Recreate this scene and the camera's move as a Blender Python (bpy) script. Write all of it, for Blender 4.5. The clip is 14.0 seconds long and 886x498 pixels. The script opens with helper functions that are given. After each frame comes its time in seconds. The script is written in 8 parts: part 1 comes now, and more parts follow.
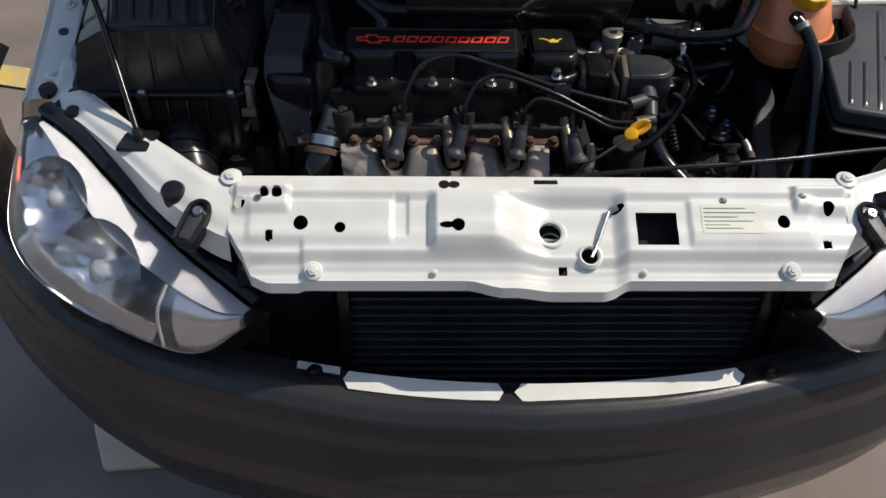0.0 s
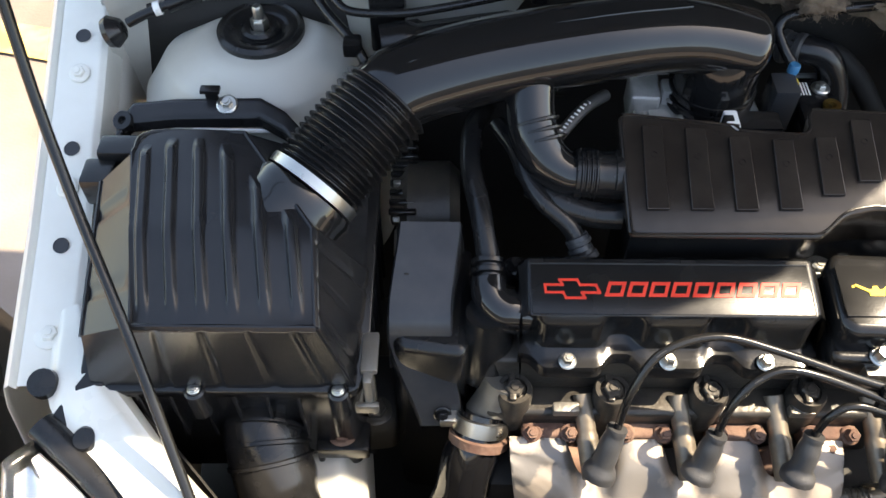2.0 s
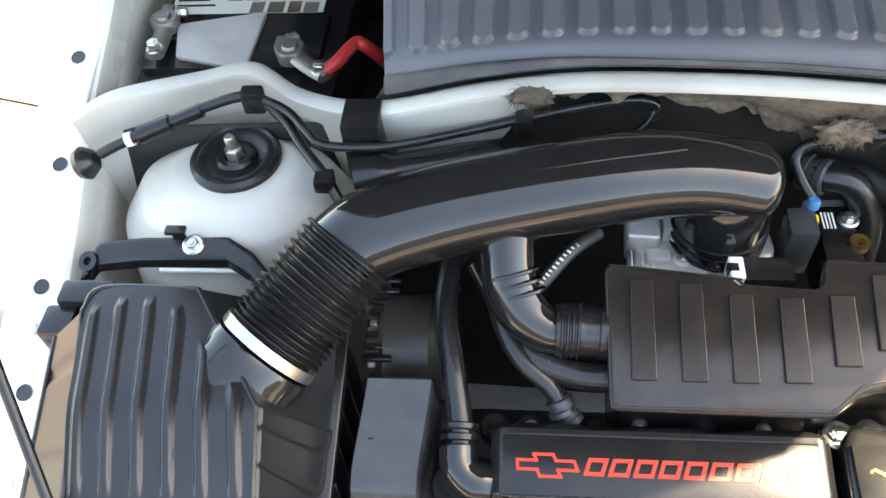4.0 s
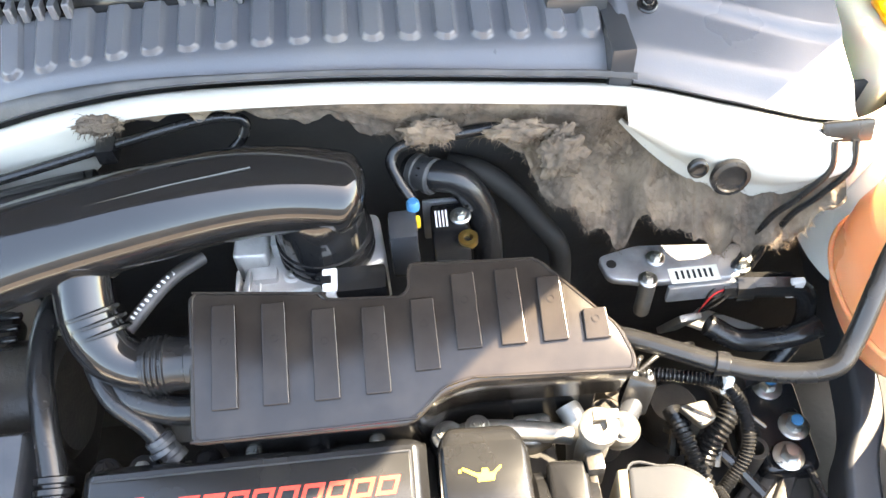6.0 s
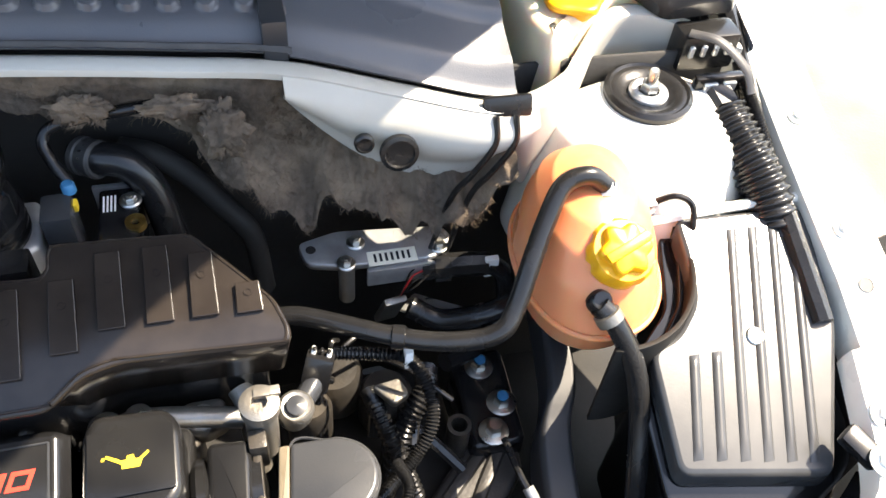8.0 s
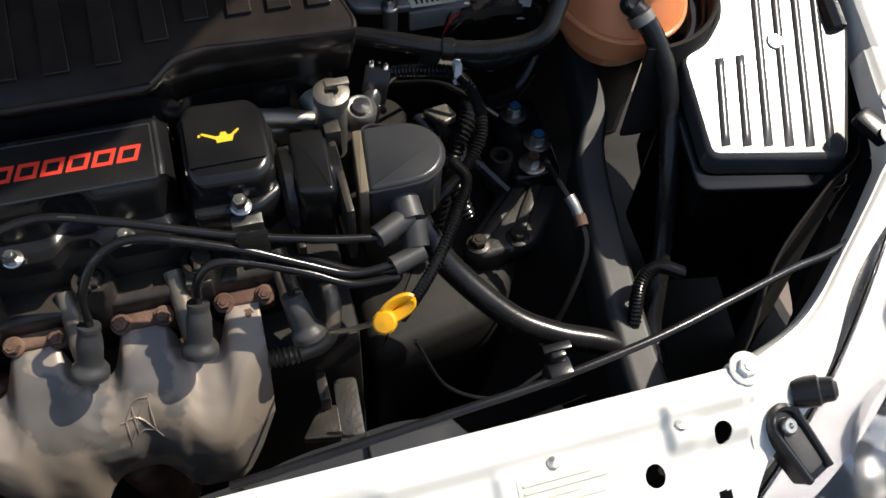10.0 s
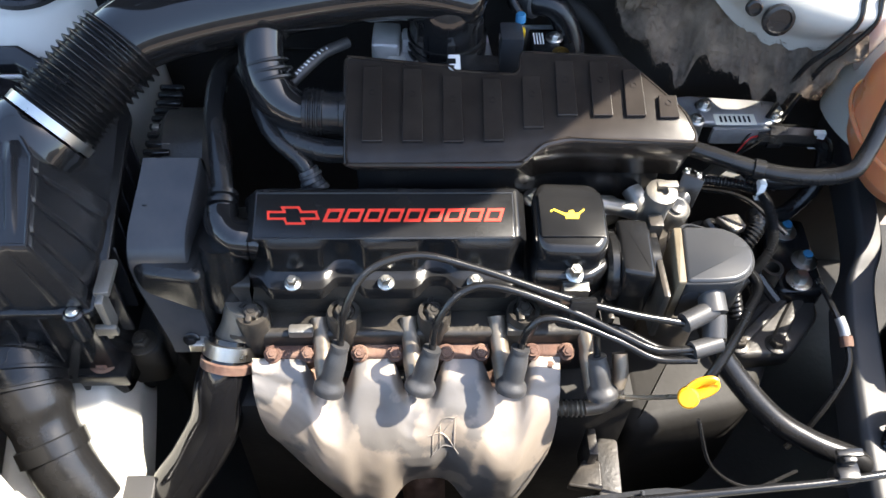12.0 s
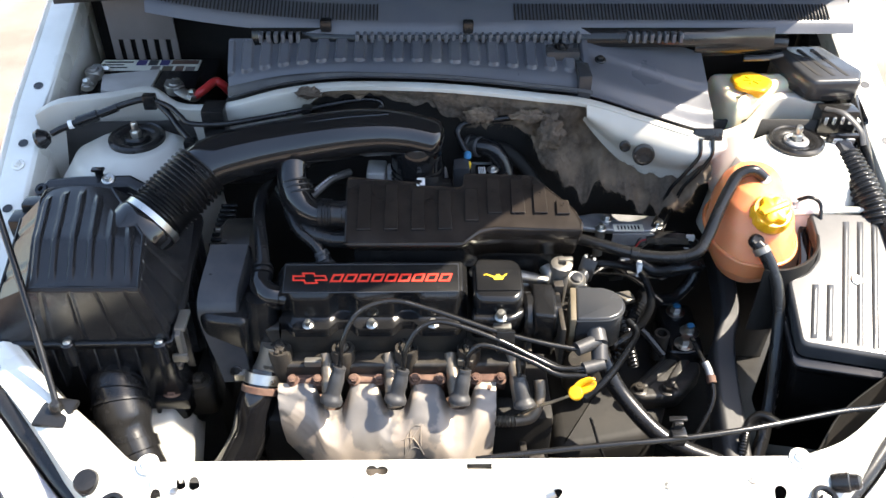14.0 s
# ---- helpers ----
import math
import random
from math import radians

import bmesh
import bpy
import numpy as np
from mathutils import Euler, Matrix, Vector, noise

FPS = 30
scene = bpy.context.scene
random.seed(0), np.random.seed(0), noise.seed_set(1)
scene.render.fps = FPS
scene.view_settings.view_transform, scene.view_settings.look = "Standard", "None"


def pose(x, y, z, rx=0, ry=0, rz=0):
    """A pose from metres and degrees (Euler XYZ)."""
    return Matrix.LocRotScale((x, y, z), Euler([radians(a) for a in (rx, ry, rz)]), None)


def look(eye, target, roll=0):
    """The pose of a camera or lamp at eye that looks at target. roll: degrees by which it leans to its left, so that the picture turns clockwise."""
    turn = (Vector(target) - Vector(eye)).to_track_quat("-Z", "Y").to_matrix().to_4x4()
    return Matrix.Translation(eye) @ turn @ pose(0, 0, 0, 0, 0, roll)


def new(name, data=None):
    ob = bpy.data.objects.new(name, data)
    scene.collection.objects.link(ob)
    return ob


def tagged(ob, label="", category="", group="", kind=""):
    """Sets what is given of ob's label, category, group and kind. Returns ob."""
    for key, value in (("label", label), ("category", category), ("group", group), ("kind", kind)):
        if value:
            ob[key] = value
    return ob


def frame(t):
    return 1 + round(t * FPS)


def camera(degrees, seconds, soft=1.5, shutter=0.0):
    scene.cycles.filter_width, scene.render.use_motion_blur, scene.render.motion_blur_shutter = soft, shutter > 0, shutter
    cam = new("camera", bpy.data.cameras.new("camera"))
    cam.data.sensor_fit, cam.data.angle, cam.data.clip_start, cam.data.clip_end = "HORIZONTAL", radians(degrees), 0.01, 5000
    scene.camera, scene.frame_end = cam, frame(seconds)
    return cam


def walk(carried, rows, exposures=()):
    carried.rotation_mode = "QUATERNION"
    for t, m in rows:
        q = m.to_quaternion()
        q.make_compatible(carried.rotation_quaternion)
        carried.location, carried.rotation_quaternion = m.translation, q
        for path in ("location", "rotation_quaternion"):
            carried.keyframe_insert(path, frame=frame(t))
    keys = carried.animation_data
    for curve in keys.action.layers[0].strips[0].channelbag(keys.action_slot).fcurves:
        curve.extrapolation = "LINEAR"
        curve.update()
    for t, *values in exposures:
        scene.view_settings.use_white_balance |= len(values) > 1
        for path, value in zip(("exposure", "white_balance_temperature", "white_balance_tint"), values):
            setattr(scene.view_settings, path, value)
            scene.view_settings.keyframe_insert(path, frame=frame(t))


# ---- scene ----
cam = camera(55.0, 14.0)
PATH = [
    (0, (-0.136, -0.837, 1.382), (-0.067, 0.684, 0.086), 1.8),
    (0.5, (-0.233, -0.61, 1.395), (-0.132, 0.801, -0.02), 1.9),
    (1, (-0.323, -0.396, 1.401), (-0.079, 0.951, -0.057), 4.8),
    (1.5, (-0.304, -0.252, 1.406), (-0.168, 1.03, -0.123), 4.1),
    (2, (-0.299, -0.15, 1.411), (-0.304, 1.08, -0.166), 0.3),
    (2.2, (-0.294, -0.122, 1.413), (-0.344, 1.088, -0.179), -0.8),
    (4.3, (-0.184, -0.006, 1.443), (-0.388, 1.232, -0.115), -6.6),
    (4.5, (-0.165, -0.003, 1.445), (-0.341, 1.24, -0.112), -6.0),
    (5, (-0.104, -0.005, 1.427), (-0.172, 1.266, -0.115), -3.4),
    (5.5, (-0.036, 0.005, 1.417), (-0.041, 1.26, -0.14), -3.2),
    (6, (0.029, 0.017, 1.423), (0.081, 1.234, -0.164), -3.6),
    (6.5, (0.072, 0.018, 1.426), (0.172, 1.246, -0.15), -1.2),
    (7, (0.12, 0.011, 1.417), (0.339, 1.266, -0.124), 1.5),
    (7.5, (0.156, -0.005, 1.408), (0.487, 1.253, -0.111), 5.5),
    (7.7, (0.168, -0.014, 1.402), (0.561, 1.23, -0.114), 7.2),
    (9.8, (0.102, -0.196, 1.33), (0.53, 0.836, -0.328), 7.3),
    (10, (0.08, -0.199, 1.336), (0.461, 0.851, -0.323), 4.9),
    (10.5, (-0.007, -0.201, 1.346), (0.264, 0.925, -0.284), 2.7),
    (11, (-0.075, -0.196, 1.351), (0.195, 0.933, -0.278), 4.9),
    (11.5, (-0.09, -0.171, 1.36), (0.096, 0.962, -0.277), 5.2),
    (12, (-0.09, -0.239, 1.422), (-0.007, 0.991, -0.153), 2.8),
    (12.5, (-0.088, -0.359, 1.478), (-0.045, 0.944, -0.039), 1.0),
    (13, (-0.077, -0.462, 1.53), (-0.046, 0.954, 0.117), -0.5),
    (13.5, (-0.06, -0.521, 1.558), (-0.015, 0.976, 0.232), 0.0),
    (14, (-0.036, -0.603, 1.585), (0.002, 0.948, 0.322), 0.6),
]
walk(cam, [(t, look(eye, target, roll)) for t, eye, target, roll in PATH],
     [(0, -0.2, 6700, 10), (0.5, -0.35, 6700, 10), (1, -0.4, 6700, 10), (1.5, 0.8, 7000, 10), (2, 2.1, 8300, 10), (2.2, 2.35, 8500, 10), (4.3, 3.4, 9100, 10), (5, 3.75, 9200, 10),
      (6, 4.1, 8800, 10), (6.5, 3.95, 8700, 10), (7, 3.6, 8500, 10), (7.7, 2.8, 8000, 11), (9.8, 0.45, 7100, 10), (10.5, 0.95, 7000, 10), (11, 1.8, 6900, 10), (11.5, 2.2, 6900, 10), (12, 2.35, 6900, 10),
      (12.5, 2.55, 7000, 10), (13.2, 2.0, 7200, 10), (14, 2.1, 7200, 10)])

# ---- world, sun, exposure ----
SUN_DIR = Vector((0.70, 0.10, 1.0)).normalized()
world = bpy.data.worlds.new("world")
scene.world = world
world.use_nodes = True
wn = world.node_tree.nodes
sky = wn.new("ShaderNodeTexSky")
sky.sky_type, sky.sun_disc = "NISHITA", False
sky.sun_elevation = math.asin(SUN_DIR.z)
sky.sun_rotation = math.atan2(SUN_DIR.x, SUN_DIR.y)
world.node_tree.links.new(sky.outputs[0], wn["Background"].inputs[0])
wn["Background"].inputs[1].default_value = 0.15
sun = new("sun", bpy.data.lights.new("sun", "SUN"))
sun.data.energy, sun.data.angle, sun.data.color = 4.1, radians(0.55), (1.0, 0.95, 0.87)
sun.matrix_world = look(SUN_DIR * 10, (0, 0, 0))


# ---- materials ----
def material(name, color, rough=0.5, metal=0.0, vary=0.25, scale=40.0, bump=0.0, bump_scale=200.0, dust=None, dust_amount=0.0,
             dust_scale=9.0, rough_vary=0.15, dust_edge=(0.42, 0.68), coat=0.0, trans=0.0, sub=0.0, island=0.0, stretch=(1, 1, 1), ior=1.45):
    m = bpy.data.materials.new(name)
    m.use_nodes = True
    nt = m.node_tree
    n, l = nt.nodes, nt.links
    p = n["Principled BSDF"]
    geo = n.new("ShaderNodeTexCoord")
    mp = n.new("ShaderNodeMapping")
    mp.inputs["Scale"].default_value = stretch
    l.new(geo.outputs["Object"], mp.inputs[0])
    big = n.new("ShaderNodeTexNoise")
    big.inputs["Scale"].default_value, big.inputs["Detail"].default_value = scale, 6
    l.new(mp.outputs[0], big.inputs["Vector"])
    fine = n.new("ShaderNodeTexNoise")
    fine.inputs["Scale"].default_value, fine.inputs["Detail"].default_value = bump_scale, 4
    l.new(mp.outputs[0], fine.inputs["Vector"])
    ramp = n.new("ShaderNodeMixRGB")
    c = Vector(color)
    ramp.inputs[1].default_value = (*(c * (1 - vary)), 1)
    ramp.inputs[2].default_value = (*[min(1, v) for v in c * (1 + vary)], 1)
    l.new(big.outputs[0], ramp.inputs[0])
    out = ramp.outputs[0]
    if dust:
        dn = n.new("ShaderNodeTexNoise")
        dn.inputs["Scale"].default_value, dn.inputs["Detail"].default_value = dust_scale, 8
        l.new(geo.outputs["Object"], dn.inputs["Vector"])
        cr = n.new("ShaderNodeValToRGB")
        cr.color_ramp.elements[0].position, cr.color_ramp.elements[1].position = dust_edge
        cr.color_ramp.elements[1].color = (dust_amount,) * 3 + (1,)
        l.new(dn.outputs[0], cr.inputs[0])
        dm = n.new("ShaderNodeMixRGB")
        dm.inputs[2].default_value = (*dust, 1)
        l.new(cr.outputs[0], dm.inputs[0])
        l.new(out, dm.inputs[1])
        out = dm.outputs[0]
    if island:
        info = n.new("ShaderNodeObjectInfo")
        hs = n.new("ShaderNodeHueSaturation")
        mr = n.new("ShaderNodeMapRange")
        mr.inputs[3].default_value, mr.inputs[4].default_value = 1 - island, 1 + island
        l.new(info.outputs["Random"], mr.inputs[0])
        l.new(mr.outputs[0], hs.inputs["Value"])
        l.new(out, hs.inputs["Color"])
        out = hs.outputs[0]
    l.new(out, p.inputs["Base Color"])
    rr = n.new("ShaderNodeMapRange")
    rr.inputs[3].default_value, rr.inputs[4].default_value = max(0.02, rough - rough_vary), min(1, rough + rough_vary)
    l.new(big.outputs[0], rr.inputs[0])
    l.new(rr.outputs[0], p.inputs["Roughness"])
    p.inputs["Metallic"].default_value = metal
    p.inputs["Coat Weight"].default_value = coat
    p.inputs["Coat Roughness"].default_value = 0.08
    p.inputs["Transmission Weight"].default_value = trans
    p.inputs["Subsurface Weight"].default_value = sub
    p.inputs["IOR"].default_value = ior
    if sub:
        p.inputs["Subsurface Radius"].default_value = (0.02, 0.008, 0.004)
        p.inputs["Subsurface Scale"].default_value = 0.5
    if bump:
        b = n.new("ShaderNodeBump")
        b.inputs["Strength"].default_value, b.inputs["Distance"].default_value = bump, 0.001
        l.new(fine.outputs[0], b.inputs["Height"])
        l.new(b.outputs[0], p.inputs["Normal"])
    return m


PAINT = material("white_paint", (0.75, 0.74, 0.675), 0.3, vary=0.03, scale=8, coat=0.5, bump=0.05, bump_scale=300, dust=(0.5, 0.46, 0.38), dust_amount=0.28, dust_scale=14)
# Dusty body white, darkened and warmed for the parts in shade.
PAINT_SHADED = material("dull_shaded_white_paint", (0.50, 0.49, 0.445), 0.42, vary=0.06, scale=10, bump=0.08, bump_scale=250, dust=(0.3, 0.27, 0.22), dust_amount=0.45, dust_scale=9)
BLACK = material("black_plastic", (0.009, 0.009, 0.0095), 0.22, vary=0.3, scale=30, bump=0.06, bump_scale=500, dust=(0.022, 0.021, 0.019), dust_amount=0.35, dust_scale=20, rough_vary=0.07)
BOX = material("grained_black_plastic", (0.0128, 0.0132, 0.0148), 0.24, vary=0.2, scale=18, bump=0.10, bump_scale=700, dust=(0.032, 0.031, 0.03), dust_amount=0.3, dust_scale=16, rough_vary=0.06)
GLOSS = material("shiny_black_plastic", (0.009, 0.009, 0.0095), 0.09, vary=0.3, scale=25, bump=0.03, bump_scale=60, rough_vary=0.04, coat=0.3)
ALU = material("bare_aluminium", (0.56, 0.55, 0.53), 0.42, metal=0.45, vary=0.12, scale=40, bump=0.3, bump_scale=300, dust=(0.3, 0.28, 0.25), dust_amount=0.4, dust_scale=30)
BRASS = material("brass", (0.62, 0.42, 0.14), 0.35, metal=1.0, vary=0.15)
SLEEVE = material("dull_metal_sleeve", (0.24, 0.20, 0.155), 0.42, metal=0.6, vary=0.3, scale=60, bump=0.2, dust=(0.06, 0.05, 0.04), dust_amount=0.6, dust_scale=40)
RUBBER = material("black_rubber", (0.010, 0.010, 0.0105), 0.25, vary=0.3, scale=40, bump=0.10, bump_scale=400, dust=(0.03, 0.028, 0.026), dust_amount=0.3, dust_scale=25, rough_vary=0.08)
GREY = material("dark_grey_plastic", (0.028, 0.030, 0.034), 0.25, vary=0.15, scale=14, bump=0.10, bump_scale=700, dust=(0.06, 0.058, 0.055), dust_amount=0.35, dust_scale=12, rough_vary=0.06)
COWL = material("slate_grey_plastic", (0.082, 0.086, 0.098), 0.3, vary=0.14, scale=12, bump=0.14, bump_scale=700, dust=(0.14, 0.135, 0.13), dust_amount=0.35, dust_scale=10, rough_vary=0.07)
BROWN = material("brownish_black_plastic", (0.017, 0.0135, 0.0115), 0.18, vary=0.15, scale=15, bump=0.07, bump_scale=1000, dust=(0.036, 0.029, 0.024), dust_amount=0.35, dust_scale=30, rough_vary=0.05)
BUMPER = material("charcoal_bumper_plastic", (0.028, 0.028, 0.0287), 0.27, vary=0.2, scale=6, bump=0.2, bump_scale=500, dust=(0.055, 0.051, 0.047), dust_amount=0.45, dust_scale=5)
STEEL = material("zinc_steel", (0.55, 0.54, 0.5), 0.32, metal=1.0, vary=0.15, scale=60, bump=0.1, bump_scale=400)
ZINC = material("dull_zinc_plate", (0.40, 0.405, 0.41), 0.4, metal=0.6, vary=0.2, scale=50, bump=0.2, bump_scale=300, dust=(0.15, 0.14, 0.13), dust_amount=0.5, dust_scale=30)
CAST = material("cast_aluminium", (0.28, 0.27, 0.25), 0.45, metal=0.8, vary=0.25, scale=50, bump=0.4, bump_scale=350, dust=(0.2, 0.16, 0.11), dust_amount=0.6, dust_scale=25)
GRIME = material("grimy_cast_alloy", (0.05, 0.048, 0.046), 0.45, metal=0.4, vary=0.35, scale=40, bump=0.5, bump_scale=250, dust=(0.05, 0.043, 0.035), dust_amount=0.7, dust_scale=30)
DIRTY = material("oily_dark_metal", (0.034, 0.031, 0.028), 0.36, metal=0.3, vary=0.4, scale=40, bump=0.4, bump_scale=250, dust=(0.10, 0.082, 0.062), dust_amount=0.55, dust_scale=22)
RUST = material("rusty_iron", (0.10, 0.052, 0.038), 0.8, vary=0.45, scale=70, bump=0.7, bump_scale=350, dust=(0.3, 0.2, 0.14), dust_amount=0.4, dust_scale=40)
# Sharp-edged grey blotches spread by noise over tan foil.
SHIELD = material("blotched_aluminium_foil", (0.35, 0.295, 0.245), 0.42, metal=0.35, vary=0.2, scale=14, bump=0.35, bump_scale=70, dust=(0.15, 0.145, 0.14), dust_amount=0.8, dust_scale=16, dust_edge=(0.505, 0.545))
TAN = material("tan_coil_side", (0.13, 0.105, 0.07), 0.5, vary=0.2, scale=40, bump=0.2)
HOSE = material("shiny_black_hose", (0.007, 0.007, 0.008), 0.09, vary=0.25, scale=30, bump=0.08, bump_scale=300, dust=(0.014, 0.0135, 0.013), dust_amount=0.3, dust_scale=25, rough_vary=0.04, coat=0.4)
# Near-black that paints deep shade into hidden parts, gaps and holes.
VOID = material("shade_black", (0.018, 0.017, 0.016), 0.6, vary=0.5, scale=20, bump=0.4, bump_scale=120, ior=1.3, dust=(0.03, 0.027, 0.023), dust_amount=0.5, dust_scale=14)
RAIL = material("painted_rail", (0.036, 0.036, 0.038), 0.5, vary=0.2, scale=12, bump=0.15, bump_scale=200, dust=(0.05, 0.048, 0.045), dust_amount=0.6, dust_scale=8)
WALL = material("dark_sound_deadening", (0.016, 0.0155, 0.015), 0.75, vary=0.4, scale=30, bump=0.4, bump_scale=160, dust=(0.03, 0.027, 0.024), dust_amount=0.5, dust_scale=14)
RED = material("red_letter", (0.75, 0.045, 0.025), 0.45, vary=0.08, scale=60)
YELLOW = material("yellow_plastic", (0.78, 0.38, 0.015), 0.35, vary=0.08, scale=40, bump=0.05, sub=0.1)
OCHRE = material("yellow_print", (0.75, 0.5, 0.03), 0.5, vary=0.1, scale=80)
ORANGE = material("orange_translucent_plastic", (0.72, 0.25, 0.105), 0.3, vary=0.08, scale=10, bump=0.08, bump_scale=200, sub=0.6, dust=(0.75, 0.36, 0.20), dust_amount=0.4, dust_scale=12)
MILKY = material("milky_plastic", (0.82, 0.72, 0.52), 0.4, vary=0.05, scale=9, bump=0.05, sub=0.4)
FELT = material("grey_fibre_felt", (0.098, 0.076, 0.058), 0.95, vary=0.75, scale=160, bump=1.0, bump_scale=420, dust=(0.26, 0.19, 0.13), dust_amount=0.8, dust_scale=16, rough_vary=0.03)
PLATE = material("pale_plastic_plate", (0.42, 0.40, 0.37), 0.55, vary=0.12, scale=30, bump=0.1, bump_scale=300, dust=(0.28, 0.25, 0.21), dust_amount=0.5, dust_scale=18)
UMBER = material("brownish_cover_plastic", (0.17, 0.145, 0.13), 0.6, vary=0.2, scale=20, bump=0.2, bump_scale=300)
PAPER = material("printed_label", (0.72, 0.71, 0.6), 0.6, vary=0.05, scale=50)
INK = material("grey_print", (0.6, 0.59, 0.5), 0.6, vary=0.1)
WHITE = material("white_plastic", (0.8, 0.8, 0.78), 0.4, vary=0.04)
VIOLET = material("violet_print", (0.06, 0.05, 0.16), 0.5, vary=0.15, scale=60)
BLUE = material("blue_paint_mark", (0.03, 0.17, 0.33), 0.4, vary=0.2)
REDPL = material("red_plastic", (0.5, 0.03, 0.03), 0.4, vary=0.15)
AMBER = material("amber_reflector", (0.75, 0.1, 0.05), 0.2, vary=0.1)
CHROME = material("reflector_chrome", (0.78, 0.79, 0.80), 0.14, metal=1.0, vary=0.04, rough_vary=0.05)
HOUSING = material("silver_housing", (0.6, 0.6, 0.6), 0.3, metal=0.7, vary=0.06)
LAMP = material("lamp_satin_chrome", (0.58, 0.58, 0.60), 0.16, metal=0.8, vary=0.06, scale=25, bump=0.1, bump_scale=200)
LIDG = material("ribbed_lid_plastic", (0.04, 0.041, 0.043), 0.23, vary=0.15, scale=14, bump=0.04, bump_scale=500, dust=(0.10, 0.098, 0.094), dust_amount=0.4, dust_scale=12, rough_vary=0.05)
SLATE = material("slate_cover_plastic", (0.0298, 0.0316, 0.036), 0.24, vary=0.2, scale=16, bump=0.1, bump_scale=600, dust=(0.085, 0.083, 0.08), dust_amount=0.4, dust_scale=14, rough_vary=0.06)
BEZEL = material("satin_bezel", (0.34, 0.34, 0.36), 0.3, vary=0.08, scale=30, bump=0.3, bump_scale=800)
FINS = material("condenser_fins", (0.02, 0.02, 0.021), 0.5, metal=0.4, vary=0.3, scale=80, bump=0.6, bump_scale=900)
ASPHALT = material("worn_asphalt", (0.17, 0.132, 0.108), 0.9, vary=0.35, scale=5, bump=0.9, bump_scale=120, dust=(0.34, 0.29, 0.26), dust_amount=0.6, dust_scale=1.6)
LINE = material("yellow_road_paint", (0.6, 0.42, 0.1), 0.8, vary=0.2, scale=20, bump=0.4, dust=(0.3, 0.27, 0.25), dust_amount=0.7, dust_scale=10)
# Tan brightened to pass for ground in the sun.
SUNLIT_TAN = material("sunlit_tan", (0.74, 0.56, 0.40), 0.9, vary=0.2, scale=14, bump=0.6, bump_scale=120)
ADDED_WALL = material("added_wall_grey", (0.24, 0.235, 0.23), 0.9, vary=0.25, scale=2, bump=0.5, bump_scale=60, dust=(0.10, 0.095, 0.09), dust_amount=0.6, dust_scale=0.8)
BOOT = material("grey_rubber_boot", (0.0338, 0.0338, 0.0353), 0.45, vary=0.25, scale=50, bump=0.2, bump_scale=400, dust=(0.1, 0.095, 0.09), dust_amount=0.4, dust_scale=30)
LINING = material("dark_bonnet_lining", (0.05, 0.05, 0.05), 0.9, vary=0.3, scale=20, bump=0.6, bump_scale=300)
TINT = material("windscreen_black", (0.015, 0.015, 0.016), 0.12, vary=0.1, rough_vary=0.03)


def glass_material():
    m = bpy.data.materials.new("clear_lens")
    m.use_nodes = True
    n, l = m.node_tree.nodes, m.node_tree.links
    p = n["Principled BSDF"]
    p.inputs["Base Color"].default_value = (0.95, 0.96, 0.97, 1)
    p.inputs["Transmission Weight"].default_value = 1.0
    p.inputs["IOR"].default_value = 1.42
    tc = n.new("ShaderNodeTexCoord")
    t = n.new("ShaderNodeTexNoise")
    t.inputs["Scale"].default_value = 12
    l.new(tc.outputs["Object"], t.inputs["Vector"])
    r = n.new("ShaderNodeMapRange")
    r.inputs[3].default_value, r.inputs[4].default_value = 0.05, 0.26
    l.new(t.outputs[0], r.inputs[0])
    l.new(r.outputs[0], p.inputs["Roughness"])
    return m


LENS = glass_material()


# ---- mesh helpers ----
def finish(name, bm, mat, parent=None, label="", smooth=40):
    if smooth:
        for f in bm.faces:
            f.smooth = True
        lim = radians(smooth)
        for e in bm.edges:
            if len(e.link_faces) == 2 and e.calc_face_angle(0) > lim:
                e.smooth = False
    me = bpy.data.meshes.new(name)
    bm.to_mesh(me)
    bm.free()
    mats = mat if isinstance(mat, (list, tuple)) else [mat]
    for m in mats:
        me.materials.append(m)
    ob = new(name, me)
    if parent is not None:
        ob.parent = parent
    if label:
        ob["label"] = label
    return ob


def part(name, bm, mat, parent, label="", smooth=40):
    return finish(name, bm, mat, parent, label, smooth)


def thing(name, label, category, group="", kind="", at=(0, 0, 0)):
    ob = new(name)
    ob.empty_display_size = 0.02
    ob.location = at
    return tagged(ob, label, category, group, kind)


def box(bm, x0, x1, y0, y1, z0, z1, bev=0.003, m=None, seg=2):
    r = bmesh.ops.create_cube(bm, size=1.0)
    vs = r["verts"]
    for v in vs:
        v.co = Vector((x0 + (v.co.x + 0.5) * (x1 - x0), y0 + (v.co.y + 0.5) * (y1 - y0), z0 + (v.co.z + 0.5) * (z1 - z0)))
    es = list({e for v in vs for e in v.link_edges})
    if bev:
        r2 = bmesh.ops.bevel(bm, geom=es, offset=bev, segments=seg, profile=0.6, affect="EDGES")
        vs = list({v for f in r2["faces"] for v in f.verts} | {v for v in vs if v.is_valid})
    if m is not None:
        bmesh.ops.transform(bm, matrix=m, verts=vs)
    return vs


def boxbm(*a, **k):
    bm = bmesh.new()
    box(bm, *a, **k)
    return bm


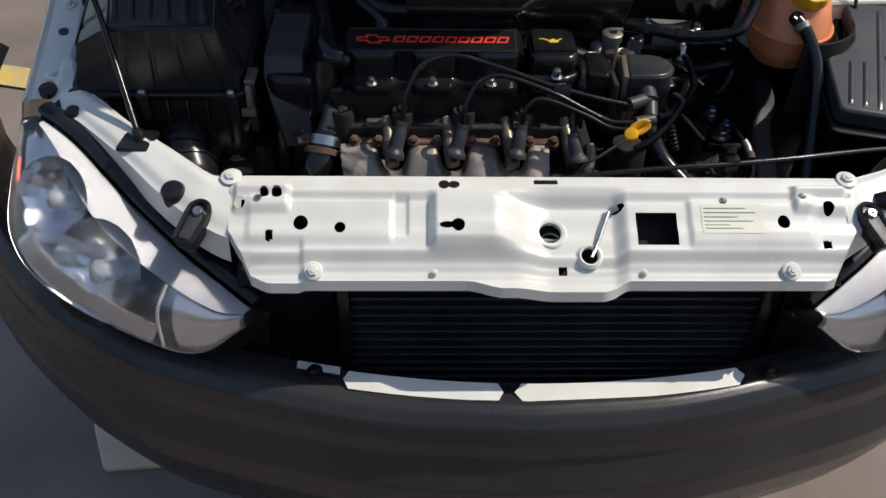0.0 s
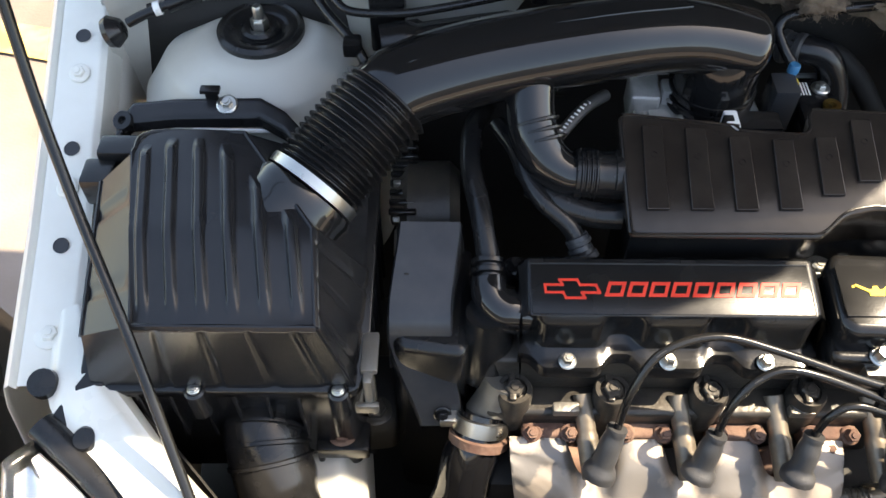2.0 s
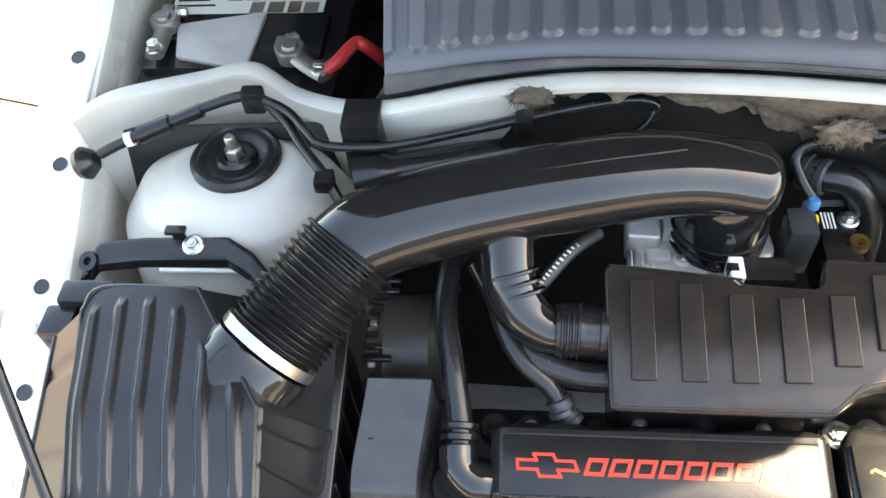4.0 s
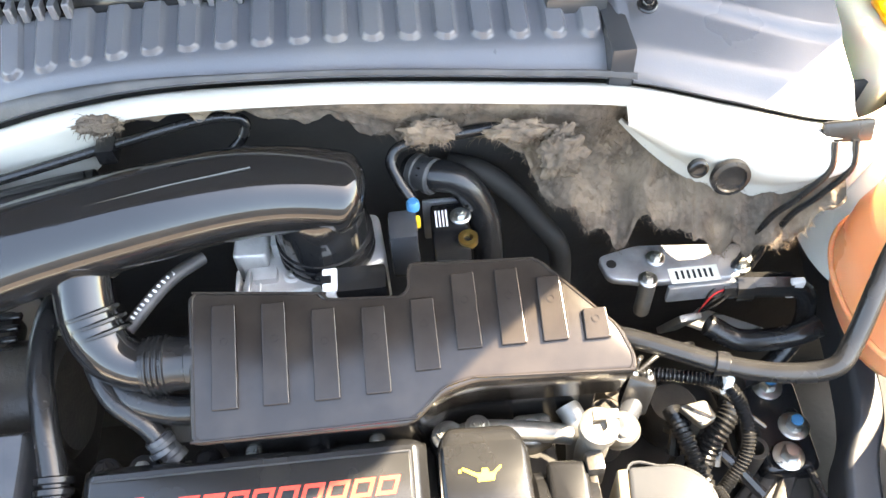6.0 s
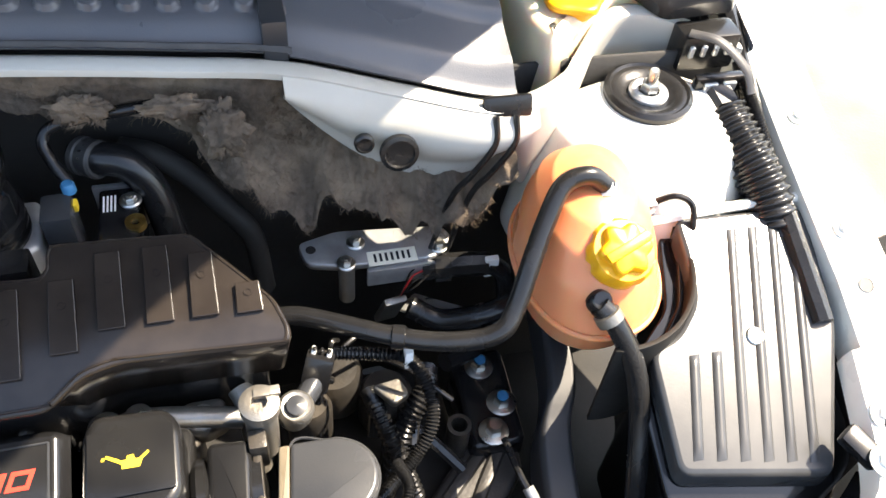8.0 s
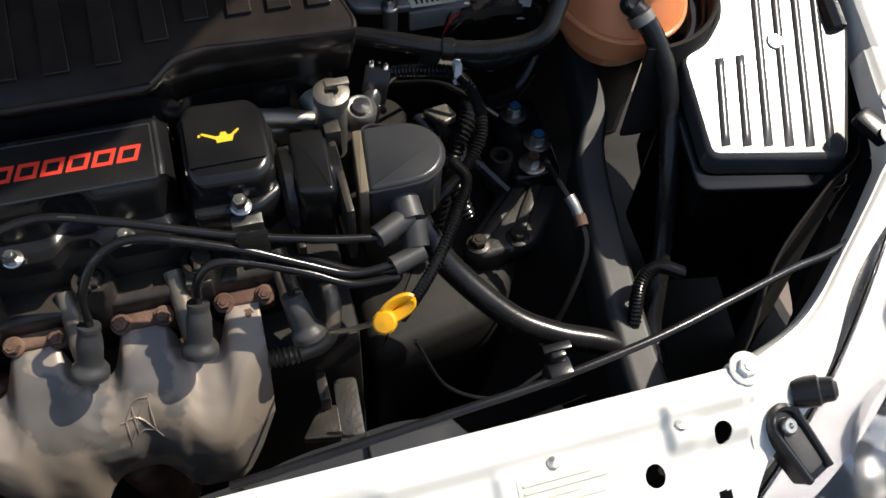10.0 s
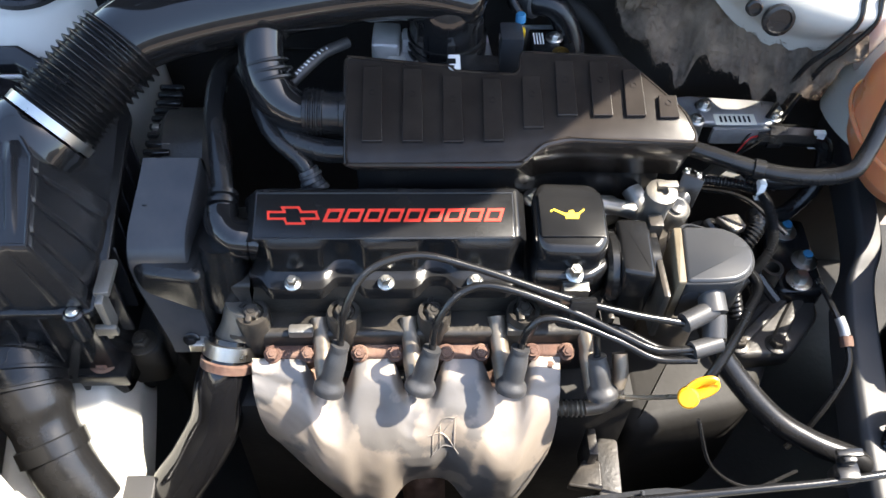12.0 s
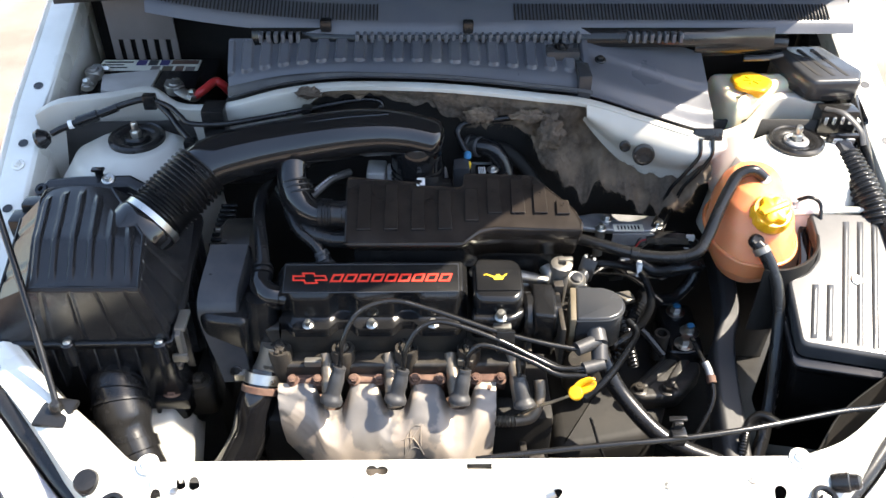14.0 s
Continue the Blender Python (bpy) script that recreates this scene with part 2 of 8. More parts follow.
def spline(pts, n):
    P = [Vector(p) for p in pts]
    P = [P[0] * 2 - P[1]] + P + [P[-1] * 2 - P[-2]]
    out = []
    segs = len(P) - 3
    for i in range(n + 1):
        t = i / n * segs
        k = min(int(t), segs - 1)
        f = t - k
        a, b, c, d = P[k:k + 4]
        out.append(0.5 * ((2 * b) + (c - a) * f + (2 * a - 5 * b + 4 * c - d) * f * f + (3 * b - a - 3 * c + d) * f ** 3))
    return out


def tube(bm, pts, r, n=24, segs=10, cap=True, flat=1.0):
    """Sweeps a round section along a smooth line. r: a number or a function of the share of the way."""
    C = spline(pts, n)
    rings = []
    up = None
    for i, c in enumerate(C):
        d = (C[min(i + 1, n)] - C[max(i - 1, 0)]).normalized()
        if up is None:
            up = Vector((0, 0, 1)) if abs(d.z) < 0.9 else Vector((0, 1, 0))
        side = d.cross(up).normalized()
        up = side.cross(d).normalized()
        rr = r(i / n) if callable(r) else r
        rings.append([bm.verts.new(c + side * (rr * math.cos(a)) + up * (rr * flat * math.sin(a))) for a in [2 * math.pi * k / segs for k in range(segs)]])
    for a, b in zip(rings, rings[1:]):
        for k in range(segs):
            bm.faces.new((a[k], a[(k + 1) % segs], b[(k + 1) % segs], b[k]))
    if cap:
        bm.faces.new(rings[0][::-1])
        bm.faces.new(rings[-1])
    bmesh.ops.recalc_face_normals(bm, faces=bm.faces[:])
    return bm


def tubebm(*a, **k):
    return tube(bmesh.new(), *a, **k)


def lathe(bm, prof, m=None, segs=24, close=True):
    """prof: (radius, height) pairs turned about z, then placed by m."""
    m = m or Matrix()
    rings = [[bm.verts.new(m @ Vector((r * math.cos(2 * math.pi * k / segs), r * math.sin(2 * math.pi * k / segs), z))) for k in range(segs)] for r, z in prof]
    fs = []
    for a, b in zip(rings, rings[1:]):
        for k in range(segs):
            fs.append(bm.faces.new((a[k], a[(k + 1) % segs], b[(k + 1) % segs], b[k])))
    if close:
        fs.append(bm.faces.new(rings[0][::-1]))
        fs.append(bm.faces.new(rings[-1]))
    bmesh.ops.recalc_face_normals(bm, faces=fs)
    return bm


def lathebm(*a, **k):
    return lathe(bmesh.new(), *a, **k)


def along(p, d, spin=0):
    """A placing matrix whose z points along d at p."""
    return Matrix.Translation(p) @ Vector(d).to_track_quat("Z", "Y").to_matrix().to_4x4() @ Matrix.Rotation(spin, 4, "Z")


def round_poly(pts, rad, seg=4):
    out = []
    n = len(pts)
    for i in range(n):
        p0, p, p1 = Vector(pts[i - 1]), Vector(pts[i]), Vector(pts[(i + 1) % n])
        a, b = (p0 - p), (p1 - p)
        q = min(rad, a.length * 0.45, b.length * 0.45)
        A, B = p + a.normalized() * q, p + b.normalized() * q
        for k in range(seg + 1):
            t = k / seg
            out.append((1 - t) ** 2 * A + 2 * t * (1 - t) * p + t * t * B)
    return out


def prism(bm, pts, z0, z1, rad=0.004, edge=0.003, m=None, taper=0.0, top=None):
    """Upright solid over an outline with rounded corners and a softened upper edge. top: a function (x, y) for the upper face's height."""
    P = round_poly([(x, y, 0) for x, y in pts], max(rad, 1.35 * (taper + edge)))
    area = sum(a.x * b.y - b.x * a.y for a, b in zip(P, P[1:] + P[:1]))
    if area < 0:
        P.reverse()
    c = sum(P, Vector()) / len(P)
    n = len(P)
    nor = []
    for i in range(n):
        e = (P[(i + 1) % n] - P[i - 1]).normalized()
        nor.append(Vector((e.y, -e.x, 0)))
    levels = [(0.0, z0, 0)] + [(taper + edge * (1 - math.cos(a)), z1 - edge + edge * math.sin(a), 1) for a in (0, math.pi / 6, math.pi / 3, math.pi / 2)]
    m = m or Matrix()
    rings = []
    for inset, z, isup in levels:
        ring = []
        for p, q in zip(P, nor):
            w = p - q * inset
            zz = z + (top(w.x, w.y) if (top and isup) else 0)
            ring.append(bm.verts.new(m @ Vector((w.x, w.y, zz))))
        rings.append(ring)
    fs = []
    for a, b in zip(rings, rings[1:]):
        for k in range(n):
            fs.append(bm.faces.new((a[k], a[(k + 1) % n], b[(k + 1) % n], b[k])))
    fs.append(bm.faces.new(rings[0][::-1]))
    fs.append(bm.faces.new(rings[-1]))
    return bm


def prismbm(*a, **k):
    return prism(bmesh.new(), *a, **k)


def thicken(bm, fs, t):
    """Gives a sheet of faces a second skin and closed rims."""
    vs = list({v for f in fs for v in f.verts})
    for v in vs:
        v.normal_update()
    rim = [e for e in {e for f in fs for e in f.edges} if len(e.link_faces) == 1]
    low = {v: bm.verts.new(v.co - v.normal * t) for v in vs}
    for f in fs:
        bm.faces.new([low[v] for v in reversed(f.verts)])
    for e in rim:
        l = e.link_loops[0]
        p, q = l.vert, l.link_loop_next.vert
        bm.faces.new((q, p, low[p], low[q]))


def grid(bm, f, nu, nv, thick=0.0, skip=None):
    """A sheet f(u, v) over the unit square; thick: second skin below it along the normals, with closed rims."""
    V = [[bm.verts.new(f(i / nu, j / nv)) for j in range(nv + 1)] for i in range(nu + 1)]
    fs = []
    for i in range(nu):
        for j in range(nv):
            if skip and skip((i + 0.5) / nu, (j + 0.5) / nv):
                continue
            fs.append(bm.faces.new((V[i][j], V[i + 1][j], V[i + 1][j + 1], V[i][j + 1])))
    for v in [v for v in bm.verts if not v.link_faces]:
        bm.verts.remove(v)
    if thick:
        bmesh.ops.recalc_face_normals(bm, faces=fs)
        thicken(bm, fs, thick)
    return bm


def gridbm(*a, **k):
    return grid(bmesh.new(), *a, **k)


def sm(a, b, x):
    t = max(0.0, min(1.0, (x - a) / (b - a)))
    return t * t * (3 - 2 * t)


def interp(pts, x):
    """Smooth reading of a table of (x, value...) rows."""
    if x <= pts[0][0]:
        return pts[0][1:]
    for a, b in zip(pts, pts[1:]):
        if x <= b[0]:
            t = (x - a[0]) / (b[0] - a[0])
            t = t * t * (3 - 2 * t) * 0.5 + t * 0.5
            return tuple(p + (q - p) * t for p, q in zip(a[1:], b[1:]))
    return pts[-1][1:]


def bolt(parent, p, d=(0, 0, 1), r=0.006, mat=None, name="bolt", washer=1.7, h=0.006, label=""):
    bm = bmesh.new()
    m = along(p, d)
    lathe(bm, [(r * washer, 0), (r * washer, 0.0012), (r * washer * 0.85, 0.0022)], m, 16)
    lathe(bm, [(r, 0.002), (r, h * 0.85), (r * 0.85, h)], m, 6)
    lathe(bm, [(r * 0.5, h), (r * 0.42, h + 0.0012)], m, 10)
    return part(name, bm, mat or STEEL, parent, label, smooth=30)


# ---- ground ----
def ground():
    def f(u, v):
        x, y = (u - 0.5) * 2, (v - 0.5) * 2
        x, y = x * abs(x) ** 3 * 400, y * abs(y) ** 3 * 400
        return Vector((x, y, 0.004 * noise.noise(Vector((x * 0.9, y * 0.9, 0)))))
    g = finish("ground", gridbm(f, 60, 60), ASPHALT)
    tagged(g, "worn grey asphalt of a sunlit parking yard", "ground", kind="structure")
    # Unseen wall, added so glossy plastic mirrors a darker horizon.
    y = finish("added_wall", boxbm(-14, 14, -7.3, -7.0, -0.02, 2.6, 0.02), ADDED_WALL)
    tagged(y, "plain grey wall, unseen, added to darken horizon reflections", "wall", kind="structure")
    w = finish("road_line", gridbm(lambda u, v: Vector((-2.6 + 2.2 * u, 1.86 - 0.55 * u + 0.12 * v, 0.008)), 30, 3), LINE)
    tagged(w, "faded yellow painted line on the asphalt", "road marking", kind="structure")
    # Thin pale slab that paints a pool of sunlight onto the asphalt.
    t = thing("sun_patch", "pale tan patch painting a pool of sunlight on the asphalt", "concrete slab")
    part("slab", prismbm([(-0.77, 0.24), (-0.70, 0.26), (-0.60, 0.14), (-0.72, 0.13)], 0.0, 0.012, 0.01, 0.004), SUNLIT_TAN, t)


ground()

# ---- car body ----
BODY = thing("car_body", "white painted car front with its bonnet propped open", "car")
PANEL = [(-0.006, 0.7835), (-0.022, 0.779), (-0.030, 0.769), (-0.062, 0.752), (-0.084, 0.740), (-0.092, 0.724), (-0.100, 0.716), (-0.108, 0.712)]


def panel_z(x, y):
    """Height of the lock panel: a stepped, pressed sheet that falls towards the front."""
    z = interp([(-p[0], p[1]) for p in PANEL], -y)[0]
    mid = sm(-0.122, -0.108, x) * (1 - sm(-0.045, 0.0, x))
    z += 0.016 * mid * sm(0.018, 0.035, -y) * (1 - sm(0.078, 0.088, -y))
    dip = sm(-0.02, 0.03, x) * (1 - sm(0.10, 0.12, x)) * sm(0.014, 0.03, -y)
    z -= 0.013 * dip * (1 - 0.5 * sm(0.08, 0.1, -y))
    rec = sm(0.188, 0.196, x) * (1 - sm(0.335, 0.35, x)) * sm(0.024, 0.034, -y) * (1 - sm(0.075, 0.085, -y))
    z += 0.004 * rec
    z -= 0.004 * (1 - sm(0.006, 0.010, abs(x + 0.151))) * sm(0.022, 0.030, -y) * (1 - sm(0.064, 0.072, -y))
    z -= 0.004 * (1 - sm(-0.27, -0.262, x)) * sm(0.070, 0.078, -y)
    z += 0.003 * sm(-0.335, -0.325, x) * (1 - sm(-0.166, -0.158, x)) * sm(0.026, 0.034, -y) * (1 - sm(0.070, 0.080, -y))
    for cx in (-0.315, 0.352):
        pad = (1 - sm(0.028, 0.036, abs(x - cx))) * (1 - sm(0.040, 0.048, -y))
        z += 0.007 * pad * sm(0.012, 0.02, -y)
    return z


# round and oblong openings: x, y, half width, half depth
HOLES = [(-0.268, -0.057, 0.0085, 0.0085), (-0.222, -0.062, 0.0065, 0.0065), (-0.340, -0.037, 0.0065, 0.0065),
         (-0.312, -0.028, 0.0055, 0.0055), (-0.297, -0.028, 0.006, 0.006), (-0.100, -0.013, 0.0065, 0.006), (-0.088, -0.013, 0.007, 0.005),
         (-0.084, -0.068, 0.0075, 0.007), (-0.097, -0.0685, 0.009, 0.0035), (0.0265, -0.056, 0.0135, 0.0135), (0.072, -0.082, 0.011, 0.009),
         (0.305, -0.055, 0.0075, 0.0075), (0.361, -0.040, 0.007, 0.0065), (0.108, -0.033, 0.008, 0.005)]
SQUARES = [(0.022, -0.009, 0.0145, 0.0032), (0.152, -0.060, 0.0245, 0.0175), (-0.304, -0.070, 0.004, 0.0045), (0.355, -0.078, 0.0045, 0.004), (0.0405, -0.094, 0.005, 0.0035)]


def pressed_panel():
    x0, x1, y0, y1 = -0.352, 0.392, 0.000, -0.108
    nu, nv = 440, 76
    bm = bmesh.new()
    def ylo(x):
        return y1 - 0.012 * sm(-0.075, -0.03, x) * (1 - sm(0.085, 0.12, x)) + 0.010 * (1 - sm(-0.335, -0.30, x)) + 0.034 * max(0.0, (-0.325 - x) / 0.027) + 0.010 * sm(0.35, 0.385, x) + 0.034 * max(0.0, (x - 0.365) / 0.027)
    V = []
    for i in range(nu + 1):
        row = []
        x = x0 + (x1 - x0) * i / nu
        for j in range(nv + 1):
            y = y0 + (ylo(x) - y0) * j / nv
            row.append([x, y])
        V.append(row)
    dx, dy = (x1 - x0) / nu, 0.112 / nv
    for hx, hy, a, b in HOLES:
        for row in V:
            for p in row:
                u, v = (p[0] - hx) / a, (p[1] - hy) / b
                r = math.hypot(u, v)
                if 0 < abs(r - 1) * min(a, b) < 0.70 * max(dx, dy) and r > 0.2:
                    p[0], p[1] = hx + u / r * a, hy + v / r * b
    bv = [[bm.verts.new((p[0], p[1], panel_z(p[0], p[1]))) for p in row] for row in V]
    for i in range(nu):
        for j in range(nv):
            q = (V[i][j], V[i + 1][j], V[i + 1][j + 1], V[i][j + 1])
            cx, cy = sum(p[0] for p in q) / 4, sum(p[1] for p in q) / 4
            if any(((cx - hx) / a) ** 2 + ((cy - hy) / b) ** 2 < 0.98 for hx, hy, a, b in HOLES):
                continue
            if any(abs(cx - hx) < a and abs(cy - hy) < b for hx, hy, a, b in SQUARES):
                continue
            bm.faces.new((bv[i][j], bv[i + 1][j], bv[i + 1][j + 1], bv[i][j + 1]))
    for v in [v for v in bm.verts if not v.link_faces]:
        bm.verts.remove(v)
    # turned-down rear and front flanges
    for j, dirv in ((0, Vector((0, 0.004, -0.02))), (nv, Vector((0, -0.002, -0.014)))):
        low = [bm.verts.new(bv[i][j].co + dirv) for i in range(nu + 1)]
        for i in range(nu):
            bm.faces.new((bv[i][j], low[i], low[i + 1], bv[i + 1][j]))
    bmesh.ops.recalc_face_normals(bm, faces=bm.faces[:])
    if sum(f.normal.z for f in bm.faces) < 0:
        bmesh.ops.reverse_faces(bm, faces=bm.faces[:])
    thicken(bm, bm.faces[:], 0.0012)
    # Dark sheet added below the holes to paint the shade inside them.
    part("hole_shade_sheet", gridbm(lambda u, v: Vector((-0.345 + 0.728 * u, -0.092 + 0.086 * v, 0.690 + 0.062 * v)), 8, 4, 0.002), VOID, BODY)
    p = part("lock_panel", bm, PAINT, BODY, "pressed white lock panel with round holes and slots", smooth=35)
    for x, y in ((-0.363 + 0.010, -0.004), (0.392, -0.004)):
        bolt(p, (x, y, panel_z(x, y) + 0.001), (0, -0.2, 1), 0.0075, PAINT, washer=1.7)
    for x in (-0.252, 0.310):
        bolt(p, (x, -0.100, 0.7205), (0, -0.75, 1), 0.007, PAINT, washer=1.6)
    for x in (-0.112, 0.135):
        bolt(p, (x, -0.101, 0.7185), (0, -0.75, 1), 0.0035, PAINT, washer=1.2, h=0.003)
    z = panel_z(0.0265, -0.056)
    ring = bmesh.new()
    lathe(ring, [(0.0135, -0.006), (0.0135, 0.0008), (0.016, 0.0022), (0.0185, 0.0022), (0.0205, 0.0)], along((0.0265, -0.056, z), (0, -0.45, 1)), 32, close=False)
    part("latch_ring", ring, PAINT, p)
    cup = bmesh.new()
    m2 = along((0.0265, -0.056, z - 0.03), (0, -0.45, 1))
    lathe(cup, [(0.0, 0.0), (0.0125, 0.0), (0.0135, 0.026)], m2, 24, close=False)
    tube(cup, [(0.0165, -0.055, z - 0.012), (0.0365, -0.057, z - 0.012)], 0.003, 4, 8)
    part("latch", cup, STEEL, p, "steel bonnet latch inside its opening")
    z = panel_z(0.072, -0.082)
    ring = bmesh.new()
    lathe(ring, [(0.010, -0.004), (0.0105, 0.003), (0.0125, 0.004), (0.014, 0.0015), (0.016, 0.0)], along((0.072, -0.082, z), (0, -0.6, 1)), 28, close=False)
    part("latch_ring", ring, PAINT, p)
    lever = bmesh.new()
    tube(lever, [(0.073, -0.088, z + 0.004), (0.080, -0.075, z + 0.010), (0.0975, -0.038, panel_z(0.0975, -0.038) + 0.008)], 0.0022, 12, 8)
    tube(lever, [(0.098, -0.036, panel_z(0.098, -0.036) + 0.006), (0.108, -0.034, panel_z(0.108, -0.034) + 0.005)], 0.0042, 4, 8)
    part("latch_lever", lever, STEEL, p, "bent steel latch lever")
    lab = bmesh.new()
    grid(lab, lambda u, v: Vector((0.206 + 0.074 * u, -0.036 - 0.033 * v, panel_z(0.206 + 0.074 * u, -0.036 - 0.033 * v) + 0.0006)), 12, 6)
    q = part("sticker", lab, PAPER, p, "faded printed paper sticker")
    for i in range(6):
        a = bmesh.new()
        w = (0.05, 0.062, 0.04, 0.058, 0.03, 0.045)[i]
        grid(a, lambda u, v, i=i, w=w: Vector((0.210 + w * u, -0.040 - 0.0045 * i - 0.0016 * v, panel_z(0.21 + w * u, -0.040 - 0.0045 * i) + 0.0011)), 6, 1)
        part("print_bar", a, INK, q)
    for x, y in ((-0.318, -0.035), (0.235, -0.031), (0.330, -0.030)):
        bm = lathebm([(0.0048, 0), (0.0042, 0.0016), (0.0, 0.0022)], Matrix.Translation((x, y, panel_z(x, y) + 0.0008)), 14, close=False)
        part("rivet", bm, STEEL, p)


pressed_panel()


def corner_panel(s):
    """The slanting panel from the lock panel's end back to the wing."""
    k = 1 if s < 0 else 0
    a = [(0.364 if s < 0 else 0.372, -0.073, 0.740), (0.385, -0.066, 0.746), (0.413, -0.050, 0.755), (0.458, -0.012, 0.766), (0.513, 0.050, 0.773), (0.583, 0.122, 0.776), (0.640, 0.175, 0.778), (0.652, 0.26, 0.785)]
    b = [(0.364 if s < 0 else 0.372, 0.006, 0.7865), (0.380, 0.010, 0.787), (0.394, 0.016, 0.787), (0.445, 0.063, 0.787), (0.507, 0.116, 0.787), (0.555, 0.168, 0.786), (0.592, 0.214, 0.784), (0.622, 0.27, 0.790)]
    if s > 0:
        b[2:] = [(0.396, 0.012, 0.787), (0.446, 0.030, 0.787), (0.506, 0.074, 0.787), (0.575, 0.134, 0.786), (0.606, 0.170, 0.784), (0.640, 0.27, 0.790)]
        a[5:] = [(0.590, 0.105, 0.776), (0.655, 0.150, 0.778), (0.675, 0.26, 0.785)]
    A, B = spline(a, 30), spline(b, 30)
    def f(u, v):
        i = u * 30
        j = min(int(i), 29)
        p = A[j].lerp(A[j + 1], i - j).lerp(B[j].lerp(B[j + 1], i - j), v)
        z = p.z - 0.022 * sm(0.9, 1.0, v) + 0.006 * sm(0.1, 0.3, v) * (1 - sm(0.7, 0.85, v))
        return Vector((s * p.x + 0.012, p.y, z - 0.03 * (1 - sm(0, 0.06, v))))
    p = part("corner_panel", gridbm(f, 40, 16, 0.0015), PAINT, BODY)
    # Added dark sheet: hides bright ground and stands for shade below the panel.
    def gap_sheet(u, v):
        q = A[min(int(u * 30), 30)]
        return Vector((s * (q.x - 0.03 + 0.02 * v) + 0.012, q.y + 0.05 - 0.02 * v, q.z - 0.035 - 0.38 * v))
    part("dark_gap_sheet", gridbm(gap_sheet, 30, 6, 0.002), VOID, BODY)
    for x, y, z in ((0.653, 0.243, 0.781), (0.622, 0.223, 0.778)) if s < 0 else ((0.618, 0.168, 0.785), (0.640, 0.205, 0.787)):
        bolt(p, (s * x + 0.012, y, z), (0, -0.1, 1), 0.0075, PAINT, washer=1.9)
    if s < 0:
        bm = lathebm([(0.0145, -0.012), (0.0145, 0.010), (0.0125, 0.0135), (0.0, 0.0145)], along((-0.421, -0.015, 0.765), (0, -0.3, 1)), 24, close=False)
    else:
        bm = lathebm([(0.0110, -0.016), (0.0118, -0.006), (0.0118, 0.002), (0.0098, 0.0035), (0.0088, 0.012), (0.0055, 0.0150), (0.0, 0.0155)], along((0.440, -0.030, 0.774), (0.85, -0.28, 0.45)), 28, close=False)
    part("rubber_buffer", bm, RUBBER, p, "round black rubber bonnet buffer")
    bm = lathebm([(0.0105, -0.006), (0.0105, 0.005), (0.0085, 0.008), (0.0, 0.009)], along((s * (0.597 if s < 0 else 0.582) + 0.012, 0.147 if s < 0 else 0.110, 0.777 if s < 0 else 0.780), (0, -0.3, 1)), 20, close=False)
    part("rubber_buffer", bm, RUBBER, p)


corner_panel(-1)
corner_panel(1)


def wing(s):
    """Wing: narrow bolted rail along the bay, then the outer skin curving down to the side."""
    k = 0.0 if s < 0 else 0.024
    rows = [(0.0, 0.652 + k, 0.20, 0.768), (0.25, 0.656 + k, 0.33, 0.812), (0.5, 0.664 + 0.5 * k, 0.46, 0.855), (0.75, 0.672, 0.60, 0.905), (1.0, 0.676, 0.85, 0.985)]
    def f(u, v):
        x, y, z = interp(rows, u)
        pr = [(0, -0.026, -0.045), (0.1, -0.024, -0.004), (0.2, -0.018, 0.0), (0.45, 0.022, 0.0), (0.50, 0.025, -0.006), (0.56, 0.029, 0.001), (0.64, 0.036, -0.006), (0.74, 0.046, -0.04), (0.86, 0.062, -0.13), (1.0, 0.085, -0.32)]
        o, dz = interp(pr, v)
        return Vector((s * (x + o) + 0.012, y, z + dz))
    w = part("wing", gridbm(f, 40, 44, 0.0015), PAINT, BODY)
    for u in (0.22, 0.4, 0.62, 0.8):
        x, y, z = interp(rows, u)
        m = along((s * (x + 0.0) + 0.012, y, z + 0.0006), (0, -0.36, 1))
        bm = bmesh.new()
        lathe(bm, [(0.0, 0), (0.0068, 0.0), (0.0075, 0.0006)], m, 18, close=False)
        part("plug", bm, GREY, w)
    for u in (0.34, 0.56):
        x, y, z = interp(rows, u)
        bolt(w, (s * x + 0.012, y, z + 0.001), (0, -0.36, 1), 0.006, PAINT)
    def g(u, v):
        x, y, z = interp(rows, u)
        return Vector((s * (x - 0.024) + 0.012 - s * 0.004 * v, y, z - 0.04 - 0.40 * v))
    # Right inner wing is near-black: shade painted over its body colour.
    part("inner_wing", gridbm(g, 20, 10, 0.002), VOID if s > 0 else PAINT_SHADED, BODY)


wing(-1)
wing(1)


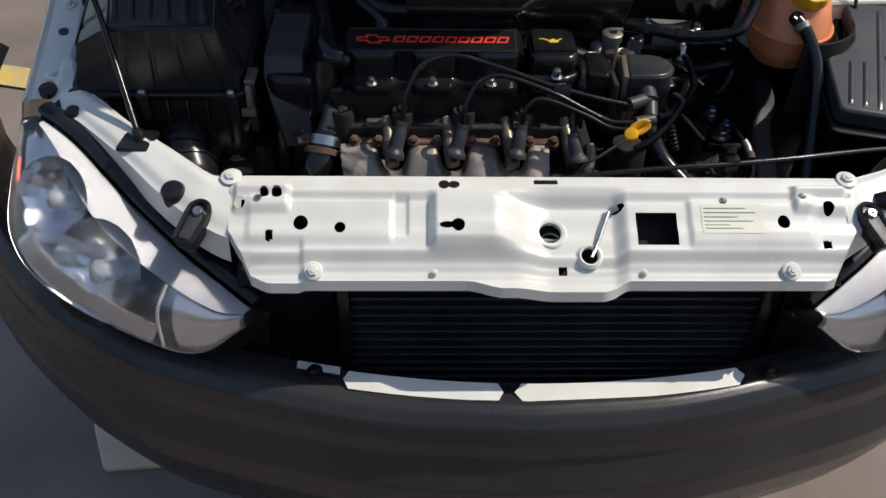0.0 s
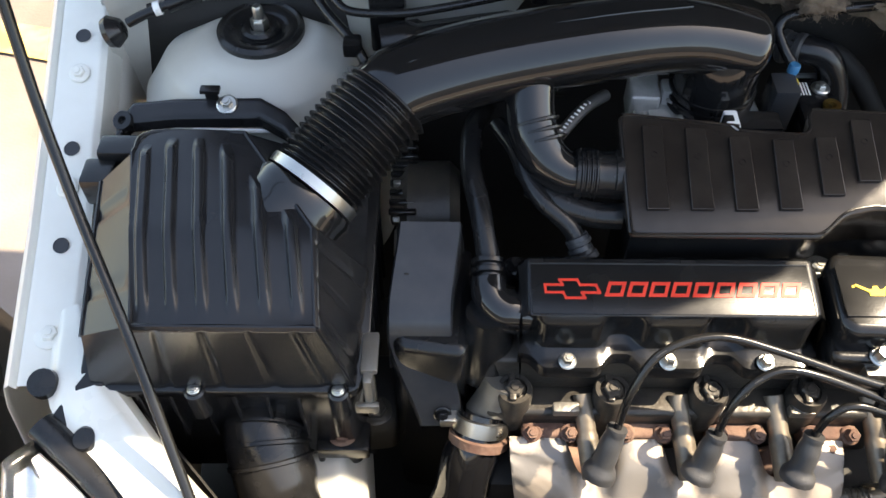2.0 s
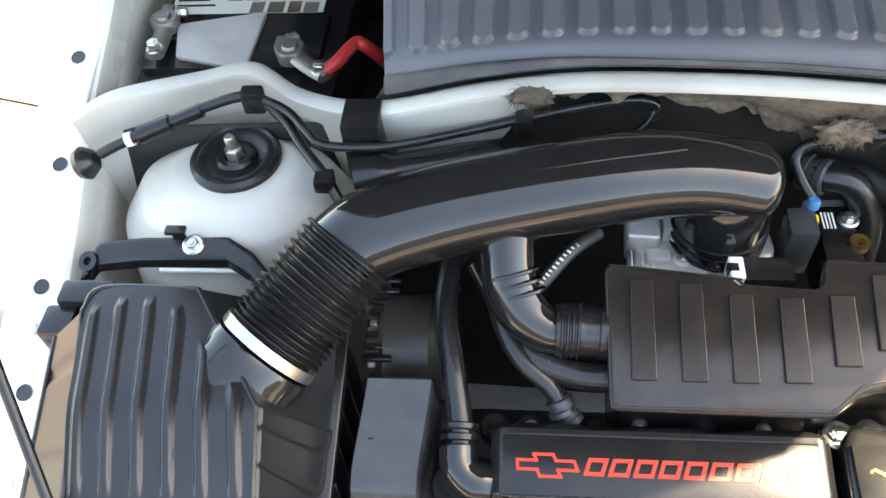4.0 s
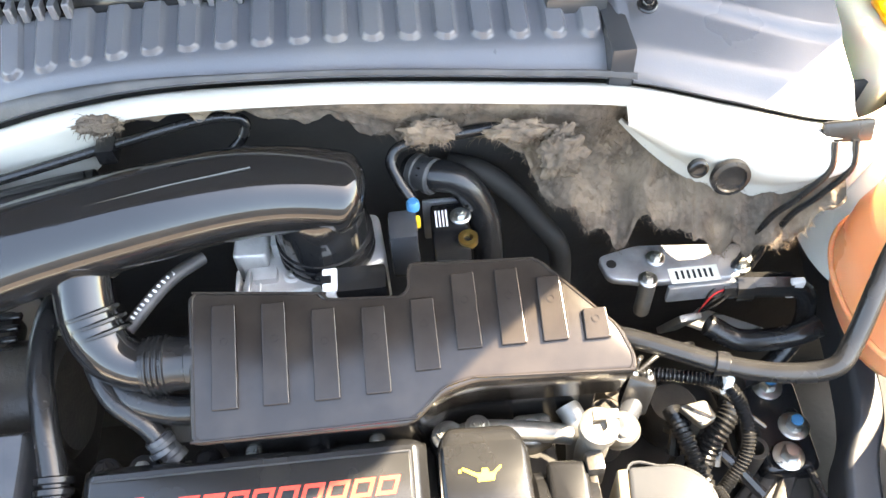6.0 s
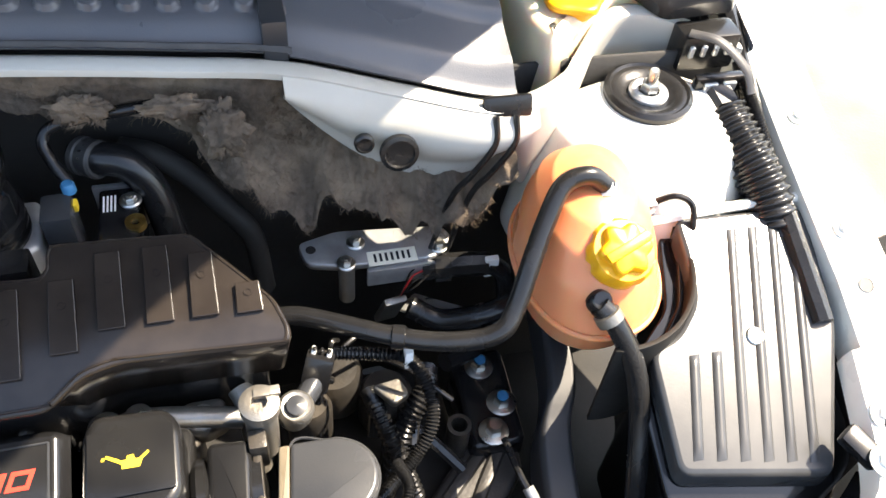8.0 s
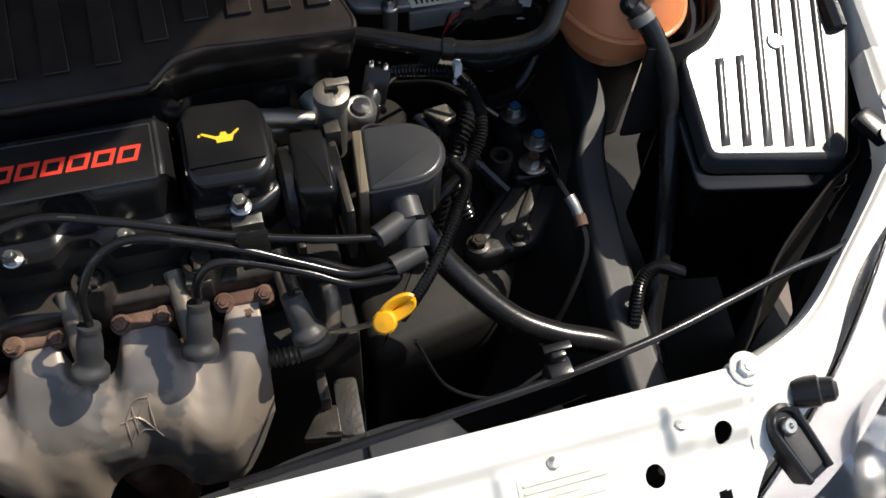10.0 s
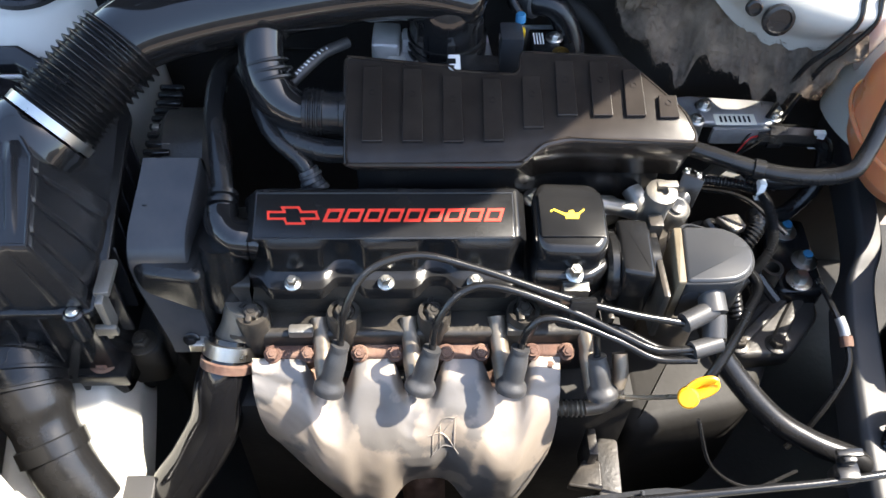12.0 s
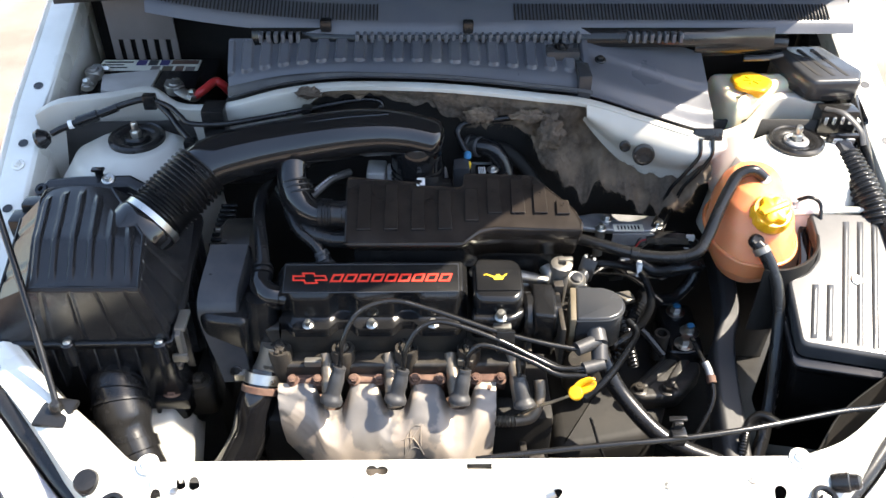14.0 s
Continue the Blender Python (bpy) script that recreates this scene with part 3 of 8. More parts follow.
def strut_tower(s):
    c = Vector((-0.480, 0.527, 0.886)) if s < 0 else Vector((0.541, 0.523, 0.879))
    def f(u, v):
        a = 2 * math.pi * u
        prof = [(0, 0.030, 0.0), (0.12, 0.058, -0.0005), (0.3, 0.090, -0.020), (0.6, 0.112, -0.065), (1.0, 0.124, -0.16 if s > 0 else -0.26)]
        r, dz = interp(prof, v)
        ex = 1 + 0.25 * max(0, s * math.cos(a)) * v
        return Vector((c.x + r * ex * math.cos(a), c.y + r * math.sin(a) * (1.0 if math.sin(a) < 0 else 0.55), c.z + dz))
    # Left tower gets the shade-darkened paint, right tower the sunlit white.
    t = part("strut_tower", gridbm(f, 64, 24), PAINT_SHADED if s < 0 else PAINT, BODY, "domed white strut tower")
    bm = bmesh.new()
    lathe(bm, [(0.0425, -0.004), (0.0425, 0.005), (0.0385, 0.008), (0.036, 0.006), (0.031, 0.0065), (0.025, 0.003), (0.022, 0.002), (0.0, 0.001)], Matrix.Translation(c), 48, close=False)
    part("rubber_mount", bm, RUBBER, t, "round black rubber strut mount")
    bm = bmesh.new()
    lathe(bm, [(0.019, 0.002), (0.019, 0.005), (0.016, 0.0075), (0.010, 0.0065)], Matrix.Translation(c), 32, close=False)
    part("mount_plate", bm, BLACK if s < 0 else HOUSING, t)
    bm = bmesh.new()
    lathe(bm, [(0.0090, 0.005), (0.0090, 0.014), (0.0075, 0.016)], Matrix.Translation(c), 6)
    lathe(bm, [(0.0050, 0.016), (0.0050, 0.028), (0.0038, 0.030)], Matrix.Translation(c), 14)
    part("strut_nut", bm, STEEL, t)


strut_tower(-1)
strut_tower(1)

EDGE = [(-0.632, 0.548, 0.922), (-0.596, 0.560, 0.935), (-0.525, 0.590, 0.930), (-0.472, 0.600, 0.933), (-0.43, 0.585, 0.914), (-0.377, 0.552, 0.928), (-0.331, 0.535, 0.943),
        (-0.25, 0.525, 0.970), (-0.163, 0.522, 0.983), (-0.05, 0.516, 0.985), (0.03, 0.511, 0.982), (0.12, 0.508, 0.973), (0.205, 0.503, 0.964), (0.29, 0.495, 0.940),
        (0.370, 0.488, 0.917), (0.412, 0.492, 0.915), (0.452, 0.515, 0.914), (0.474, 0.543, 0.910), (0.512, 0.584, 0.921), (0.550, 0.600, 0.921), (0.605, 0.584, 0.910), (0.65, 0.560, 0.900)]
EDGE_LINE = spline(EDGE, 160)


def edge_at(u):
    i = u * 160
    j = min(int(i), 159)
    return EDGE_LINE[j].lerp(EDGE_LINE[j + 1], i - j)


def edge_x(x):
    """The flange's point at a given x, read smoothly."""
    for p, q in zip(EDGE_LINE, EDGE_LINE[1:]):
        if p.x <= x <= q.x:
            return p.lerp(q, (x - p.x) / (q.x - p.x))
    return EDGE_LINE[0] if x < 0 else EDGE_LINE[-1]


def bulkhead():
    """White bulkhead with a rolled upper flange, the dark sound-proofed wall below."""
    depth = [(-0.65, 0.16), (-0.40, 0.16), (-0.36, 0.10), (-0.24, 0.075), (-0.205, 0.030), (-0.18, 0.013), (0.20, 0.013), (0.39, 0.03), (0.42, 0.12), (0.65, 0.16)]
    def f(u, v):
        p = edge_at(u)
        dep = interp(depth, p.x)[0]
        if v < 0.4:
            dy, dz = interp([(0, 0.016, -0.005), (0.10, 0.008, -0.0005), (0.25, -0.0045, -0.001), (0.29, -0.0065, -0.003), (0.4, -0.006, -0.0085)], v)
        else:
            k = (v - 0.4) / 0.6
            dy, dz = -0.006 + 0.018 * k, -0.0085 - (dep - 0.0085) * k
        return Vector((p.x, p.y + dy, p.z + dz))
    part("bulkhead", gridbm(f, 160, 18, 0.0015), PAINT_SHADED, BODY, "white bulkhead edge with a wavy rolled flange")
    def g(u, v):
        x = -0.62 + 1.26 * u
        return Vector((x, 0.560 + 0.008 * math.sin(9 * u) + 0.03 * v, 0.965 - 0.60 * v - 0.07 * sm(0.32, 0.36, abs(x))))
    part("bulkhead_wall", gridbm(g, 30, 14, 0.004), WALL, BODY, "dark grey sound-proofed bulkhead wall")
    # rounded white apron with two plugs
    def h(u, v):
        x = 0.200 + 0.215 * u
        top = edge_x(x)
        zb = top.z - 0.010 - 0.085 * math.sin(math.pi * (0.06 + 0.86 * u)) ** 0.8
        return Vector((x, top.y - 0.006 - 0.014 * math.sin(math.pi * min(1, v * 1.3)) + 0.012 * v * v, top.z - 0.004 + (zb - top.z) * v))
    ap = part("apron", gridbm(h, 40, 20, 0.0015), PAINT_SHADED, BODY)
    for x, z, r in ((0.2895, 0.8915, 0.0150), (0.2595, 0.9065, 0.0075)):
        bm = lathebm([(r * 1.12, -0.002), (r * 1.1, 0.003), (r * 0.86, 0.004), (r * 0.8, 0.0015), (0, 0.001)], along((x, 0.4705, z), (0, -1, 0.25)), 24, close=False)
        part("plug", bm, RUBBER, ap, "black rubber blanking plug")


bulkhead()


def bonnet():
    """Raised bonnet with a rounded nose, hinged at the windscreen, lined below with dark insulation."""
    side = [(0.0, 0.0)]
    for k in range(40):
        a = radians(50 - 26 * sm(0.66, 0.86, k * 0.025))
        side.append((side[-1][0] + 0.025 * math.cos(a), side[-1][1] + 0.025 * math.sin(a)))
    def f(u, v, lift=0.0):
        v = v * (1 - 0.20 * abs(2 * u - 1) ** 2)
        k = min(int(v * 40), 39)
        q = v * 40 - k
        dy, dz = (side[k][i] + (side[k + 1][i] - side[k][i]) * q for i in (0, 1))
        x = (u - 0.5) * 2 * (0.69 - 0.21 * v)
        b = 0.03 * math.sin(math.pi * u) + lift
        z = 1.02 + dz + b * 0.64
        return Vector((x + 0.012, 0.76 - dy + b * 0.77 + 0.19 * (z - 0.87), z))
    part("bonnet", gridbm(f, 32, 24, 0.018), PAINT_SHADED, BODY, "white bonnet propped open above the engine bay")
    part("bonnet_lining", gridbm(lambda u, v: f(0.02 + 0.96 * u, 0.02 + 0.955 * v, -0.032), 32, 24, 0.008), LINING, BODY, "dark insulation under the bonnet")


bonnet()


def front_void():
    """Floor and front walls of the bay, their deep shade painted as near-black."""
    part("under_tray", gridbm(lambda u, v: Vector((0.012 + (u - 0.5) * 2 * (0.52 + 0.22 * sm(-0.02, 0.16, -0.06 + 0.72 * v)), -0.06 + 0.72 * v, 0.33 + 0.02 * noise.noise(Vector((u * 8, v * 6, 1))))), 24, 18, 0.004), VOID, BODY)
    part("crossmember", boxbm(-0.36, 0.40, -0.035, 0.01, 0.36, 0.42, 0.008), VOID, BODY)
    for x0, x1, m in ((-0.352, -0.240, BLACK), (0.335, 0.394, BLACK)):
        part("front_support", boxbm(x0, x1, -0.02, 0.0, 0.40, 0.72, 0.004), m, BODY)
    for x in (-0.33, 0.35):
        part("bumper_bracket", boxbm(x - 0.02, x + 0.02, -0.125, -0.012, 0.47, 0.50, 0.004), VOID, BODY)
    for s in (-1, 1):
        bm = bmesh.new()
        pts = [(s * 0.470, 0.56, 0.71), (s * 0.446, 0.36, 0.69), (s * 0.422, 0.29, 0.667), (s * 0.405, 0.14, 0.632), (s * 0.398, 0.0, 0.61)]
        if s > 0:
            pts = [(x - 0.010, y, z) for x, y, z in pts]
        C = spline(pts, 24)
        def f(u, v):
            i = u * 24
            j = min(int(i), 23)
            p = C[j].lerp(C[j + 1], i - j)
            if s < 0:
                pr = [(0, -0.090, -0.050), (0.2, -0.086, -0.012), (0.3, -0.075, -0.004), (0.6, 0.010, 0.0), (0.68, 0.016, -0.004), (0.85, 0.034, -0.050), (1.0, 0.040, -0.10)]
            else:
                k = 0.75 + 0.55 * u
                pr = [(0, -0.018 * k, -0.05), (0.25, -0.016 * k, -0.006), (0.35, -0.011 * k, 0.0), (0.6, 0.012 * k, 0.0), (0.68, 0.016 * k, -0.005), (0.75, 0.016 * k, -0.03), (1.0, 0.012, -0.10)]
            o, dz = interp(pr, v)
            return Vector((p.x + o, p.y, p.z + dz))
        rail = part("chassis_rail", gridbm(f, 40, 30), PAINT_SHADED if s < 0 else RAIL, BODY, "painted chassis rail")
        if s < 0:
            bm = lathebm([(0.0, 0.0), (0.011, 0.0), (0.012, 0.0015)], along((-0.3775, 0.236, 0.590), (1, 0, 0.42)) @ Matrix.Diagonal((1, 1.6, 1, 1)), 20, close=False)
            part("rail_hole", bm, VOID, rail)


front_void()


def scuttle_box():
    """Trough behind the bulkhead, shade painted near-black, closed at the back below the windscreen."""
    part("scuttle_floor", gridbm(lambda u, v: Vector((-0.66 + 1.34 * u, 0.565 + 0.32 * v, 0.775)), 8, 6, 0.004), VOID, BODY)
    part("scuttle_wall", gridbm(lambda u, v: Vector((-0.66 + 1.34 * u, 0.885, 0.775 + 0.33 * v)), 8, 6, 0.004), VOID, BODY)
    for s in (-1, 1):
        part("hinge_panel", gridbm(lambda u, v: Vector((s * 0.655 + 0.012, 0.56 + 0.33 * u, 0.775 + (0.12 + 0.09 * u) * v)), 10, 6, 0.003), PAINT_SHADED if s < 0 else BLACK, BODY)


scuttle_box()

# ---- radiator ----
def radiator():
    t = thing("radiator", "black radiator and condenser with horizontal fins behind the bumper", "radiator")
    part("core", boxbm(-0.222, 0.325, -0.035, -0.015, 0.40, 0.70, 0.002), FINS, t)
    for x in (-0.226, 0.326):
        part("end_tank", boxbm(x - 0.008, x + 0.008, -0.050, -0.014, 0.40, 0.705, 0.004), BLACK, t)
    me = None
    for i in range(19):
        z = 0.408 + 0.0152 * i
        if me is None:
            bm = boxbm(-0.218, 0.318, -0.044, -0.034, -0.0022, 0.0022, 0.001, seg=1)
            ob = part("fin", bm, GREY, t)
            me = ob.data
        else:
            ob = new("fin", me)
            ob.parent = t
        ob.location.z = z
    rear = [(-0.205, 0.020), (-0.12, 0.030), (0.0, 0.045), (0.08, 0.059), (0.146, 0.066), (0.19, 0.062), (0.212, 0.030)]
    def shroud(u, v):
        x = -0.205 + 0.417 * u
        yb = interp(rear, x)[0]
        y, z = interp([(0, -0.012, 0.672), (0.3, yb - 0.030, 0.680), (0.5, yb - 0.010, 0.682), (0.58, yb - 0.002, 0.678), (0.64, yb, 0.668), (1.0, yb + 0.006, 0.42)], v)
        return Vector((x, y, z - 0.006 * (2 * u - 1) ** 2))
    part("fan_shroud", gridbm(shroud, 40, 24, 0.003), GREY, t, "glossy black curved fan shroud")
    for x in (-0.15, 0.02, 0.12):
        part("shroud_rib", boxbm(x, x + 0.003, 0.0, interp(rear, x)[0] - 0.006, 0.670, 0.687, 0.001), GREY, t)
    part("lower_beam", boxbm(-0.42, 0.44, -0.04, -0.01, 0.40, 0.44, 0.006), VOID, t)


radiator()

# ---- bumper ----
BPLAN = [(0.0, -0.170), (0.2, -0.155), (0.4, -0.105), (0.52, -0.062), (0.62, -0.010), (0.70, 0.055), (0.765, 0.145), (0.80, 0.26), (0.815, 0.42)]


def bump_at(a):
    """Point of the bumper's outer line at share a of -1 to 1, and its outward direction."""
    s = -1 if a < 0 else 1
    L = bump_at.line
    i = abs(a) * (len(L) - 1)
    j = min(int(i), len(L) - 2)
    p = L[j].lerp(L[j + 1], i - j)
    d = (L[j + 1] - L[j]).normalized()
    return Vector((s * p.x + 0.012, p.y, 0)), Vector((s * d.y, -d.x, 0))


bump_at.line = spline([(x, y, 0) for x, y in BPLAN], 80)


def bumper():
    t = thing("front_bumper", "charcoal grey plastic front bumper, scuffed along the lip", "bumper")
    tops = [(0.0, 0.546), (0.35, 0.552), (0.46, 0.576), (0.56, 0.610), (0.70, 0.660), (0.82, 0.70), (1.0, 0.74)]
    prof = [(0, -0.055, -0.010), (0.08, -0.030, -0.002), (0.14, -0.012, 0.0), (0.2, 0.0, -0.006), (0.27, 0.012, -0.022), (0.34, 0.017, -0.045), (0.44, 0.016, -0.075), (0.52, 0.024, -0.10),
            (0.6, 0.033, -0.125), (0.7, 0.033, -0.17), (0.8, 0.018, -0.23), (0.9, -0.005, -0.29), (1.0, -0.06, -0.34)]
    def f(u, v):
        a = u * 2 - 1
        p, o = bump_at(a)
        top = interp(tops, abs(a))[0]
        d, dz = interp(prof, v)
        if v < 0.2:
            d *= 1 - 0.6 * sm(0.42, 0.52, abs(a))
        return p + o * d + Vector((0, 0, top + dz))
    part("bumper_skin", gridbm(f, 120, 60, 0.003), BUMPER, t)
    for x0, x1 in ((-0.225, -0.022), (-0.008, 0.292)):
        def g(u, v, x0=x0, x1=x1):
            x = x0 + (x1 - x0) * u
            y = -0.150 + 0.30 * (x - 0.02) ** 2
            e = 0.5 - 0.5 * math.sqrt(max(0.0, 1 - max(0.0, 1 - min(u, 1 - u) * 30) ** 2))
            vv = e + (1 - 2 * e) * v
            return Vector((x, y + 0.024 * (1 - vv), 0.5450 + 0.006 * (1 - vv) + 0.10 * (x - 0.03) ** 2))
        part("lip_strip", gridbm(g, 30, 4, 0.002), PAINT, t, "white painted strip on the bumper lip")
    part("lip_strip", gridbm(lambda u, v: Vector((-0.285 + 0.055 * u, -0.102 - 0.008 * u + 0.012 * v, 0.556 - 0.004 * u)), 8, 3, 0.002), PAINT, t)
    for x in (-0.262, 0.327):
        bm = bmesh.new()
        lathe(bm, [(0.011, 0), (0.0105, 0.004), (0.007, 0.005), (0.006, 0.010), (0.0, 0.011)], Matrix.Translation((x, -0.107, 0.552)), 16, close=False)
        part("clip", bm, BLACK, t, "black plastic retaining clip")


bumper()


# ---- headlamps ----
def headlamp(s):
    t = thing("headlamp", "clear glass headlamp with a chrome bowl, slightly hazed", "headlamp", "headlamps")
    ox = 0.012
    up = spline([(0.341, -0.107, 0.665), (0.372, -0.088, 0.680), (0.422, -0.054, 0.701), (0.481, -0.006, 0.725), (0.532, 0.044, 0.744), (0.589, 0.102, 0.762), (0.645, 0.145, 0.775)], 30)
    lo = spline([(0.350, -0.112, 0.640), (0.418, -0.119, 0.600), (0.512, -0.104, 0.632), (0.599, -0.066, 0.668), (0.642, -0.020, 0.708), (0.655, 0.055, 0.745), (0.660, 0.125, 0.770)], 30)
    def f(u, v, inset=0.0):
        i = u * 30
        j = min(int(i), 29)
        a, b = up[j].lerp(up[j + 1], i - j), lo[j].lerp(lo[j + 1], i - j)
        p = a.lerp(b, v)
        n = Vector((0.35, -0.7, 0.75)).normalized()
        p = p + n * (0.030 * math.sin(math.pi * v) * (0.4 + 0.6 * math.sin(math.pi * u)) - inset)
        return Vector((s * p.x + ox, p.y, p.z))
    lens = part("lens", gridbm(lambda u, v: f(u, v), 40, 20, 0.0025), LENS, t, "clear hazed lens")
    lens.visible_shadow = False
    part("housing", gridbm(lambda u, v: f(u, v, 0.045 + 0.030 * math.sin(math.pi * v) * math.sin(math.pi * u)), 30, 20, 0.003), LAMP, t)
    wall = bmesh.new()
    rim = [(k / 30, 0.0) for k in range(31)] + [(1.0, k / 10) for k in range(1, 11)] + [(1 - k / 30, 1.0) for k in range(1, 31)] + [(0.0, 1 - k / 10) for k in range(1, 11)]
    A = [wall.verts.new(f(u, v, 0.001)) for u, v in rim[:-1]]
    B = [wall.verts.new(f(u, v, 0.06)) for u, v in rim[:-1]]
    for k in range(len(A)):
        wall.faces.new((A[k], A[(k + 1) % len(A)], B[(k + 1) % len(A)], B[k]))
    part("rim", wall, BLACK, t)
    for (u, v, r) in ((0.70, 0.54, 0.050), (0.45, 0.62, 0.060)):
        c = f(u, v, 0.030)
        d = Vector((s * 0.34, -0.74, 0.58))
        bm = bmesh.new()
        prof = [(r * 1.10, 0.004), (r * 0.96, -0.008), (r * 0.80, -0.018), (r * 0.60, -0.026), (r * 0.38, -0.031), (r * 0.18, -0.034)]
        lathe(bm, prof, along(c, d, 0.2), 18, close=False)
        part("reflector", bm, CHROME, t, "faceted chrome reflector bowl", smooth=8)
        bm = lathebm([(r * 0.20, -0.036), (r * 0.20, -0.012), (r * 0.24, -0.010), (r * 0.24, 0.0), (r * 0.15, 0.004), (0.0, 0.005)], along(c, d), 20, close=False)
        part("bulb_cap", bm, HOUSING, t)
    part("side_reflector", gridbm(lambda u, v: f(0.80 + 0.075 * u, 0.86 + 0.06 * v, 0.005), 10, 4, 0.003), AMBER, t, "red-amber side reflector")
    part("outer_panel", gridbm(lambda u, v: f(0.80 + 0.17 * u, 0.25 + 0.55 * v, 0.014 + 0.010 * math.sin(math.pi * v)), 14, 14, 0.002), CHROME, t)
    part("bezel", gridbm(lambda u, v: f(0.02 + 0.95 * u, 0.03 + (0.30 - 0.10 * u) * v, 0.006 + 0.004 * v), 40, 8, 0.002), BEZEL, t, "pale satin bezel along the upper edge")
    part("park_panel", gridbm(lambda u, v: f(0.03 + 0.24 * u * (1 - 0.25 * v), 0.34 + 0.60 * v, 0.012), 14, 12, 0.002), LAMP, t, "grey inner panel")
    part("divider", tubebm([f(0.30, 0.30, 0.004), f(0.265, 0.6, 0.0), f(0.235, 0.97, 0.003)], 0.0022, 16, 8), HOUSING, t)
    part("lower_reflector", gridbm(lambda u, v: f(0.26 + 0.38 * u, 0.76 + 0.21 * v, 0.010 - 0.004 * v), 40, 8, 0.002), LAMP, t)
    for k in range(44):
        u0 = 0.27 + 0.36 * k / 44
        bm = bmesh.new()
        tube(bm, [f(u0, 0.77, 0.008), f(u0 + 0.003, 0.96, 0.004)], 0.0012, 3, 5)
        part("rib", bm, LAMP, t)
    seal = bmesh.new()
    tube(seal, [Vector((s * p.x + ox - s * 0.008, p.y + 0.014, p.z + 0.004)) for p in up[::3]], 0.0125, 40, 10, flat=0.7)
    part("seal", seal, RUBBER, t, "black rubber seal above the lamp")
    br = bmesh.new()
    mm = along((s * 0.402 + ox, -0.053, 0.758), (s * 0.12, -0.42, 1), s * 0.12)
    lobe = [(-0.0125, -0.034), (0.0125, -0.034)] + [(0.0145 * math.cos(a), 0.010 + 0.0145 * math.sin(a)) for a in [math.pi * k / 8 for k in range(9)]]
    prism(br, lobe, -0.014, 0.003, 0.003, 0.002, m=mm)
    tube(br, [mm @ Vector((x * 0.86, y * 0.95, 0.004)) for x, y in lobe[1:] + lobe[:1]], 0.0032, 60, 8)
    mount = part("mount", br, BLACK, t, "black oval plastic lamp mount")
    part("mount_face", prismbm([(-0.0075, -0.028), (0.0075, -0.028), (0.0085, 0.004), (0.0, 0.016), (-0.0085, 0.004)], 0.0022, 0.0042, 0.003, 0.0008, m=mm), BOOT, mount)
    part("screw", lathebm([(0.0066, 0.003), (0.0066, 0.0065), (0.0050, 0.0085), (0.0022, 0.0085), (0.0018, 0.006), (0.0, 0.006)], mm @ Matrix.Translation((0, 0.009, 0)), 18, close=False), STEEL, mount)
    br = bmesh.new()
    box(br, -0.010, 0.010, -0.035, 0.035, -0.006, 0.006, 0.004, m=along((s * 0.617 + ox, 0.172, 0.776), (0, -0.3, 1), s * 0.55))
    lathe(br, [(0.013, 0.006), (0.012, 0.014), (0.0, 0.016)], along((s * 0.643 + ox, 0.196, 0.776), (0, -0.3, 1)), 16, close=False)
    part("mount", br, BLACK, t)


headlamp(-1)
headlamp(1)


# ---- engine ----
ENG = thing("engine", "black four-cylinder engine with a rocker cover, oily and dusty", "engine")
XS = [-0.237, -0.151, -0.065, 0.021]


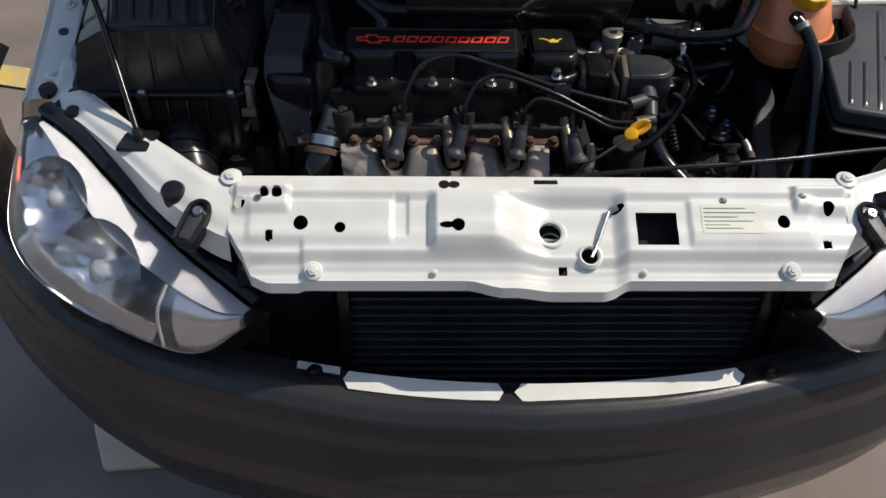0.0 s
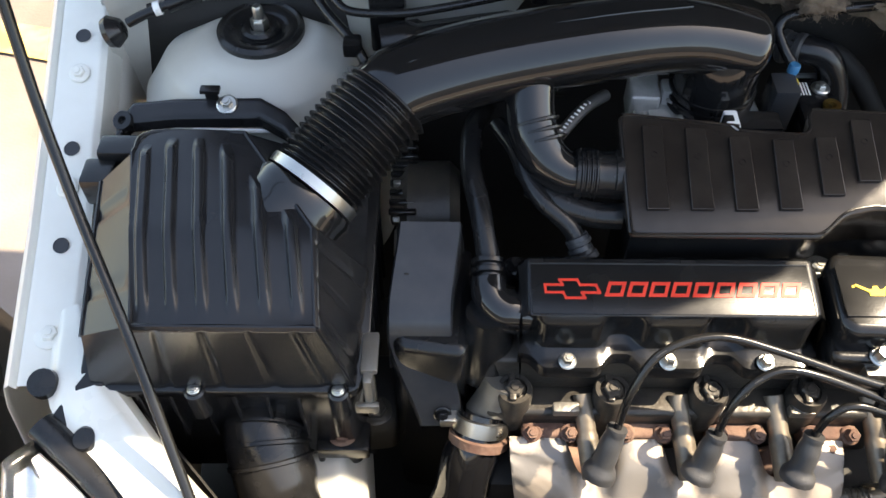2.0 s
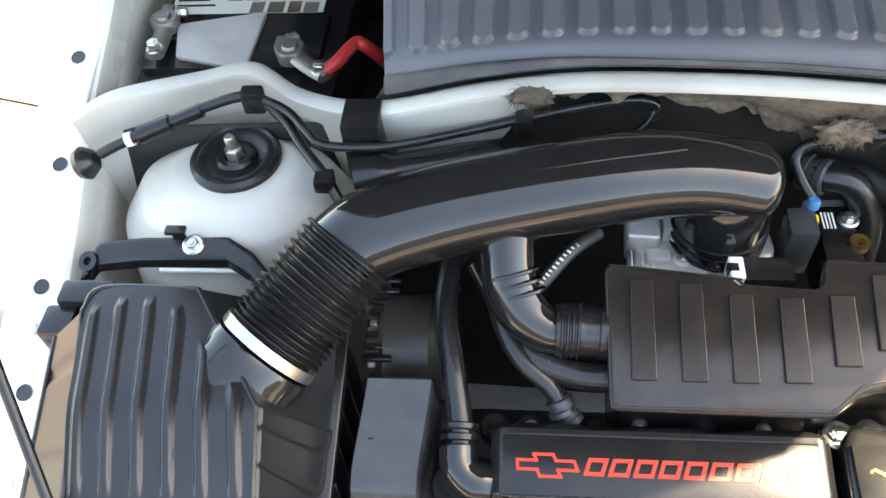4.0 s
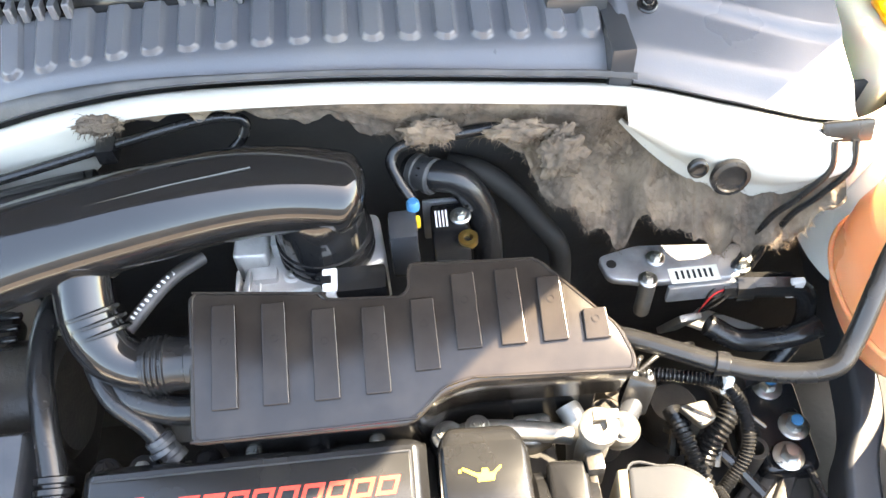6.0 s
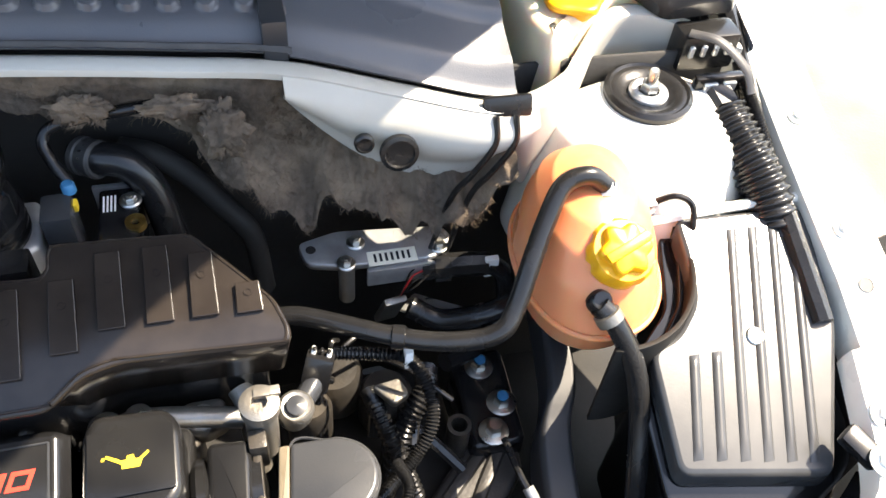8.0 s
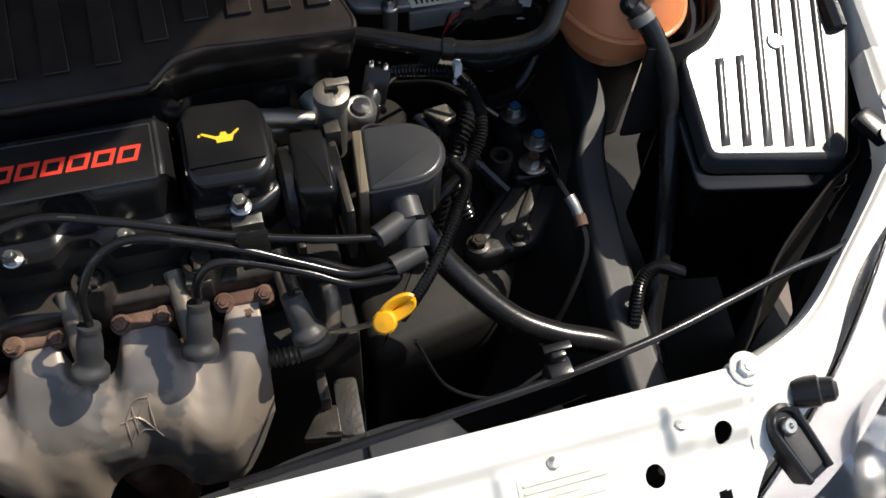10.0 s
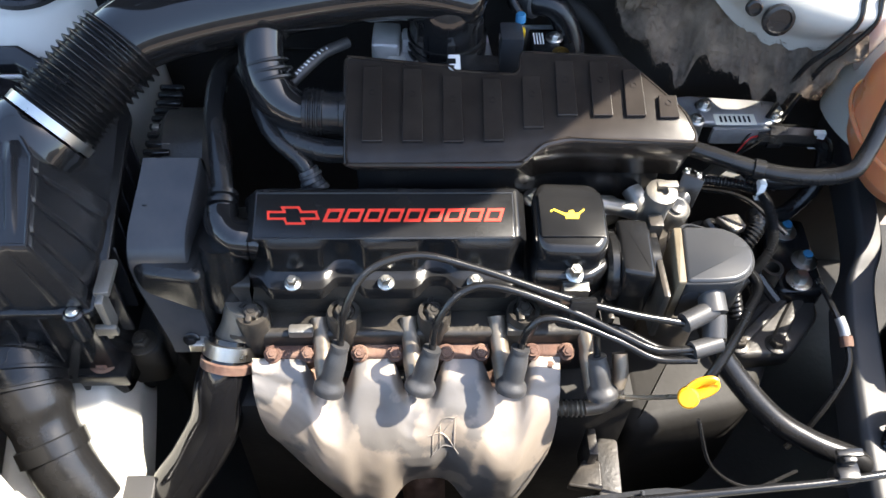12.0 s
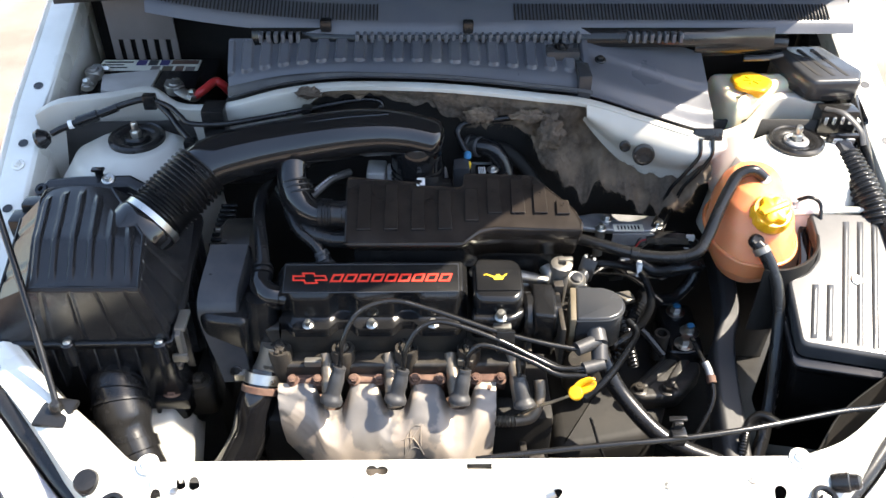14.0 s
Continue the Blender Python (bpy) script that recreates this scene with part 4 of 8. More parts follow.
def engine_block():
    part("cylinder_head", prismbm([(-0.262, 0.226), (0.10, 0.226), (0.10, 0.325), (-0.262, 0.325)], 0.655, 0.772, 0.006, 0.004), DIRTY, ENG, "oily cast cylinder head")
    part("head_ledge", prismbm([(-0.262, 0.199), (0.10, 0.199), (0.10, 0.23), (-0.262, 0.23)], 0.655, 0.728, 0.006, 0.005), DIRTY, ENG)
    for k in range(5):
        x = -0.196 + 0.0855 * k - 0.043
        part("head_rib", boxbm(x - 0.003, x + 0.003, 0.200, 0.228, 0.725, 0.752, 0.002), DIRTY, ENG)
    # Block coloured near-black for the shade it sits in.
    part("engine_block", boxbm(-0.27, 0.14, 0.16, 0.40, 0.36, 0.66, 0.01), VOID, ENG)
    for i, x in enumerate(XS):
        bm = bmesh.new()
        lathe(bm, [(0.0165, -0.05), (0.0165, -0.004), (0.015, 0.0), (0.011, 0.0), (0.0105, -0.004)], Matrix.Translation((x, 0.213, 0.748)), 24)
        part("bolt_boss", bm, DIRTY, ENG)
        bolt(ENG, (x, 0.213, 0.744), (0, -0.1, 1), 0.0085, DIRTY, "head_bolt", washer=1.25, h=0.009)
    # exhaust ports with rusty flanges
    for i in range(4):
        x = -0.203 + 0.0835 * i
        part("exhaust_flange", prismbm([(x - 0.024, 0.186), (x + 0.024, 0.186), (x + 0.026, 0.206), (x - 0.026, 0.206)], 0.690, 0.710, 0.006, 0.003), RUST, ENG, "rusty exhaust flange")
        for dx in (-0.017, 0.017):
            bolt(ENG, (x + dx, 0.190, 0.709), (0, -0.5, 1), 0.0062, RUST, "nut", washer=1.4, h=0.010)
        xp = -0.165 + 0.0855 * i
        bm = bmesh.new()
        tube(bm, [(xp - 0.010, 0.218, 0.730), (xp - 0.006, 0.185, 0.711), (xp - 0.001, 0.155, 0.692)], lambda q: 0.0088 + 0.0010 * sm(0.45, 0.5, q), 24, 14)
        part("plug_tube", bm, SLEEVE, ENG, "bare metal spark plug sleeve")
    part("spacer", boxbm(-0.203, -0.18, 0.196, 0.206, 0.728, 0.738, 0.002), CAST, ENG)
    part("spacer", boxbm(0.005, 0.026, 0.196, 0.206, 0.728, 0.738, 0.002), CAST, ENG)


def cover_section(bm, x0, x1, prof, nx, cut=None):
    """A lid drawn along x from a cross-section of (y, z); cut(x): how far the lower front is drawn in."""
    def f(u, v):
        x = x0 + (x1 - x0) * u
        y, z = interp(prof, v)
        e = min(u, 1 - u) * abs(x1 - x0)
        drop = 0.010 * (1 - sm(0.0, 0.008, e))
        c = cut(x) if cut else 0
        if v < 0.55:
            y += c * (1 - sm(0.30, 0.55, v))
        else:
            y -= 0.6 * c * sm(0.8, 0.95, v)
        return Vector((x, y, z - drop * sm(0.1, 0.3, v) * (1 - sm(0.8, 0.95, v))))
    return grid(bm, f, nx, 44, 0.002)


RC = [(0, 0.212, 0.770), (0.06, 0.213, 0.783), (0.12, 0.222, 0.785), (0.2, 0.230, 0.788), (0.38, 0.2335, 0.818), (0.45, 0.238, 0.826), (0.5, 0.246, 0.8275), (0.8, 0.289, 0.836), (0.86, 0.297, 0.830), (0.92, 0.301, 0.80), (0.96, 0.312, 0.796), (1.0, 0.313, 0.780)]


def rocker_cover():
    def cut(x):
        return 0.014 * max(math.exp(-((x - (c + 0.002)) / 0.015) ** 4) for c in XS)
    bm = cover_section(bmesh.new(), -0.236, 0.0185, RC, 90, cut)
    rc = part("rocker_cover", bm, BLACK, ENG, "satin black rocker cover")
    def wall(x, name):
        bm = bmesh.new()
        pts = [interp(RC, k / 30) for k in range(31)]
        vs = [bm.verts.new((x, y, z - 0.010 * sm(0.1, 0.3, k / 30) * (1 - sm(0.8, 0.95, k / 30)))) for k, (y, z) in enumerate(pts)]
        lo = [bm.verts.new((x, y, 0.765)) for y, z in pts]
        for a, b, c, d in zip(vs, vs[1:], lo[1:], lo):
            bm.faces.new((a, b, c, d))
        thicken(bm, bm.faces[:], 0.002)
        part(name, bm, BLACK, rc)
    wall(-0.234, "end_wall")
    wall(0.017, "end_wall")
    # raised name plate
    def on(x, y):
        return 0.8275 + (y - 0.246) * 0.1975
    tilt = math.atan(0.1975)
    def slab(x0, x1, y0, y1, h0, h1, bev):
        bm = bmesh.new()
        box(bm, x0, x1, -(y1 - y0) / 2, (y1 - y0) / 2, h0, h1, bev)
        m = Matrix.Translation((0, (y0 + y1) / 2, on(0, (y0 + y1) / 2))) @ Matrix.Rotation(tilt, 4, "X")
        bmesh.ops.transform(bm, matrix=m, verts=bm.verts[:])
        return bm
    ring = [Vector((x, y, on(x, y) + 0.0010)) for x, y in ((-0.2275, 0.238), (0.0065, 0.238), (0.0065, 0.284), (-0.2275, 0.284), (-0.2275, 0.238))]
    for a, b in zip(ring, ring[1:]):
        part("plate_edge", tubebm([a, a.lerp(b, 0.5), b], 0.0009, 4, 6), GREY, rc)
    plate = part("name_plate", slab(-0.227, 0.006, 0.2385, 0.2835, -0.003, 0.0018, 0.0008), BLACK, rc)
    M = Matrix.Translation((0, 0.2605, on(0, 0.2605) + 0.0018)) @ Matrix.Rotation(tilt, 4, "X")
    # outlined cross-shaped badge and nine slanted bars in place of the maker's lettering
    W, H = 0.046, 0.0165
    x0 = -0.216
    cross = [(0.03, 0.30), (0.34, 0.30), (0.40, 0.0), (0.74, 0.0), (0.68, 0.30), (1.0, 0.30), (0.93, 0.72), (0.64, 0.72), (0.58, 1.0), (0.26, 1.0), (0.32, 0.72), (0.0, 0.72)]
    pts = [Vector((x0 + W * a + 0.1 * (b - 0.5) * H, (b - 0.5) * H, 0)) for a, b in cross]
    for i in range(len(pts)):
        a, b = pts[i], pts[(i + 1) % len(pts)]
        d = (b - a).normalized() * 0.0011
        n = Vector((-d.y, d.x, 0))
        q = [a - d - n, b + d - n, b + d + n, a - d + n]
        bm = bmesh.new()
        lo = [bm.verts.new(p) for p in q]
        hi = [bm.verts.new(p + Vector((0, 0, 0.0007 + 0.00005 * (i % 2)))) for p in q]
        bm.faces.new(hi)
        for k in range(4):
            bm.faces.new((lo[k], lo[(k + 1) % 4], hi[(k + 1) % 4], hi[k]))
        bmesh.ops.recalc_face_normals(bm, faces=bm.faces[:])
        bmesh.ops.transform(bm, matrix=M, verts=bm.verts[:])
        part("badge_bar", bm, RED, plate, "red bar of an outlined badge" if i == 0 else "")
    for i in range(9):
        xa = -0.1665 + 0.0182 * i
        bm = bmesh.new()
        w, h = 0.0152, 0.0135
        # open slanted frame: plain outline, no letter
        outer = [(0, 0), (w, 0), (w + 0.0045, h), (0.0045, h)]
        t = 0.0030
        inner = [(t + 0.001, t), (w - t + 0.001, t), (w + 0.0045 - t - 0.001, h - t), (0.0045 + t - 0.001, h - t)]
        O = [bm.verts.new((xa + a, b - h / 2, 0.0007)) for a, b in outer]
        I = [bm.verts.new((xa + a, b - h / 2, 0.0007)) for a, b in inner]
        for k in range(4):
            bm.faces.new((O[k], O[(k + 1) % 4], I[(k + 1) % 4], I[k]))
        r = bmesh.ops.extrude_face_region(bm, geom=bm.faces[:])
        bmesh.ops.translate(bm, verts=[v for v in r["geom"] if isinstance(v, bmesh.types.BMVert)], vec=(0, 0, -0.0007))
        bmesh.ops.recalc_face_normals(bm, faces=bm.faces[:])
        bmesh.ops.transform(bm, matrix=M, verts=bm.verts[:])
        part("name_bar", bm, RED, plate)
    for x in (-0.195, -0.110, -0.028):
        bolt(rc, (x, 0.218, 0.7865), (0, -0.15, 1), 0.0052, STEEL, washer=1.5, h=0.009)
    for x in (-0.235, -0.155, -0.068, 0.033):
        bolt(rc, (x, 0.309, 0.797), (0, 0, 1), 0.006, CAST if x > 0 else BLACK, washer=1.6, h=0.008)
    for x in (-0.235, -0.205, -0.155, -0.118, -0.068, -0.020, 0.033):
        part("lug", lathebm([(0.0125, -0.014), (0.0125, -0.002), (0.011, 0.0), (0.0, 0.0)], Matrix.Translation((x, 0.310, 0.797)), 18, close=False), BLACK, rc)
    for x in (-0.205, -0.118, -0.020):
        bolt(rc, (x, 0.309, 0.797), (0, 0, 1), 0.0045, STEEL, washer=1.4, h=0.007)
    # separate oil filler lid
    bm = prismbm([(0.026, 0.236), (0.034, 0.224), (0.083, 0.222), (0.094, 0.236), (0.094, 0.285), (0.085, 0.300), (0.034, 0.302), (0.026, 0.288)], 0.775, 0.830, 0.010, 0.008, top=lambda x, y: (y - 0.262) * 0.1)
    oil = part("filler_lid", bm, BLACK, ENG, "black oil filler lid with a yellow oil-can symbol", smooth=22)
    part("filler_lid", prismbm([(0.024, 0.214), (0.075, 0.212), (0.098, 0.228), (0.098, 0.30), (0.024, 0.306)], 0.765, 0.800, 0.008, 0.006), BLACK, ENG)
    M2 = Matrix.Translation((0.060, 0.2615, 0.8305)) @ Matrix.Rotation(0.1, 4, "X")
    bm = bmesh.new()
    box(bm, -0.029, 0.029, -0.024, 0.024, 0.0, 0.0016, 0.0006, m=M2)
    part("lid_plate", bm, BLACK, oil)
    can = [[(-0.006, -0.0052), (0.006, -0.0052), (0.008, 0.001), (-0.006, 0.001)], [(-0.006, 0.001), (-0.006, -0.002), (-0.017, 0.0045), (-0.016, 0.0062)],
           [(0.0085, 0.0008), (0.0125, 0.0045), (0.0115, 0.0058), (0.0055, 0.0008)], [(-0.003, 0.001), (0.003, 0.001), (0.002, 0.0042), (-0.002, 0.0042)], [(-0.0195, 0.0025), (-0.0175, 0.0025), (-0.0172, 0.0048), (-0.0190, 0.0048)]]
    bm = bmesh.new()
    for q in can:
        lo = [bm.verts.new(M2 @ Vector((a, b, 0.0016))) for a, b in q]
        hi = [bm.verts.new(M2 @ Vector((a, b, 0.0023))) for a, b in q]
        bm.faces.new(hi)
        for k in range(4):
            bm.faces.new((lo[k], lo[(k + 1) % 4], hi[(k + 1) % 4], hi[k]))
    bmesh.ops.recalc_face_normals(bm, faces=bm.faces[:])
    part("oil_symbol", bm, OCHRE, oil, "yellow oil-can symbol", smooth=0)
    bolt(oil, (0.062, 0.2165, 0.800), (0, -0.15, 1), 0.006, STEEL, washer=1.4, h=0.012)
    bm = boxbm(-0.012, 0.012, -0.006, 0.006, -0.02, 0.002, 0.001)
    bmesh.ops.translate(bm, verts=bm.verts[:], vec=(0.064, 0.210, 0.790))
    part("lead_bracket", bm, STEEL, oil)


def heat_shield():
    """Embossed foil shield over the exhaust manifold with an arched lower edge and cut-outs for the plugs."""
    top = [(0.0, 0.700), (1.0, 0.700)]
    boots = [-0.165 + 0.0855 * i for i in range(4)]
    def f(u, v):
        x = -0.240 + 0.298 * u
        cut = max(math.exp(-((x - b) / 0.020) ** 4) for b in boots)
        yt, zt = 0.190 - 0.026 * cut, 0.706 - 0.030 * cut
        arch = math.exp(-((x + 0.070) / 0.036) ** 4)
        side = sm(-0.10, 0.36, u) * (1 - sm(0.84, 1.12, u))
        zb = 0.642 - 0.078 * side + 0.024 * arch
        yb = 0.152 - 0.060 * side + 0.022 * arch
        y = yt + (yb - yt) * v - 0.020 * math.sin(math.pi * v) * (0.45 + 0.7 * side) - 0.006 * (1 - cut) * math.exp(-((v - 0.10) / 0.10) ** 2)
        z = zt + (zb - zt) * v + 0.016 * math.sin(math.pi * v)
        xx = x + (0.010 * (1 - u) ** 2 - 0.006 * u * u) * v * v
        n = 0.0022 * noise.noise(Vector((x * 16, v * 3, 0))) + 0.0004 * noise.noise(Vector((x * 60, v * 12, 3)))
        return Vector((xx, y - n * 1.4, z + n))
    hs = part("heat_shield", gridbm(f, 130, 44, 0.0012), SHIELD, ENG, "crumpled aluminium heat shield with grey blotches", smooth=60)
    # embossed square mark: crossed frame
    def at(a, b):
        u, v = 0.618 + a, 0.50 - b
        p = f(u, v)
        return p + Vector((0, -0.0003, 0.0003))
    for q in (((-0.036, -0.10), (0.036, -0.10)), ((0.036, -0.10), (0.036, 0.12)), ((0.036, 0.12), (-0.036, 0.12)), ((-0.036, 0.12), (-0.036, -0.10)), ((-0.05, 0.14), (0.05, -0.13)), ((0.045, 0.14), (-0.04, -0.10)), ((-0.012, 0.12), (-0.012, -0.1))):
        bm = tubebm([at(*q[0]), at((q[0][0] + q[1][0]) / 2, (q[0][1] + q[1][1]) / 2), at(*q[1])], 0.0008, 8, 6)
        part("embossed_line", bm, SHIELD, hs)
    for x, y, z in ((-0.222, 0.186, 0.697), (-0.128, 0.176, 0.688), (-0.045, 0.176, 0.688), (0.048, 0.182, 0.696)):
        bolt(hs, (x, y, z), (0, -0.6, 1), 0.006, RUST, "nut", washer=1.5, h=0.008)
    part("manifold", tubebm([(-0.20, 0.188, 0.668), (-0.08, 0.175, 0.62), (0.02, 0.188, 0.668)], 0.016, 20, 12), RUST, hs)
    part("downpipe", tubebm([(-0.075, 0.150, 0.60), (-0.075, 0.135, 0.55), (-0.07, 0.15, 0.42)], 0.024, 12, 14), RUST, hs)
    pipe = bmesh.new()
    tube(pipe, [(0.055, 0.150, 0.668), (0.085, 0.150, 0.668), (0.108, 0.155, 0.672), (0.118, 0.172, 0.690), (0.118, 0.19, 0.705)], lambda q: 0.0078 + (0.0015 * math.sin(q * 160) if q < 0.25 else 0), 80, 12)
    part("exhaust_gas_pipe", pipe, SLEEVE, hs, "bent bare metal pipe with a corrugated end")


def lead(pts, boot_at, boot_to):
    l = part("spark_plug_lead", tubebm(pts, 0.0036, 48, 10), BLACK, ENG, "black ignition lead")
    line = spline([Vector(p) for p in pts], 60)
    for k in (16, 29):
        seg = [line[k + i] + Vector((0, -0.0012, 0.0027)) for i in range(3)]
        part("print_bar", tubebm(seg, 0.0010, 6, 5), BOOT, l)
    a, b = Vector(boot_at), Vector(boot_to)
    bm = bmesh.new()
    tube(bm, [a, a.lerp(b, 0.5), b], lambda q: 0.0150 - 0.0048 * sm(0.10, 0.30, q) - 0.0022 * sm(0.6, 1.0, q) + (0.0008 if q > 0.9 else 0), 26, 16)
    part("boot", bm, BOOT, l, "grey rubber plug boot")


def leads():
    ys = [(-0.165, 0.1500, 0.708), (-0.0795, 0.1500, 0.710), (0.006, 0.1480, 0.710), (0.094, 0.1430, 0.706)]
    tp = [(-0.152, 0.174, 0.752), (-0.068, 0.170, 0.750), (0.014, 0.170, 0.750), (0.086, 0.166, 0.740)]
    lead([tp[0], (-0.146, 0.186, 0.790), (-0.125, 0.205, 0.822), (-0.082, 0.215, 0.832), (-0.03, 0.208, 0.822), (0.05, 0.190, 0.802), (0.115, 0.180, 0.788), (0.160, 0.176, 0.780)], ys[0], tp[0])
    lead([tp[1], (-0.064, 0.178, 0.780), (-0.046, 0.190, 0.806), (-0.015, 0.196, 0.812), (0.05, 0.182, 0.796), (0.10, 0.168, 0.776), (0.135, 0.158, 0.764), (0.170, 0.158, 0.764)], ys[1], tp[1])
    lead([tp[2], (0.018, 0.174, 0.772), (0.032, 0.178, 0.786), (0.055, 0.176, 0.784), (0.10, 0.164, 0.770), (0.135, 0.152, 0.758), (0.172, 0.150, 0.758)], ys[2], tp[2])
    lead([tp[3], (0.085, 0.178, 0.762), (0.10, 0.178, 0.770), (0.14, 0.160, 0.762), (0.172, 0.156, 0.760)], ys[3], tp[3])
    bm = bmesh.new()
    box(bm, -0.012, 0.012, -0.004, 0.004, -0.016, 0.016, 0.002, m=along((0.066, 0.181, 0.790), (0, 0.3, 1)))
    part("lead_comb", bm, BLACK, ENG)


def belt_cover():
    """Toothed-belt cover: flat top that folds down at the front."""
    pr = [(0, 0.325, 0.80), (0.05, 0.334, 0.830), (0.1, 0.328, 0.837), (0.5, 0.258, 0.809), (0.56, 0.247, 0.803), (0.62, 0.240, 0.792), (1.0, 0.205, 0.690)]
    def f(u, v):
        y, z = interp(pr, v)
        w = 0.030 - 0.008 * sm(0.65, 1.0, v)
        a = (u - 0.5) * 2
        e = abs(a)
        drop = 0.012 * sm(0.86, 1.0, e) ** 2 + (0.08 if e > 0.999 else 0)
        xc = -0.312 + 0.020 * sm(0.65, 1.0, v) - 0.008 * sm(0.1, 0.5, v)
        return Vector((xc + a * w, y + 0.35 * drop * sm(0.5, 0.7, v), z - drop))
    b = part("belt_cover", gridbm(f, 30, 40, 0.002), SLATE, ENG, "dark grey plastic timing belt cover")
    part("belt_housing", prismbm([(-0.345, 0.23), (-0.278, 0.22), (-0.270, 0.34), (-0.342, 0.34)], 0.50, 0.79, 0.01, 0.01), BLACK, ENG)
    bolt(b, (-0.300, 0.208, 0.708), (0, -0.9, 0.4), 0.005, BLACK)
    part("label_chip", gridbm(lambda u, v: Vector((-0.334 + 0.004 * u, 0.283 - 0.001 * v, 0.8215 - 0.0004 * v)), 1, 1, 0.0006), BLACK, b)


def thermostat():
    t = part("thermostat_housing", lathebm([(0.024, -0.05), (0.024, 0.0), (0.020, 0.012), (0.019, 0.03)], along((-0.262, 0.250, 0.778), (0, 0.1, 1)), 24), BLACK, ENG, "black thermostat elbow")
    part("elbow", tubebm([(-0.230, 0.258, 0.800), (-0.248, 0.257, 0.806), (-0.260, 0.264, 0.815), (-0.262, 0.278, 0.820)], lambda q: 0.0195 - 0.004 * sm(0.3, 0.7, q), 28, 18), GLOSS, ENG, "glossy black water outlet elbow")
    h = part("hose", tubebm([(-0.262, 0.272, 0.812), (-0.261, 0.293, 0.823), (-0.268, 0.335, 0.842), (-0.276, 0.380, 0.852), (-0.274, 0.425, 0.858), (-0.262, 0.46, 0.85), (-0.255, 0.52, 0.82)], lambda q: 0.0118 - 0.0018 * sm(0.05, 0.3, q), 40, 14), RUBBER, ENG, "black rubber coolant hose")
    bm = bmesh.new()
    for k in range(3):
        lathe(bm, [(0.0135, -0.003), (0.0150, -0.002), (0.0150, 0.002), (0.0135, 0.003)], along((-0.2615, 0.279 + 0.008 * k, 0.8165 + 0.003 * k), (0, 1, 0.4)), 20)
    part("hose_clip", bm, BLACK, h)
    part("stay_bracket", boxbm(0.092, 0.102, 0.120, 0.150, 0.56, 0.625, 0.003), DIRTY, ENG, "oily stay bracket")
    part("stay_foot", prismbm([(0.070, 0.098), (0.106, 0.092), (0.108, 0.124), (0.090, 0.126)], 0.592, 0.602, 0.004, 0.002), DIRTY, ENG)
    lo = part("hose", tubebm([(-0.262, 0.214, 0.705), (-0.266, 0.200, 0.690), (-0.276, 0.180, 0.665), (-0.284, 0.160, 0.632), (-0.305, 0.135, 0.600), (-0.337, 0.105, 0.560), (-0.345, 0.06, 0.53)], lambda q: 0.0235 + 0.003 * sm(0.1, 0.3, q), 40, 20), HOSE, ENG, "thick glossy lower coolant hose")
    bm = lathebm([(0.0255, -0.007), (0.0262, -0.007), (0.0262, 0.007), (0.0255, 0.007)], along((-0.2645, 0.206, 0.697), (-0.15, -0.6, -0.7)), 28)
    cl = part("hose_clamp", bm, STEEL, lo, "steel worm-drive hose clamp")
    bm = boxbm(-0.008, 0.008, -0.006, 0.006, -0.006, 0.006, 0.002)
    bmesh.ops.translate(bm, verts=bm.verts[:], vec=(-0.2945, 0.206, 0.703))
    part("clamp_screw", bm, STEEL, cl)
    bm = lathebm([(0.026, -0.005), (0.028, -0.004), (0.028, 0.004), (0.026, 0.005)], along((-0.2665, 0.196, 0.685), (-0.15, -0.6, -0.7)), 28)
    part("flange_ring", bm, RUST, lo)
    part("pump_pipe", tubebm([(-0.245, 0.225, 0.745), (-0.252, 0.218, 0.72), (-0.262, 0.212, 0.70)], 0.019, 10, 16), CAST, ENG)


